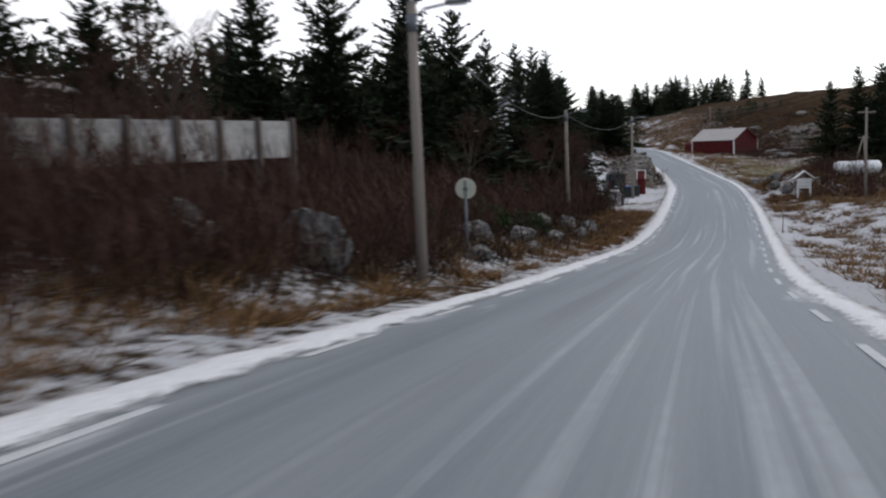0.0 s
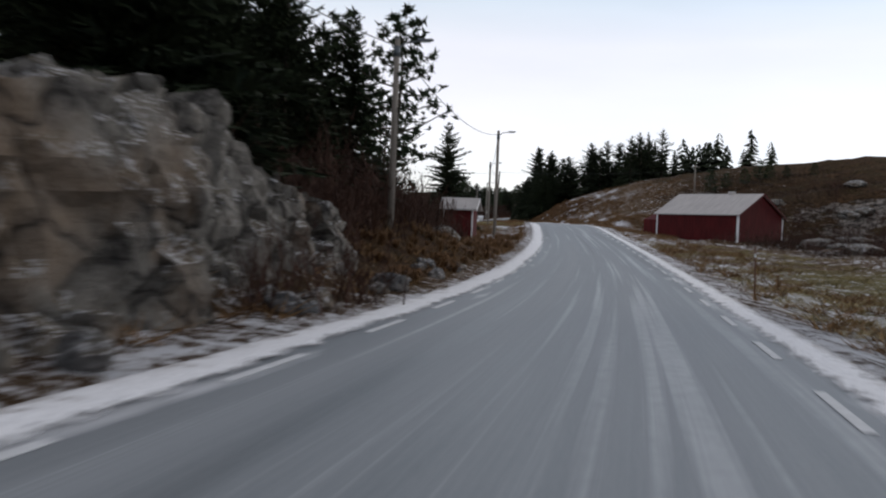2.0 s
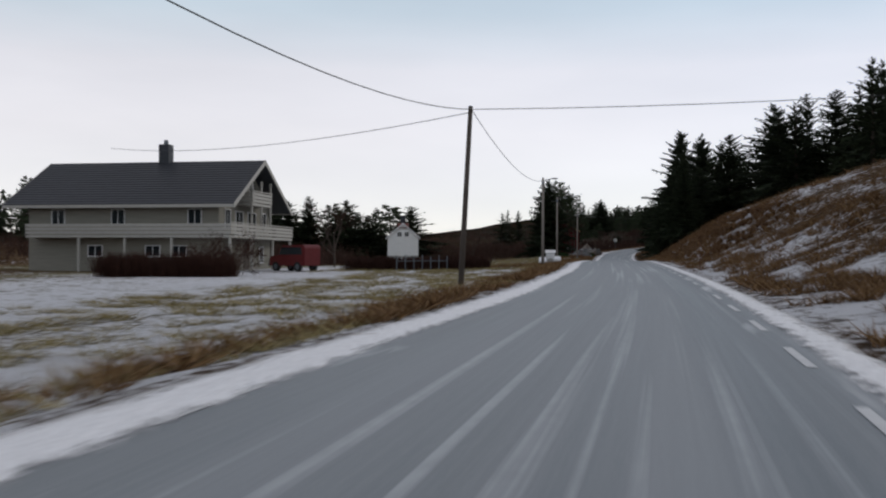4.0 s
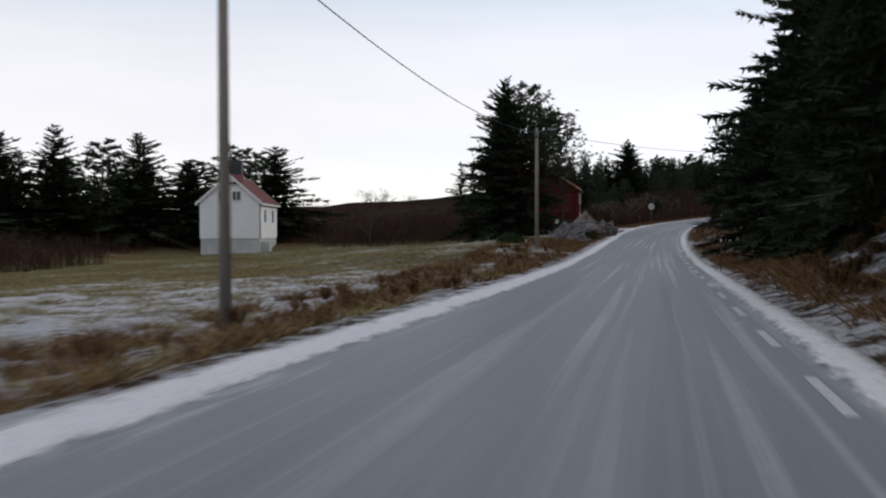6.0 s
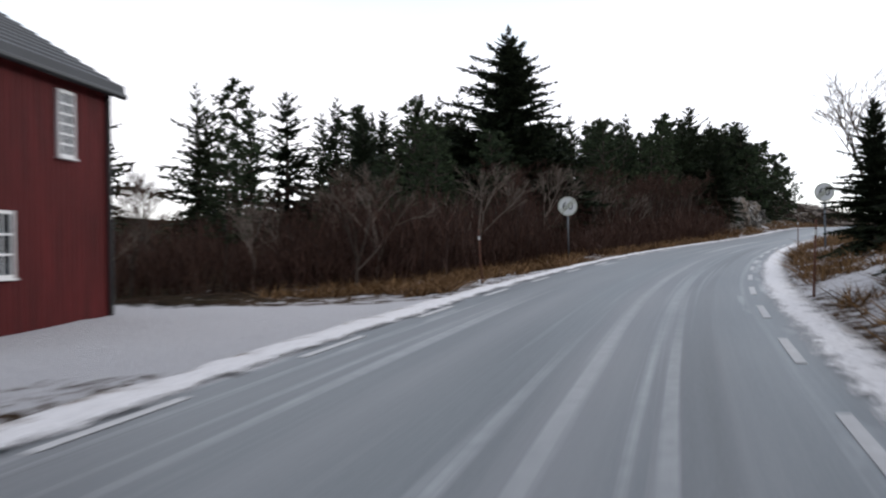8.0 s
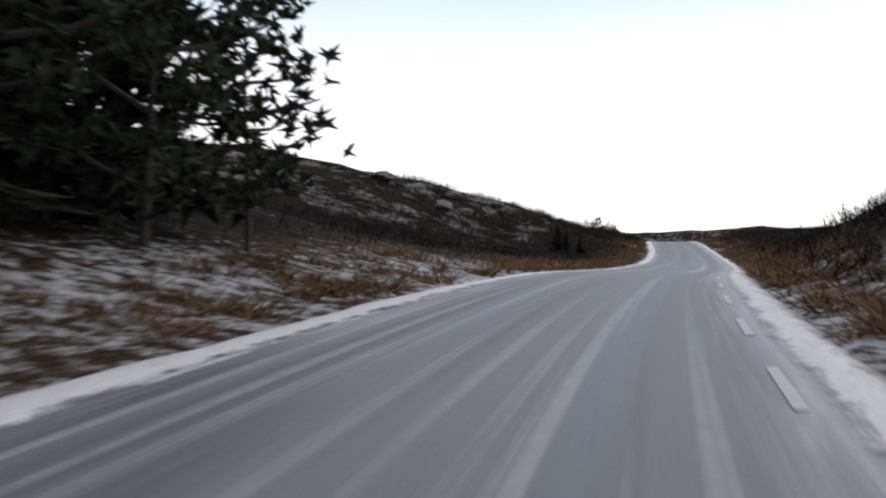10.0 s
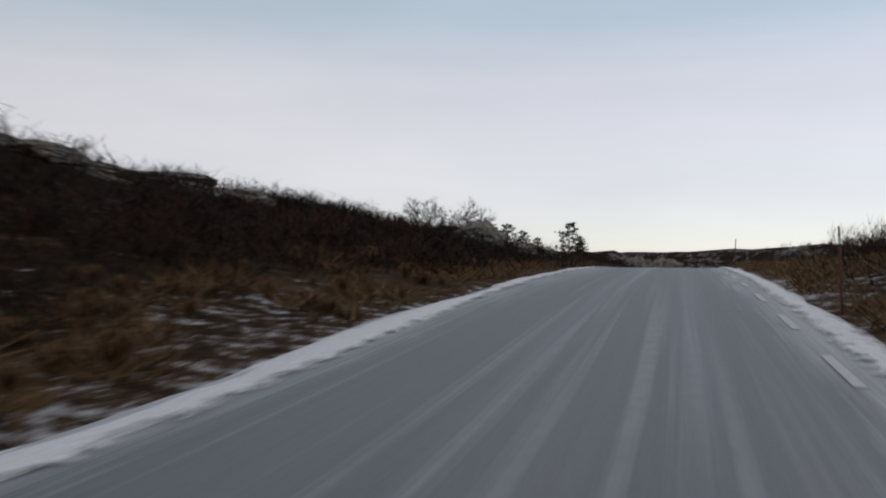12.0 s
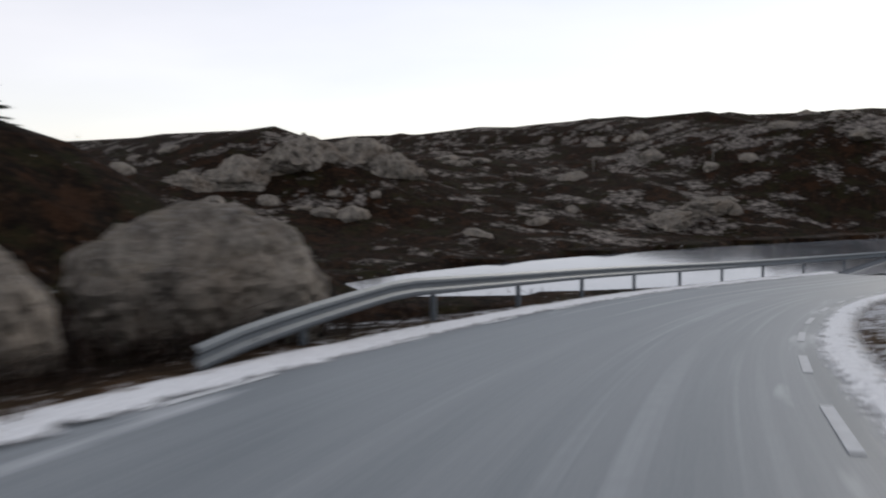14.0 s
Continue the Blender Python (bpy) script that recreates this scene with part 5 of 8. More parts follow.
# clump before the red barn
for k, x, y, h, s in (("nearspruce", -2.5, 189.4, 12.5, 0), ("nearpine", -0.6, 191, 12.5, 1), ("nearpine", 0.5, 190.6, 9.5, 9), ("nearpine", 1.6, 193.2, 10.5, 3), ("nearpine", 0.2, 193.8, 11, 4), ("nearpine", -1.2, 194.5, 11.5, 5), ("nearpine", -2.6, 193, 10.5, 7), ("bare", 1.2, 190.4, 7, 6), ("spruce", -4.0, 192.5, 9, 8), ("bare", -0.4, 188.6, 7, 9), ("nearpine", -4.0, 195.0, 11, 10)):
    plant(k, x, y, h, s)
# wood along the long left-hand verge
grove(["spruce", "pine", "pine", "pine"], 8.75, 10.35, -13, -8, 32, 5, 7, 113)
grove(["back", "back", "pine"], 8.85, 10.35, -21, -12, 44, 5.5, 7.6, 114)
grove(["bare", "palebare", "pine", "palebare"], 8.34, 8.85, -14, -5.8, 24, 2.6, 4.2, 124)
grove(["back"], 8.7, 10.2, -30, -21, 22, 6, 8, 115)
plant("nearspruce", 5.2, 239, 13.7 - gz(5.2, 239), 2, wide=1.35)
for (k, u, d, h, s) in (("nearspruce", 9.66, -5.5, 6.5, 1), ("nearspruce", 9.82, -7.4, 7.2, 2), ("lowpine", 10.02, -6.4, 6.0, 3), ("pine", 9.5, -8.0, 6.8, 5), ("spruce", 9.62, -7.6, 7, 1), ("spruce", 9.72, -8, 8, 2), ("pine", 10.0, -8.5, 7.5, 3), ("lowpine", 10.15, -9.5, 7, 4), ("lowpine", 10.3, -10, 6.5, 5), ("lowpine", 9.9, -12, 8, 6), ("lowpine", 10.25, -7.6, 7, 1), ("lowpine", 10.32, -6.6, 6.5, 4), ("spruce", 10.2, -9, 8.5, 2), ("lowpine", 10.4, -6.5, 5.5, 7), ("lowpine", 10.36, -8.5, 7, 10)):
    p = on_road(u, d)
    plant(k, p.x, p.y, h, s)
plant("palebare", 17.4, 223.7, 6.0, 3, wide=1.2)
plant("palebare", 18.3, 225.5, 6.0, 4, wide=1.2)
pb = on_road(8.36, 4.8)
plant("nearspruce", pb.x, pb.y, 2.6, 2)
pb = on_road(8.55, 4.7)
plant("nearspruce", pb.x, pb.y, 3.4, 1, wide=1.1)
grove(["pine", "back", "pine"], 9.98, 10.45, -12, -6.6, 18, 6.5, 8.5, 125)
grove(["back"], 8.9, 10.3, -19, -13, 26, 6, 7.3, 126)
plant("bare", -12.5, 106.1, 6.0, 1, wide=1.3)
plant("bare", -10.5, -46.3, 5.5, 0)
for x, y in ((-12.3, 83.6), (-10.6, 83.9)):
    plant("bush", x, y, 3.0, 1)
# right-hand slope past the side road
for k, u, d, h, s in (("nearpine", 8.14, 6.0, 9, 1), ("spruce", 8.22, 7.0, 9, 1), ("nearpine", 8.3, 7.6, 8, 0), ("spruce", 8.05, 8.2, 10, 1), ("nearpine", 8.0, 10, 9, 2), ("spruce", 7.75, 11, 10, 3), ("nearpine", 8.2, 11, 9, 4), ("spruce", 8.1, 8, 4, 5), ("spruce", 8.35, 5.0, 1.7, 6), ("bare", 9.0, 9.5, 6.5, 7), ("bare", 9.25, 9, 5.5, 8), ("spruce", 7.6, 13, 11, 9), ("nearpine", 8.5, 12, 8, 10), ("spruce", 8.25, 4.7, 1.4, 11), ("spruce", 8.45, 7.5, 3.4, 12), ("spruce", 8.6, 8.5, 4.2, 13), ("spruce", 8.7, 7.2, 3.0, 14), ("spruce", 8.3, 9.0, 4.5, 15), ("spruce", 8.9, 8.6, 4.0, 16), ("back", 8.5, 11, 6, 17), ("back", 8.75, 12, 6, 18), ("back", 9.0, 13, 6, 19), ("nearpine", 7.75, 10.0, 8, 12)):
    p = on_road(u, d)
    plant(k, p.x, p.y, h, s)
# moor: one dark pine by the road, a bush on the outcrop, small conifers on the skyline
for k, u, d, h, s in (("spruce", 11.62, -8.0, 2.0, 1), ("spruce", 11.7, -9.0, 2.2, 2), ("spruce", 11.66, -7.2, 1.6, 0)):
    p = on_road(u, d)
    plant(k, p.x, p.y, h, s)
plant("bush", 61.4, 379, 2.4, 1)
plant("bush", 60.0, 381.5, 2.0, 0)
for k, x, y, h, s in (("pine", 81.2, 449.2, 4.6, 1), ("thin", 82.6, 449.0, 3.0, 2), ("thin", 66.4, 451.9, 4.4, 3), ("thin", 61.5, 452.6, 4.6, 0), ("thin", 62.8, 452.5, 3.8, 4), ("pine", 70.3, 451.0, 3.6, 5), ("pine", 72.0, 450.9, 4.0, 6), ("pine", 74.2, 450.5, 4.0, 7), ("pine", 76.1, 450.2, 3.6, 8), ("pine", 77.6, 450.0, 2.6, 3), ("thin", 57.6, 453, 2.4, 9)):
    plant("lowpine" if k == "pine" else "spruce", x, y, h * 0.86, s, wide=1.25 if k == "pine" else 1.5)
for u, d, h in ((13.50, 5.4, 1.7), (13.53, 6.4, 1.8), (13.56, 7.4, 1.7), (13.56, 8.6, 1.6), (13.6, 9.8, 1.6), (13.63, 11.2, 1.6)):
    p = on_road(u, d)
    plant("bush", p.x, p.y, h, int(u * 100))


# distant woods: one object of many small spruces
def far_spruce():
    r = rng(77)
    v, f = [], []
    for i in range(11):
        z = 0.05 + 0.9 * i / 11
        for j in range(7):
            a = r.uniform(0, 6.28)
            l = 0.30 * (1 - z) + 0.03
            w = Vector((-math.sin(a), math.cos(a), 0)) * l * 0.35
            p = Vector((0, 0, z + 0.06))
            q = Vector((math.cos(a) * l, math.sin(a) * l, z - 0.05 * r.random()))
            k = len(v)
            v += [p, q - w, q + w]
            f.append((k, k + 1, k + 2))
    return v, f


r = rng(9)
spots = []
for u0, u1, d0, d1, n in ((-0.5, 1.4, -80, -44, 120), (2.2, 3.6, -70, -28, 130), (5.7, 8.0, 27, 42, 100), (6.1, 7.3, -95, -66, 60), (7.4, 8.9, 14, 40, 70), (-0.5, 1.0, 40, 80, 40)):
    for _ in range(n):
        p = on_road(r.uniform(u0, u1), r.uniform(d0, d1))
        h = r.uniform(5.0, 9.0)
        spots.append((p.x, p.y, gz(p.x, p.y) - 0.3, r.uniform(0, 6.28), h * 0.95, h))
scatter("distant_wood", *far_spruce(), spots, NEEDLE, "dark distant conifer wood on the slopes", "wood")

# ---- rocks ----
def facets(p, scale):
    """Relief of broken stone: tilted flat faces, each with its own step."""
    q = p * scale
    c = noise.voronoi(q)[1][0]
    tilt = noise.cell_vector(c * 3.7) - Vector((0.5, 0.5, 0.5))
    return ((q - c).dot(tilt) * 1.2 + (noise.cell(c * 5.3) - 0.5) * 0.35) / scale


def rock_bm(size, seed, rough=0.28, level=4, blocky=0.5):
    """A stone cut by many planes: flat faces, worn edges, small relief."""
    r = rng(seed * 13 + 5)
    bm = bmesh.new()
    bmesh.ops.create_icosphere(bm, subdivisions=level, radius=1.0)
    off = Vector((seed * 7.3, seed * 3.1, seed * 1.7))
    planes = [(Vector((r.gauss(0, 1), r.gauss(0, 1), r.gauss(0.1, 0.8))).normalized(), r.uniform(1 - 0.4 * blocky, 1.0)) for _ in range(int(12 + 10 * blocky))]
    for v in bm.verts:
        d = v.co.normalized()
        reach = 1.12
        for n, h in planes:
            c = d.dot(n)
            if c > 0.05:
                reach = min(reach, h / c)
        reach = reach * blocky + (1 - blocky) * min(reach, 1.0) ** 0.5
        p = d * reach
        crack = abs(noise.noise(p * 2.3 + off))
        reach *= 1 + rough * (0.22 * noise.fractal(p * 2.0 + off, 0.9, 2.1, 5) + 0.12 * noise.fractal(p * 7.0 + off, 0.9, 2.0, 3) + blocky * (0.5 * facets(p + off, 2.0) + 0.5 * facets(p + off, 4.5)) - 0.35 * max(0, 0.08 - crack) / 0.08 * blocky)
        v.co = Vector((d.x * reach * size[0], d.y * reach * size[1], d.z * reach * size[2]))
    return bm


def slab_bm(size, seed, lean=0.75):
    """A broken slab with plane faces: its top climbs towards +x and then falls off steeply."""
    r = rng(seed * 17 + 3)
    bm = bmesh.new()
    for _ in range(22):
        x, y = r.random(), r.uniform(-0.5, 0.5)
        top = 0.22 + 0.78 * x / lean if x < lean else 1 - 1.6 * (x - lean)
        z = top * r.choice((0.0, 0.55, 1.0)) * (1 - 0.5 * abs(y) ** 1.5)
        bm.verts.new(((x - 0.5) * size[0] * 2, y * size[1] * 2, z * size[2]))
    bm.verts.new(((lean - 0.5) * size[0] * 2, 0.1 * size[1], size[2]))
    hull = bmesh.ops.convex_hull(bm, input=bm.verts)
    loose = [g for g in hull["geom_interior"] if isinstance(g, bmesh.types.BMVert)]
    bmesh.ops.delete(bm, geom=loose, context="VERTS")
    bmesh.ops.triangulate(bm, faces=bm.faces)
    for _ in range(3):
        bmesh.ops.subdivide_edges(bm, edges=bm.edges, cuts=1, use_grid_fill=True)
    bm.normal_update()
    off = Vector((seed * 3.3, seed * 1.9, seed))
    moved = [(v, v.co + v.normal * (0.10 * facets(v.co + off, 1.1) + 0.10 * facets(v.co + off, 2.7) + 0.05 * noise.fractal(v.co * 2.2 + off, 0.9, 2, 4))) for v in bm.verts]
    for v, co in moved:
        v.co = co
    return bm


def rock_wall(name, us, feet, heights, lean, depth, seed, mat, label, cell=0.16):
    """A blasted rock face along the road: foot and height are given along it; its top runs back into the slope."""
    length = (on_road(us[-1], 0) - on_road(us[0], 0)).length
    nu, nv = int(length / cell), 34
    off = Vector((seed * 5.1, seed * 2.3, seed))
    vs, fs = [], []
    for i in range(nu):
        u = us[0] + (us[-1] - us[0]) * i / (nu - 1)
        foot, high = float(np.interp(u, us, feet)), float(np.interp(u, us, heights))
        for j in range(nv):
            f = j / (nv - 1)
            if f < 0.62:
                g = f / 0.62
                d, z = foot - lean * g ** 1.5, -0.5 + (high + 0.5) * g
            else:
                g = (f - 0.62) / 0.38
                d, z = foot - lean - depth * g, high + 0.25 * g - 1.0 * g * g
            p = on_road(u, d, z)
            q = Vector((p.x, p.y, p.z * 0.6)) + off
            bulge = 0.26 * facets(q, 0.42) + 0.5 * facets(q, 0.9) + 0.55 * facets(q * 1.1, 1.9) + 0.4 * facets(q, 4.2) + 0.07 * noise.fractal(p * 3 + off, 0.9, 2, 4)
            bulge *= min(1, high / 1.2) * min(1, 0.35 + f * 4)
            out = on_road(u, d + 1, z) - p
            p = p + out * bulge * (1 if f < 0.62 else max(0.15, 1 - 2 * (f - 0.62) / 0.38)) + Vector((0, 0, 0.55 * bulge if f > 0.5 else 0))
            vs.append(p)
    for i in range(nu - 1):
        for j in range(nv - 1):
            q = i * nv + j
            fs.append((q, q + nv, q + nv + 1, q + 1))
    ob = mesh_ob(name, vs, fs, mat)
    return tagged(ob, label, "rock", "roadside rocks")


def rock(x, y, z, size, turn, seed, mat, label, name="rock_outcrop", rough=0.28, blocky=0.5, level=4, group="roadside rocks"):
    ob = part(name, rock_bm(size, seed, rough, level, blocky), mat)
    ob.matrix_basis = Matrix.Translation((x, y, z)) @ Matrix.Rotation(radians(turn), 4, "Z")
    return tagged(ob, label, "rock", group)


def rock_on(u, d, size, seed, mat, label, lift=0.0, turn=None, **kw):
    p = ground_at(u, d)
    return rock(p.x, p.y, p.z + size[2] * 0.35 + lift, size, heading(u) if turn is None else turn, seed, mat, label, **kw)


# outcrop along the first bend and rock cutting past the yard
for u, d, s, sd in ((0.36, -5.4, (0.7, 0.8, 0.75), 1), (0.30, -6.6, (0.8, 1.1, 0.6), 5), (0.86, -6.0, (0.7, 1.2, 0.45), 2), (0.93, -5.2, (0.5, 0.9, 0.45), 3), (0.96, -4.5, (0.4, 0.6, 0.45), 4), (0.70, -4.9, (0.5, 0.9, 0.4), 6), (0.62, -5.5, (0.6, 0.8, 0.4), 7), (0.78, -4.6, (0.4, 0.6, 0.3), 8), (0.55, -4.6, (0.35, 0.6, 0.25), 9), (0.88, -4.4, (0.4, 0.6, 0.35), 82), (0.67, -4.3, (0.35, 0.5, 0.2), 85)):
    rock_on(u, d, s, sd, DARKROCK, "dark grey bedrock knob dusted with snow", blocky=0.9, rough=0.5)
rock_wall("rock_cutting", [2.04, 2.07, 2.12, 2.2, 2.26, 2.31, 2.335, 2.36, 2.42, 2.47, 2.54], [-4.6, -4.0, -3.55, -3.6, -3.75, -3.9, -3.95, -4.05, -4.2, -4.5, -5.0], [-0.2, 1.5, 2.2, 2.5, 2.75, 2.85, 2.7, 1.9, 1.7, 1.05, -0.3], 0.85, 3.4, 4, ROCK, "blasted grey and ochre rock face with snow on its ledges")
r = rng(72)
for k in range(20):
    u, s = r.uniform(2.12, 2.62), r.uniform(0.12, 0.36)
    rock_on(u, r.uniform(-4.2, -3.3), (s, s * 1.3, s * 0.8), 200 + k, ROCK if k % 2 else DARKROCK, "broken stone fallen from the cutting", level=3, blocky=0.95, rough=0.4, name="blasted_stone", group="blasted stones", turn=r.uniform(0, 180))
for u, d, s, sd in ((2.95, -6.0, (0.7, 1.2, 0.45), 10), (3.1, -8.5, (0.7, 1.1, 0.45), 11)):
    rock_on(u, d, s, sd, ROCK, "mossy rock knob above the road", blocky=0.9, rough=0.5)
r = rng(91)
for k in range(26):
    u, s = r.uniform(3.2, 4.5), r.uniform(0.4, 1.2)
    rock_on(u, r.uniform(14, 36), (s * 1.5, s, s * 0.5), 300 + k, ROCK, "weathered rock breaking through the brown knoll", level=3, blocky=0.9, rough=0.45, name="knoll_rock", group="knoll rocks", turn=r.uniform(0, 180), lift=-0.1)
# dark stumps of rock on the right before the field
for u, d, s, sd in ((1.68, 4.2, (0.4, 0.5, 0.45), 12), (1.73, 4.5, (0.5, 0.6, 0.5), 13), (1.79, 4.3, (0.4, 0.6, 0.4), 14), (1.64, 4.9, (0.4, 0.5, 0.4), 15), (1.86, 5.1, (0.4, 0.5, 0.3), 16), (2.04, 3.9, (0.35, 0.5, 0.5), 69), (2.08, 4.5, (0.4, 0.5, 0.55), 70), (2.12, 5.1, (0.4, 0.6, 0.45), 71), (2.05, 5.2, (0.5, 0.6, 0.4), 72)):
    rock_on(u, d, s, sd, DARKROCK, "dark upright rock beside the field", rough=0.5, blocky=0.95)
# heaps of blasted stone by the barn drive
rock_wall("blasted_bank", [7.62, 7.66, 7.7, 7.75, 7.81, 7.87, 7.92], [-3.9, -3.6, -3.45, -3.35, -3.2, -3.0, -2.95], [-0.1, 0.5, 0.9, 1.15, 1.25, 1.0, -0.2], 1.0, 2.6, 9, DARKROCK, "low bank of dark blasted stone beside the road", 0.12)
for x, y, z, s, tn, sd in ((3.15, 188.5, 1.35, (1.5, 1.3, 2.35), 12, 17), (4.7, 190.0, 1.5, (0.75, 0.9, 1.5), 25, 19), (5.35, 190.6, 1.5, (0.7, 0.8, 1.45), -10, 24), (2.3, 186.6, 1.1, (1.1, 1.3, 1.3), 30, 18), (4.0, 187.4, 1.2, (0.9, 0.8, 1.1), 200, 20), (4.9, 188.5, 1.2, (0.8, 0.8, 1.0), 150, 26), (2.7, 184.4, 1.0, (0.9, 1.1, 0.9), 60, 48)):
    ob = part("boulder", slab_bm(s, sd), BOULDER if sd != 20 and sd != 26 else DARKROCK)
    ob.matrix_basis = Matrix.Translation((x, y, z)) @ Matrix.Rotation(radians(tn), 4, "Z")
    tagged(ob, "jagged pale beige slab on a heap beside the road" if sd not in (20, 26) else "jagged dark grey slab on a heap beside the road", "rock", "roadside rocks")
r = rng(71)
for k in range(26):
    f = r.random()
    x, y, s = 3.0 + 2.6 * f + r.gauss(0, 0.35), 183.6 + 8.6 * f + r.gauss(0, 0.8), r.uniform(0.3, 0.85)
    if x > 4.9:
        x = 4.9 - 0.4 * r.random()
    rock(x + 0.5, y, gz(x + 0.5, y) + s * 0.25 + r.uniform(0, 0.35), (s, s * r.uniform(0.8, 1.4), s * r.uniform(0.6, 1.0)), r.uniform(0, 180), 160 + k, DARKROCK if k % 3 else ROCK, "broken grey blasted stone at the foot of the heap", "blasted_stone", 0.45, 0.95, 3, "blasted stones")
for x, y, z, s, tn, sd in ((3.5, 177.2, 0.75, (0.9, 1.1, 2.1), 100, 21), (4.2, 178.6, 0.7, (0.7, 0.9, 1.4), 30, 22), (4.3, 173.9, 0.6, (0.9, 1.1, 0.8), 70, 23), (4.5, 176.4, 0.7, (0.6, 0.8, 1.2), -40, 25)):
    ob = part("blocky_boulder", slab_bm(s, sd), DARKROCK)
    ob.matrix_basis = Matrix.Translation((x, y, z)) @ Matrix.Rotation(radians(tn), 4, "Z")
    tagged(ob, "grey blocky rock with snow in its cracks", "rock", "roadside rocks")
for u, d, s, sd in ((8.32, 5.6, (0.6, 0.8, 0.9), 28), (8.2, 6.2, (0.7, 0.7, 0.8), 29)):
    rock_on(u, d, s, sd, ROCK, "grey rock face among grass and heather", rough=0.35)
rock_wall("rock_outcrop", [9.6, 9.65, 9.74, 9.84, 9.95, 10.06, 10.16, 10.22], [-5.0, -4.2, -4.0, -4.1, -4.3, -4.5, -4.9, -5.4], [-0.2, 1.9, 2.7, 2.5, 2.2, 1.7, 1.0, -0.2], 0.95, 2.8, 13, ROCK, "brown rock face among grass and heather")
for u, d, s, sd in ((13.72, -6.2, (0.6, 0.8, 0.4), 50), (13.78, -5.2, (0.45, 0.7, 0.4), 51), (13.84, -5.9, (0.6, 0.7, 0.5), 54), (13.88, -4.7, (0.4, 0.6, 0.35), 52), (13.95, -4.4, (0.45, 0.5, 0.4), 56), (13.98, -5.4, (0.6, 0.8, 0.7), 53), (14.04, -4.5, (0.5, 0.6, 0.5), 57), (14.02, -6.4, (0.7, 0.8, 0.8), 58), (13.66, -4.6, (0.4, 0.6, 0.25), 59), (13.6, -6.4, (0.7, 1.0, 0.35), 60)):
    rock_on(u, d, s, sd, ROCK if sd % 2 else BOULDER, "weathered boulder at the foot of the heather slope", lift=-0.25 * s[2], rough=0.55, blocky=0.95, turn=sd * 37)
# moor outcrops
for u, d, s, sd in ((12.90, -6.8, (1.4, 2.8, 0.85), 30), (12.95, -5.4, (0.7, 1.6, 0.5), 31), (13.02, -4.8, (0.5, 1.1, 0.35), 33),  (12.75, -17, (1.4, 2.2, 0.3), 35), (11.9, -13, (0.8, 1.2, 0.3), 37), (11.95, -20, (1.0, 1.9, 0.6), 61), (12.0, -23, (1.2, 2.2, 0.7), 62), (12.08, -19, (0.8, 1.5, 0.4), 63), (12.2, -21, (0.9, 1.9, 0.5), 64), (12.25, -17, (0.7, 1.6, 0.35), 65), (11.9, -25, (1.3, 2.2, 0.6), 66), (12.45, -13, (0.6, 1.5, 0.3), 67), (12.6, -11, (0.5, 1.5, 0.3), 68),  (13.4, 6.5, (0.9, 1.6, 0.8), 38), (13.75, 6.0, (0.9, 1.5, 0.9), 39), (13.85, 7.2, (1.2, 1.8, 1.2), 46)):
    rock_on(u, d, s, sd, ROCK, "lichened grey rock lying in heather", rough=0.45, blocky=0.75)
# big rounded boulders at the bend
for x, y, z, s, tn, sd in ((88.1, 426.1, 4.72, (1.5, 1.0, 1.12), -10, 40), (85.85, 424.1, 4.75, (0.78, 0.75, 0.95), 20, 41), (81.6, 421.6, 4.9, (1.2, 0.9, 0.7), 40, 43), (80.0, 418.0, 5.4, (0.8, 1.0, 0.55), 0, 44), (83.5, 423.7, 4.95, (0.75, 0.8, 0.75), 30, 76), (84.4, 424.7, 5.1, (0.7, 0.7, 0.95), 75, 77), (82.6, 422.9, 4.95, (0.6, 0.8, 0.6), 110, 78), (85.2, 425.6, 5.1, (0.75, 0.8, 0.95), 10, 79), (84.0, 422.5, 4.85, (0.4, 0.5, 0.4), 60, 80)):
    rock(x, y, z, s, tn, sd, BOULDER, "large rounded pale granite boulder", "boulder", 0.42, 0.45, 5)
# crags on the far hill
r = rng(55)
for x, y, w, h in ((98.3, 498.1, 4.5, 2.2), (104.0, 498.2, 4.5, 2.6), (109.4, 498.3, 4, 2.6), (111.8, 495.2, 3, 2.2), (93.4, 497.7, 3, 1.6), (130.2, 478.9, 3, 1.3), (135.1, 480.3, 3, 1.4)):
    rock(x, y, gz(x, y) + 0.1, (w, w * 0.6, h), r.uniform(-25, 25), int(x), BOULDER, "broad bare rock face on the heather hill", "crag", 0.55, 0.95, 4, "hill crags")
for k in range(70):
    p = on_road(14.3 + 2.4 * r.random(), -r.uniform(32, 80))
    s = r.uniform(0.5, 1.5)
    if math.hypot((p.x - 116) / 19, (p.y - 449.4) / 5.4) < 1.5:
        continue
    rock(p.x, p.y, gz(p.x, p.y) - s * 0.1, (s * 1.5, s, s * r.uniform(0.5, 0.9)), r.uniform(0, 180), 60 + k, BOULDER, "weathered grey crag on the heather hill", "crag", 0.5, 0.9, 2, "hill crags")
for k in range(30):
    p = on_road(14.3 + 1.8 * r.random(), r.uniform(7, 40))
    s = r.uniform(0.4, 1.3)
    rock(p.x, p.y, gz(p.x, p.y), (s * 1.5, s, s * 0.6), r.uniform(0, 180), 140 + k, BOULDER, "weathered grey crag on the heather hill", "crag", 0.5, 0.9, 2, "hill crags")

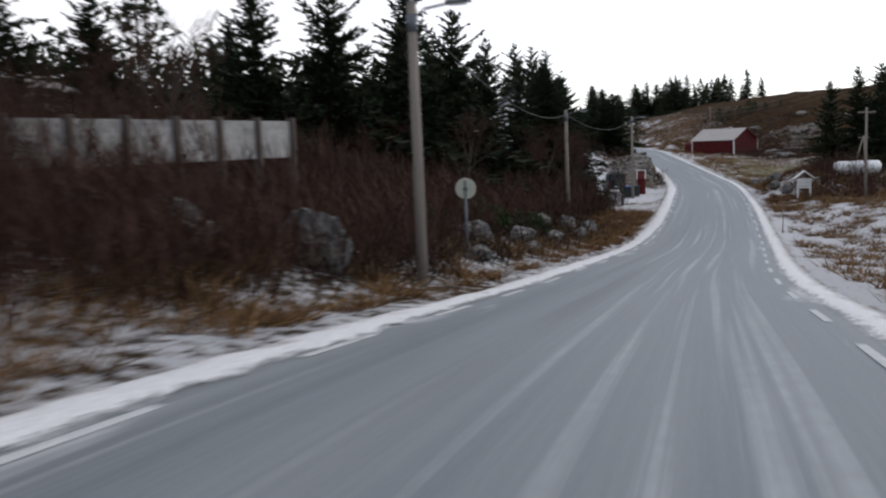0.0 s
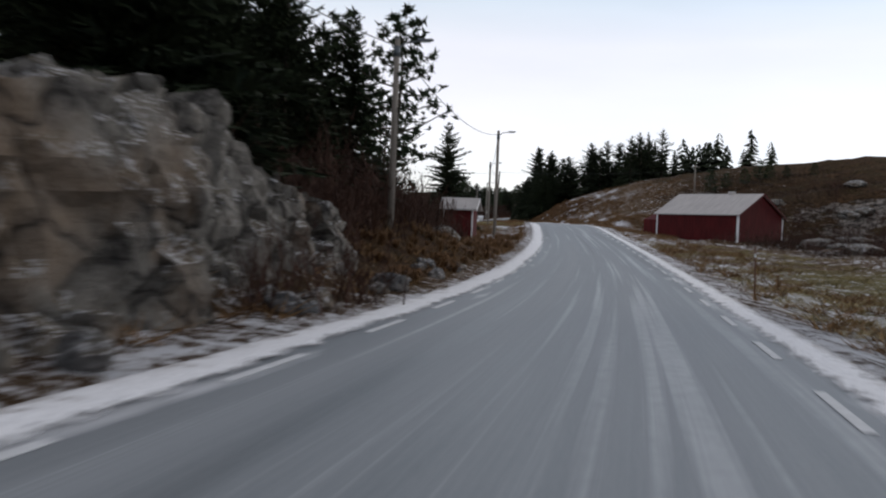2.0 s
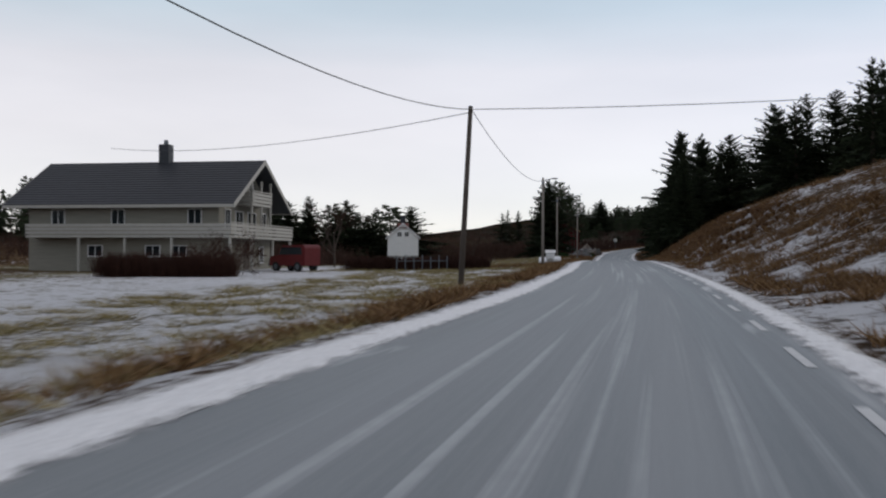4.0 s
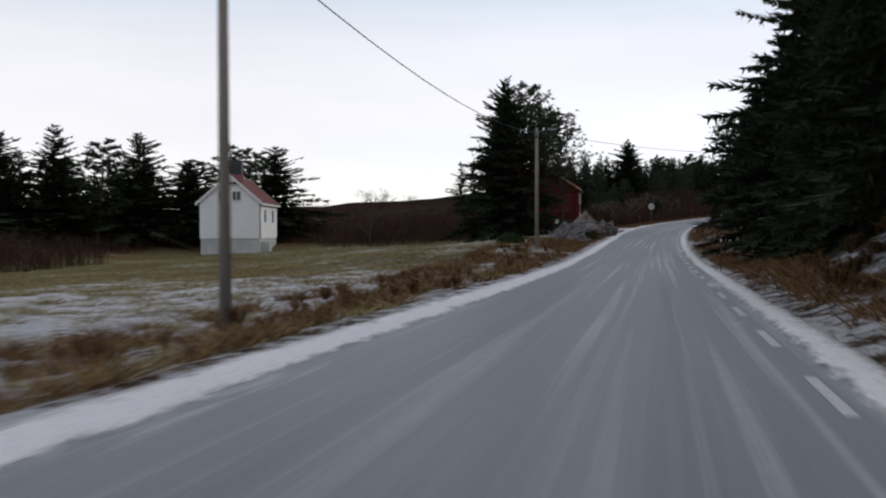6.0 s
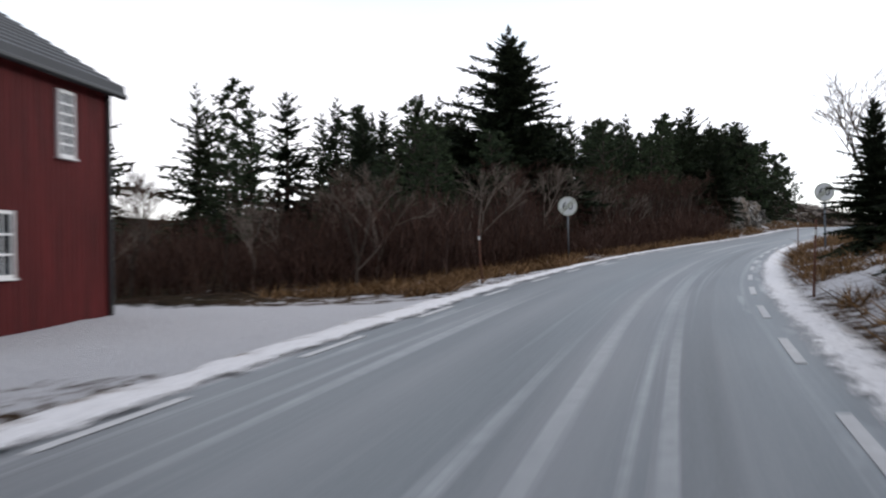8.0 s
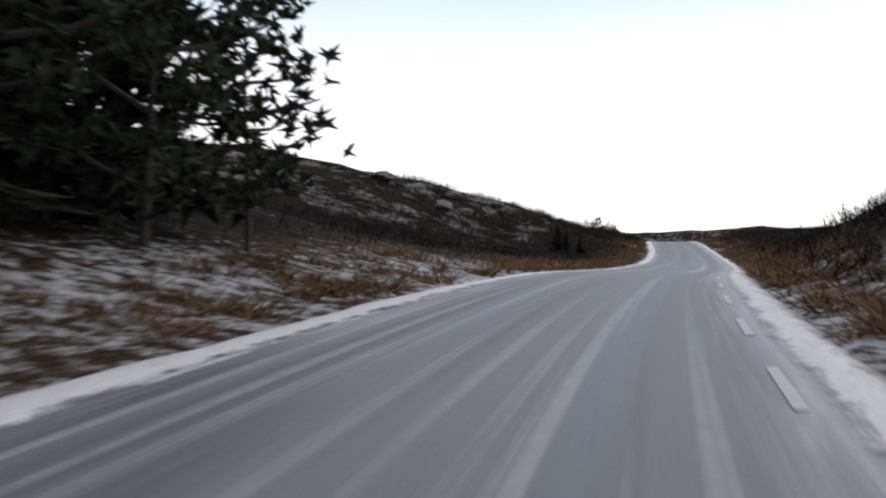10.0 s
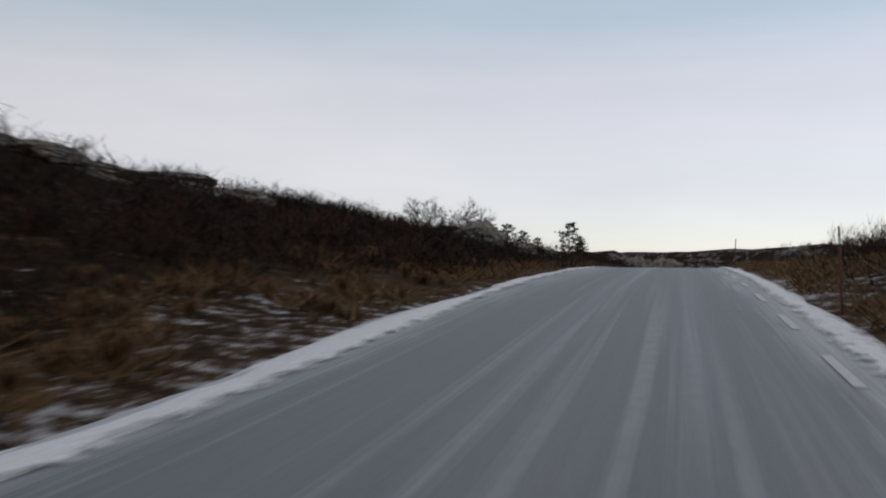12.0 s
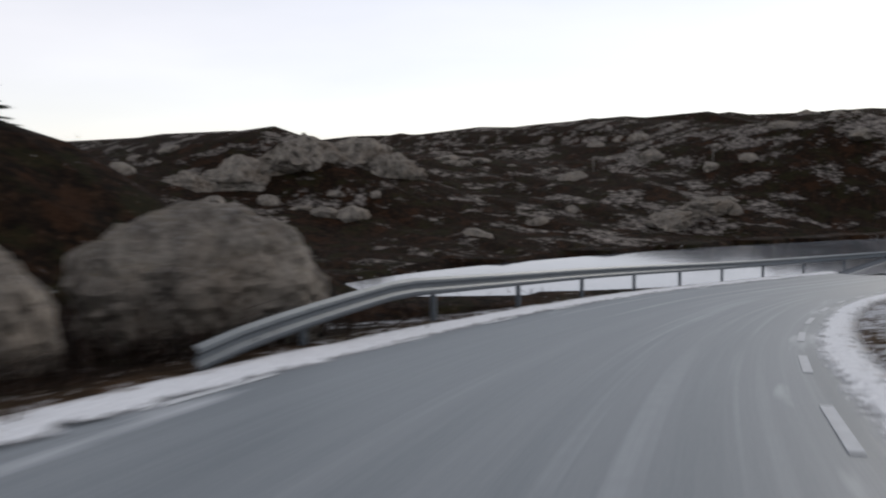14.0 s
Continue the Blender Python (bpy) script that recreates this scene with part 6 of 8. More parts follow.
# frozen lake beyond the guard rail
bm = bmesh.new()
ring = [bm.verts.new((116 + 21 * math.cos(0.1 * k), 449.4 + 6.0 * math.sin(0.1 * k), 0)) for k in range(63)]
bm.faces.new(ring)
lake_ob = part("lake_water", bm, ICE)
lake_ob.location.z = 1.2
tagged(lake_ob, "frozen lake under thin snow below the road", "lake", kind="structure")


# ---- poles, lamps, wires, stakes, signs ----
def lamp_pole(x, y, z0, z1, lamp=True, lean=0.0, mat=None, turn=None):
    g = min(gz(x, y), z0 + 0.4)
    t = empty("street_lamp" if lamp else "utility_pole", Matrix.Translation((x, y, g)) @ Matrix.Rotation(radians(lean), 4, "Y"), "weathered grey wooden street lamp pole with a curved lamp arm" if lamp else "leaning dark wooden utility pole carrying wires", "street lamp" if lamp else "pole", "street lamps" if lamp else "utility poles")
    h = z1 - g
    bm = bmesh.new()
    add_tube(bm, (0, 0, -0.5), (0, 0, h), 0.105, 0.078, 12)
    part("pole", bm, mat or POLEWOOD, t, smooth=True)
    part("cap", tube((0, 0, h), (0, 0, h + 0.03), 0.09, 0.05, 12), GALV, t)
    if lamp:
        a = Matrix.Rotation(radians(turn if turn is not None else -8), 4, "Z")
        bm = bmesh.new()
        add_tube(bm, (0, 0, h - 0.28), (0.25, 0, h - 0.12), 0.024, n=8)
        add_tube(bm, (0.25, 0, h - 0.12), (0.7, 0, h - 0.06), 0.024, n=8)
        add_tube(bm, (0, 0, h - 0.5), (0, 0, h - 0.2), 0.095, n=10)
        bmesh.ops.transform(bm, matrix=a, verts=bm.verts)
        part("arm", bm, GALV, t, smooth=True)
        bm = prism([(-0.07, -0.03), (0.07, -0.03), (0.085, 0.01), (0.05, 0.06), (-0.05, 0.06), (-0.085, 0.01)], 0.62, 1.05)
        for v in bm.verts:
            v.co.z += h - 0.06
            if v.co.x > 1:
                v.co.z = (v.co.z - (h - 0.06)) * 0.6 + h - 0.05
        bmesh.ops.transform(bm, matrix=a, verts=bm.verts)
        head = part("lamp_head", bm, GALV, t, "grey metal lamp head")
        bm = box((0.68, -0.055, h - 0.105), (0.98, 0.055, h - 0.085), 0.008)
        bmesh.ops.transform(bm, matrix=a, verts=bm.verts)
        part("lens", bm, SIGNWHITE, head, "pale plastic lens")
    return t


def wire(a, b, sag, radius=0.014, name="overhead_wire"):
    a, b = Vector(a), Vector(b)
    pts = [a.lerp(b, i / 14) + Vector((0, 0, -4 * sag * (i / 14) * (1 - i / 14))) for i in range(15)]
    q = (b - a).to_track_quat("Z", "Y")
    vs = [p + q @ Vector((radius * math.cos(1.2566 * j), radius * math.sin(1.2566 * j), 0)) for p in pts for j in range(5)]
    fs = [(i * 5 + j, i * 5 + (j + 1) % 5, i * 5 + 5 + (j + 1) % 5, i * 5 + 5 + j) for i in range(14) for j in range(5)]
    return tagged(mesh_ob(name, vs, fs, WIRE, smooth=True), "thin black overhead wire between poles", "wire", "overhead wires")


POLES = [(-22.2, -94.6, 0.8, 4.95), (-16.6, -67.3, -2.0, 3.9), (-8.7, -40.6, -2.2, 4.1), (-3.3, -10.9, 0.6, 4.8), (1.0, 18.1, -1.4, 5.5), (1.6, 44.6, -0.6, 5.6)]
for x, y, z0, z1 in POLES:
    lamp_pole(x, y, z0, z1, turn=-14)
FIELD = [(3.5, 103.9, 0.7, 6.95), (2.7, 131.6, 0.6, 7.4), (3.3, 164.7, 0.6, 7.4)]
for x, y, z0, z1 in FIELD:
    lamp_pole(x, y, z0, z1, turn=0)
lamp_pole(3.4, 70.3, 0.3, 6.5, lamp=False, lean=3.0, mat=DARKWOOD)
tops = [(x, y, z1 - 0.2) for x, y, _, z1 in POLES] + [(3.75, 70.3, 6.4)] + [(x, y, z1 - 0.2) for x, y, _, z1 in FIELD]
for a, b in zip(tops, tops[1:]):
    wire(a, b, 0.75)
wire((3.3, 164.7, 7.2), (24, 205, 9.5), 0.8)
wire((3.75, 70.3, 6.3), (-24, 94, 8.4), 0.6)
wire((3.75, 70.3, 6.4), (40, 78, 9.4), 0.6)
wire((-8.7, -40.6, 4.0), (22, 2, 8.0), 0.9, 0.016)
wire((-8.7, -40.6, 3.7), (22, 2, 7.2), 0.8)
wire((25.5, 66, 6.8), (60, 60, 5.6), 0.8)
wire((25.5, 66, 6.5), (62, 50, 5.0), 0.8)


def twin_pole(x, y, h):
    t = empty("braced_pole", Matrix.Translation((x, y, gz(x, y))), "grey wooden pole with a slanting brace", "pole", "utility poles")
    part("pole", tube((0.25, 0, -0.4), (0.0, 0, h), 0.075, 0.06), POLEWOOD, t, smooth=True)
    part("brace", tube((-1.1, 0.2, -0.4), (-0.04, 0, h * 0.97), 0.07, 0.055), POLEWOOD, t, smooth=True)
    part("crossarm", box((-0.45, -0.04, h - 0.2), (0.45, 0.04, h - 0.12), 0.01), POLEWOOD, t)


# rubble and snow-covered stones on the slope above the yard
r = rng(81)
for k in range(34):
    s = r.uniform(0.15, 0.38)
    rock_on(r.uniform(2.0, 2.32), r.uniform(-11.5, -6), (s * 1.3, s, s * 0.7), 240 + k, ROCK if k % 2 else DARKROCK, "rough garden stone half under snow", name="garden_stone", group="garden stones", level=3, blocky=0.8, turn=r.uniform(0, 180))


twin_pole(10.5, -36.5, 3.6)
for x, y, h in ((1.4, -58.0, 5.2), (25.5, 66, 3.8), (-46, 160, 4.5), (134.8, 499.2, 1.6), (146.6, 494.9, 1.8)):
    g = gz(x, y)
    t = empty("utility_pole", Matrix.Translation((x, y, g)), "plain grey wooden utility pole", "pole", "utility poles")
    part("pole", tube((0, 0, -0.4), (0, 0, h), 0.08, 0.06), POLEWOOD, t, smooth=True)
    part("crossarm", box((-0.5, -0.04, h - 0.3), (0.5, 0.04, h - 0.22), 0.01), POLEWOOD, t)

stake = None
for u, d in ((1.08, 3.1), (1.72, 3.2), (2.54, 3.5), (5.02, 3.3), (5.9, -2.85), (6.76, 2.95), (6.86, -3.7), (8.47, -3.2), (8.37, 2.95), (8.97, 2.9), (10.1, 2.9), (11.61, -3.2), (11.58, 2.9), (12.32, 2.9), (12.95, 2.9), (13.78, 2.95), (3.4, -3.3), (7.32, 3.0)):
    p = ground_at(u, d)
    m = Matrix.Translation(p) @ Euler((radians(2 * math.sin(u * 31)), radians(3 * math.cos(u * 17)), u)).to_matrix().to_4x4()
    if stake is None:
        stake = empty("snow_stake", m, "thin brown snow marker stake beside the road", "stake", "snow stakes")
        part("stick", tube((0, 0, -0.3), (0, 0, 1.15), 0.022, 0.014, 8), ORANGE, stake, smooth=True)
        part("reflector", tube((0, 0, 0.92), (0, 0, 1.0), 0.024, 0.023, 8), SIGNWHITE, stake, "pale reflective band")
    else:
        copy_thing(stake, m)


def road_sign(x, y, top, radius, turn, face, text=None, label=""):
    g = gz(x, y)
    t = empty("road_sign", Matrix.Translation((x, y, g)) @ Matrix.Rotation(radians(turn), 4, "Z"), label, "sign", "road signs")
    h = top - g
    part("post", tube((0, 0, -0.3), (0, 0, h + radius * 0.8), 0.03, n=10), GALV, t, smooth=True)
    disc = part("sign_plate", tube((0, -0.03, h), (0, -0.045, h), radius, n=32), face, t)
    part("clamp", box((-0.05, -0.03, h - 0.05), (0.05, 0.03, h + 0.03), 0.005), GALV, t)
    if text:
        bm = bmesh.new()
        for i in range(40):
            a0, a1 = 2 * math.pi * i / 40, 2 * math.pi * (i + 1) / 40
            q = [bm.verts.new((math.cos(a) * rr, -0.05, h + math.sin(a) * rr)) for a, rr in ((a0, radius * 0.88), (a1, radius * 0.88), (a1, radius * 0.99), (a0, radius * 0.99))]
            bm.faces.new(q)
        part("sign_rim", bm, SIGNGREY, disc, "faded grey rim")
        cu = bpy.data.curves.new("figures", "FONT")
        cu.body, cu.size, cu.align_x, cu.align_y, cu.extrude = text, radius * 1.15, "CENTER", "CENTER", 0.002
        tmp = new("figures_source", cu)
        me = bpy.data.meshes.new_from_object(tmp.evaluated_get(bpy.context.evaluated_depsgraph_get()))
        bpy.data.objects.remove(tmp)
        me.materials.clear()
        me.materials.append(INK)
        fig = new("figures", me)
        fig.parent = disc
        fig.matrix_basis = Matrix.Translation((0, -0.051, h)) @ Matrix.Rotation(radians(90), 4, "X")
        bm = bmesh.new()
        for k in range(3):
            o = (k - 1) * radius * 0.16
            add_box(bm, (-radius * 0.86, -0.056, -0.018 + o), (radius * 0.86, -0.054, 0.018 + o))
        bmesh.ops.transform(bm, matrix=Matrix.Translation((0, 0, h)) @ Matrix.Rotation(radians(-40), 4, "Y"), verts=bm.verts)
        part("cancel_bars", bm, SIGNGREY, disc, "thin grey diagonal bars")
    return t


road_sign(-21.4, -89.1, 1.45, 0.25, 165, SIGNGREY, None, "round traffic sign seen from its yellowish grey back")
road_sign(8.25, 230.8, 4.96, 0.37, 0, SIGNWHITE, "60", "round white end of speed limit sign reading 60")
road_sign(16.6, 226.6, 4.95, 0.30, -6, SIGNWHITE, "60", "round white end of speed limit sign reading 60")

# guard rail round the outside of the bend
rail = empty("guard_rail", Matrix(), "galvanised steel guard rail ramping up from the ground", "guard rail")
prof = [(0.0, 0.155), (-0.04, 0.11), (-0.045, 0.07), (0.0, 0.025), (0.0, -0.025), (-0.045, -0.07), (-0.04, -0.11), (0.0, -0.155)]
vs, fs = [], []
us = np.arange(14.19, 16.9, 0.02)
for k, u in enumerate(us):
    up = 0.08 + 0.46 * min(1, max(0, (u - 14.19) / 0.13)) ** 0.8
    for off, z in prof + [(o + 0.012, z_) for o, z_ in prof[::-1]]:
        vs.append(on_road(float(u), -2.98 - off * 0.9, up + z * 0.85))
m_ = 2 * len(prof)
for k in range(len(us) - 1):
    for j in range(m_):
        a = k * m_ + j
        b = k * m_ + (j + 1) % m_
        fs.append((a, b, b + m_, a + m_))
beam = mesh_ob("beam", vs, fs, GALV, rail, smooth=False)
for u in np.arange(14.25, 16.8, 0.107):
    up = 0.08 + 0.46 * min(1, max(0, (u - 14.19) / 0.13)) ** 0.8
    p = on_road(float(u), -3.1)
    o = part("post", box((-0.04, -0.03, -0.7), (0.04, 0.03, up + 0.08), 0.004), GALV, rail)
    o.matrix_basis = Matrix.Translation(p) @ Matrix.Rotation(radians(heading(u)), 4, "Z")

# ---- buildings ----
# Houses are built in their own frame: x along the front gable, y along the ridge away from it, z from the base.
def window(parent, m, w, h, mullions=1, rails=0, dark=True):
    """A window on a wall: m stands at its middle with y pointing out of the wall."""
    t = 0.05
    bm = bmesh.new()
    ring = []
    for y in (-0.03, 0.035):
        for g in (t, 0.0):
            ring.append([bm.verts.new((sx * (w / 2 + g), y, sz * (h / 2 + g))) for sx, sz in ((-1, -1), (1, -1), (1, 1), (-1, 1))])
    for i in range(4):
        j = (i + 1) % 4
        for a, b in ((0, 1), (2, 3), (0, 2), (1, 3)):
            bm.faces.new((ring[a][i], ring[a][j], ring[b][j], ring[b][i]))
    bmesh.ops.recalc_face_normals(bm, faces=bm.faces)
    win = part("window", bm, TRIM, parent, "white painted window frame")
    win.matrix_basis = m
    for k in range(mullions):
        x = -w / 2 + w * (k + 1) / (mullions + 1)
        part("mullion", box((x - 0.018, -0.02, -h / 2), (x + 0.018, 0.025, h / 2)), TRIM, win)
    for k in range(rails):
        z = -h / 2 + h * (k + 1) / (rails + 1)
        part("glazing_bar", box((-w / 2, -0.02, z - 0.015), (w / 2, 0.024, z + 0.015)), TRIM, win)
    part("pane", box((-w / 2, -0.01, -h / 2), (w / 2, 0.008, h / 2)), GLASS, win, "dark glass pane")
    part("sill", box((-w / 2 - 0.08, -0.02, -h / 2 - t - 0.03), (w / 2 + 0.08, 0.07, -h / 2 - t), 0.006), TRIM, win)
    return win


def on_front(x, z, y=0.0):
    return Matrix.Translation((x, y - 0.01, z)) @ Matrix.Rotation(math.pi, 4, "Z")


def on_side(y, z, x, right=True):
    return Matrix.Translation((x + (0.01 if right else -0.01), y, z)) @ Matrix.Rotation(radians(-90 if right else 90), 4, "Z")


def cladding(parent, w, l, z0, z1, rise, mat, pitch=0.12):
    """Lapped weatherboards on front and right side, one proud strip above another."""
    bm = bmesh.new()
    z = z0
    while z < z1 + rise - 0.05:
        half = w / 2 if z + pitch <= z1 else w / 2 * (1 - (z + pitch - z1) / rise)
        if half > 0.1:
            add_box(bm, (-half, -0.028, z), (half, -0.004, z + pitch * 0.94))
        if z + pitch <= z1:
            add_box(bm, (w / 2 + 0.004, 0.0, z), (w / 2 + 0.028, l, z + pitch * 0.94))
        z += pitch
    return part("cladding", bm, mat, parent, "lapped weatherboards")


def gable_body(parent, w, l, z0, z1, rise, mat, name="wall"):
    return part(name, prism_y([(-w / 2, z0), (w / 2, z0), (w / 2, z1), (0, z1 + rise), (-w / 2, z1)], 0.0, l), mat, parent)


def prism_y(points, y0, y1):
    """A solid from an outline in x, z, drawn out along y."""
    bm = prism(points, y0, y1)
    for v in bm.verts:
        y, x, z = v.co
        v.co = (x, y, z)
    bmesh.ops.recalc_face_normals(bm, faces=bm.faces)
    return bm


def gable_roof(parent, w, l, z1, rise, mat, over=0.3, eave=0.25, thick=0.1, trim=None, ribs=0, rib_mat=None):
    slope = rise / (w / 2)
    e = w / 2 + eave
    roof = empty_part("roof", parent)
    for sgn in (-1, 1):
        pts = [(0, z1 + rise + 0.02), (sgn * e, z1 - eave * slope + 0.02), (sgn * e, z1 - eave * slope + 0.02 + thick), (0, z1 + rise + 0.02 + thick)]
        part("roof_slope", prism_y(pts, -over, l + over), mat, roof)
        if ribs:
            n = int((e ** 2 + (rise + eave * slope) ** 2) ** 0.5 / ribs)
            for k in range(n):
                f0, f1 = k / n, (k + 1) / n
                za, zb = z1 + rise + thick + 0.02 - (rise + eave * slope) * f0, z1 + rise + thick + 0.02 - (rise + eave * slope) * f1
                part("tile_course", prism_y([(sgn * e * f0, za), (sgn * e * f1, zb), (sgn * e * f1, zb + 0.045), (sgn * e * f0, za + 0.012)], -over + 0.01, l + over - 0.01), rib_mat or mat, roof)
        if trim:
            for y in (-over - 0.03, l + over):
                pts = [(0, z1 + rise - 0.1), (sgn * (e + 0.02), z1 - eave * slope - 0.1), (sgn * (e + 0.02), z1 - eave * slope + thick + 0.05), (0, z1 + rise + thick + 0.06)]
                part("bargeboard", prism_y(pts, y, y + 0.03), trim, roof)
            part("fascia", box((min(sgn * e, sgn * (e + 0.025)), -over, z1 - eave * slope - 0.05), (max(sgn * e, sgn * (e + 0.025)), l + over, z1 - eave * slope + thick)), trim, roof)
    return roof


def empty_part(name, parent):
    o = new(name)
    o.parent = parent
    o.empty_display_size = 0.2
    return o


def house(name, x, y, z, turn, label):
    return empty(name, Matrix.Translation((x, y, z)) @ Matrix.Rotation(radians(turn), 4, "Z"), label, "house")


# white two-storey house above the yard; its front gable looks back along the road
h = house("white_house", -16.55, -32.2, -1.3, 6.5, "white weatherboard two-storey house on a plastered basement")
part("basement", box((-3.2, 0.04, -0.3), (3.2, 8.0, 1.86)), PLASTER, h, "stained yellowish plaster basement")
gable_body(h, 6.5, 8.05, 1.86, 6.25, 1.75, WHITE)
cladding(h, 6.5, 8.05, 1.88, 6.2, 1.75, WHITE)
gable_roof(h, 6.5, 8.05, 6.25, 1.75, SLATE, 0.25, 0.3, 0.1, SLATE, 0.3)
for yy in (1.7, 4.9):
    window(h, on_side(yy, 3.2, 3.28), 0.75, 1.05)
    window(h, on_side(yy, 5.3, 3.28), 0.7, 0.95, 1, 1)
window(h, on_side(6.2, 1.05, 3.2), 0.6, 0.6)
for xx in (-1.9, 0.1):
    window(h, on_front(xx, 3.1, -0.03), 0.9, 1.1)
window(h, on_front(-0.7, 5.4, -0.03), 0.8, 0.9)
window(h, on_front(-1.0, 1.1, 0.04), 0.8, 0.5)
part("chimney", box((-0.3, 3.4, 7.4), (0.3, 4.0, 8.9), 0.02), SLATE, h, "dark chimney stack")
pump = part("heat_pump", box((1.9, -0.3, 1.35), (2.5, 0.03, 1.8), 0.03), TRIM, h, "white heat pump box")
part("fan_grille", tube((2.12, -0.305, 1.57), (2.12, -0.32, 1.57), 0.17, n=20), BLACK, pump)
part("downpipe", tube((2.3, -0.07, 1.9), (2.3, -0.07, 4.2), 0.035, n=8), TRIM, h)
part("porch_roof", box((-3.6, -1.9, 1.75), (0.6, -0.04, 1.87), 0.01), SLATE, h)
for xx in (-3.4, -2.2, -1.0, 0.2):
    part("porch_post", box((xx - 0.06, -1.75, -0.3), (xx + 0.06, -1.63, 1.75), 0.008), TRIM, h)
part("porch_beam", box((-3.5, -1.78, 1.6), (0.4, -1.6, 1.75)), TRIM, h)

# deck beside the house
dk = empty("wooden_deck", Matrix.Translation((-12.6, -28.0, -0.45)) @ Matrix.Rotation(radians(6), 4, "Z"), "raised wooden deck with a white board railing", "deck")
z0 = 0.95
part("floor", box((-1.2, -1.2, z0 - 0.1), (1.0, 1.6, z0), 0.01), DARKWOOD, dk)
for xx, yy in ((-1.0, -1.0), (0.85, -1.0), (0.85, 1.4)):
    part("post", box((xx - 0.06, yy - 0.06, -0.5), (xx + 0.06, yy + 0.06, z0), 0.008), DARKWOOD, dk)
for k in range(4):
    part("rail_board", box((0.96, -1.2, z0 + 0.06 + k * 0.2), (1.0, 1.6, z0 + 0.22 + k * 0.2), 0.006), TRIM, dk)
part("top_rail", box((-1.2, -1.22, z0 + 0.72), (1.0, -1.16, z0 + 0.8)), TRIM, dk)

# olive shed on the slope
sx, sy = -13.55, -19.8
sh = empty("garden_shed", Matrix.Translation((sx, sy, min(gz(sx - 1.3, sy), gz(sx + 1.3, sy), 1.9))) @ Matrix.Rotation(radians(0), 4, "Z"), "olive tan flat-roofed shed with a white door", "shed")
part("wall", box((-1.35, 0, -0.6), (1.35, 3.6, 1.85), 0.01), TAN, sh)
part("roof", box((-1.5, -0.15, 1.85), (1.5, 3.75, 1.95), 0.01), SHEET, sh)
part("fascia", box((-1.51, -0.18, 1.80), (1.51, -0.15, 1.97)), TRIM, sh)
part("fascia", box((1.5, -0.15, 1.80), (1.53, 3.75, 1.97)), TRIM, sh)
for xx in (-1.36, 1.3):
    part("corner_board", box((xx, -0.02, -0.4), (xx + 0.08, 0.0, 1.8)), TRIM, sh)
d_ = part("door", box((-0.5, -0.05, 0.02), (0.16, -0.005, 1.42), 0.01), TRIM, sh, "plain white door")
part("door_handle", tube((0.08, -0.07, 0.7), (0.08, -0.07, 0.8), 0.015, n=8), GALV, d_)

# small red hut by the lamp pole
p = (-1.1, 15.6)
hut = empty("red_hut", Matrix.Translation((p[0], p[1], -0.75)) @ Matrix.Rotation(radians(-12), 4, "Z"), "small red board hut with a grey pitched roof", "hut")
part("wall", prism([(-0.7, -0.4), (0.7, -0.4), (0.7, 1.45), (0, 1.95), (-0.7, 1.45)], -0.85, 0.85), RED, hut)
for sgn in (-1, 1):
    part("roof_slope", prism([(0, 1.98), (sgn * 0.95, 1.32), (sgn * 0.95, 1.4), (0, 2.06)], -1.1, 1.1), SHEET, hut)
for xx in (-0.87, 0.79):
    part("corner_board", box((xx, -0.73, -0.3), (xx + 0.08, -0.7, 1.45)), TRIM, hut)
part("bargeboard", prism([(0, 1.92), (-0.97, 1.26), (-0.97, 1.4), (0, 2.06)], 1.1, 1.13), TRIM, hut)

# red outbuilding on the field
ox, oy = 21.3, 36.2
b = house("red_outbuilding", 24.0, 38.3, min(gz(15.7, 41.4), gz(21.3, 36.2), gz(26.4, 40.4)) - 0.05, 0, "dark red board outbuilding with a weathered pale roof and white corners")
b.matrix_basis = Matrix.Translation((ox, oy, -0.95)) @ Matrix.Rotation(radians(40), 4, "Z") @ Matrix.Translation((3.3, 0, 0))
gable_body(b, 6.6, 8.0, -0.5, 2.55, 1.75, RED)
gable_roof(b, 6.6, 8.0, 2.55, 1.75, SHEET, 0.2, 0.2, 0.08, None)
part("bargeboard", prism_y([(0, 4.2), (3.5, 2.35), (3.5, 2.5), (0, 4.4)], -0.23, -0.2), RED, b)
part("bargeboard", prism_y([(0, 4.2), (-3.5, 2.35), (-3.5, 2.5), (0, 4.4)], -0.23, -0.2), RED, b)
for xx in (-3.33, 3.2):
    part("corner_board", box((xx, -0.03, -0.3), (xx + 0.13, -0.004, 2.5)), TRIM, b)
part("corner_board", box((-3.335, -0.03, -0.3), (-3.304, 0.12, 2.5)), TRIM, b)
part("corner_board", box((-3.335, 7.88, -0.3), (-3.304, 8.01, 2.5)), TRIM, b)
part("roof_vent", box((-0.2, 2.6, 4.3), (0.2, 3.1, 4.6), 0.02), SHEET, b)
bm = bmesh.new()
for k in range(44):
    add_box(bm, (-3.3 + k * 0.15, -0.02, -0.4), (-3.3 + k * 0.15 + 0.125, -0.004, 2.5 + 1.7 * (1 - abs(-3.3 + k * 0.15 + 0.06) / 3.3)))
for k in range(53):
    add_box(bm, (-3.32, k * 0.15 + 0.02, -0.4), (-3.304, k * 0.15 + 0.14, 2.45))
part("board_cladding", bm, RED, b)
lean = part("lean_to", prism_y([(-3.3, -0.5), (-3.3, 2.0), (-1.0, 2.9), (-1.0, -0.5)], 8.01, 9.4), RED, b)

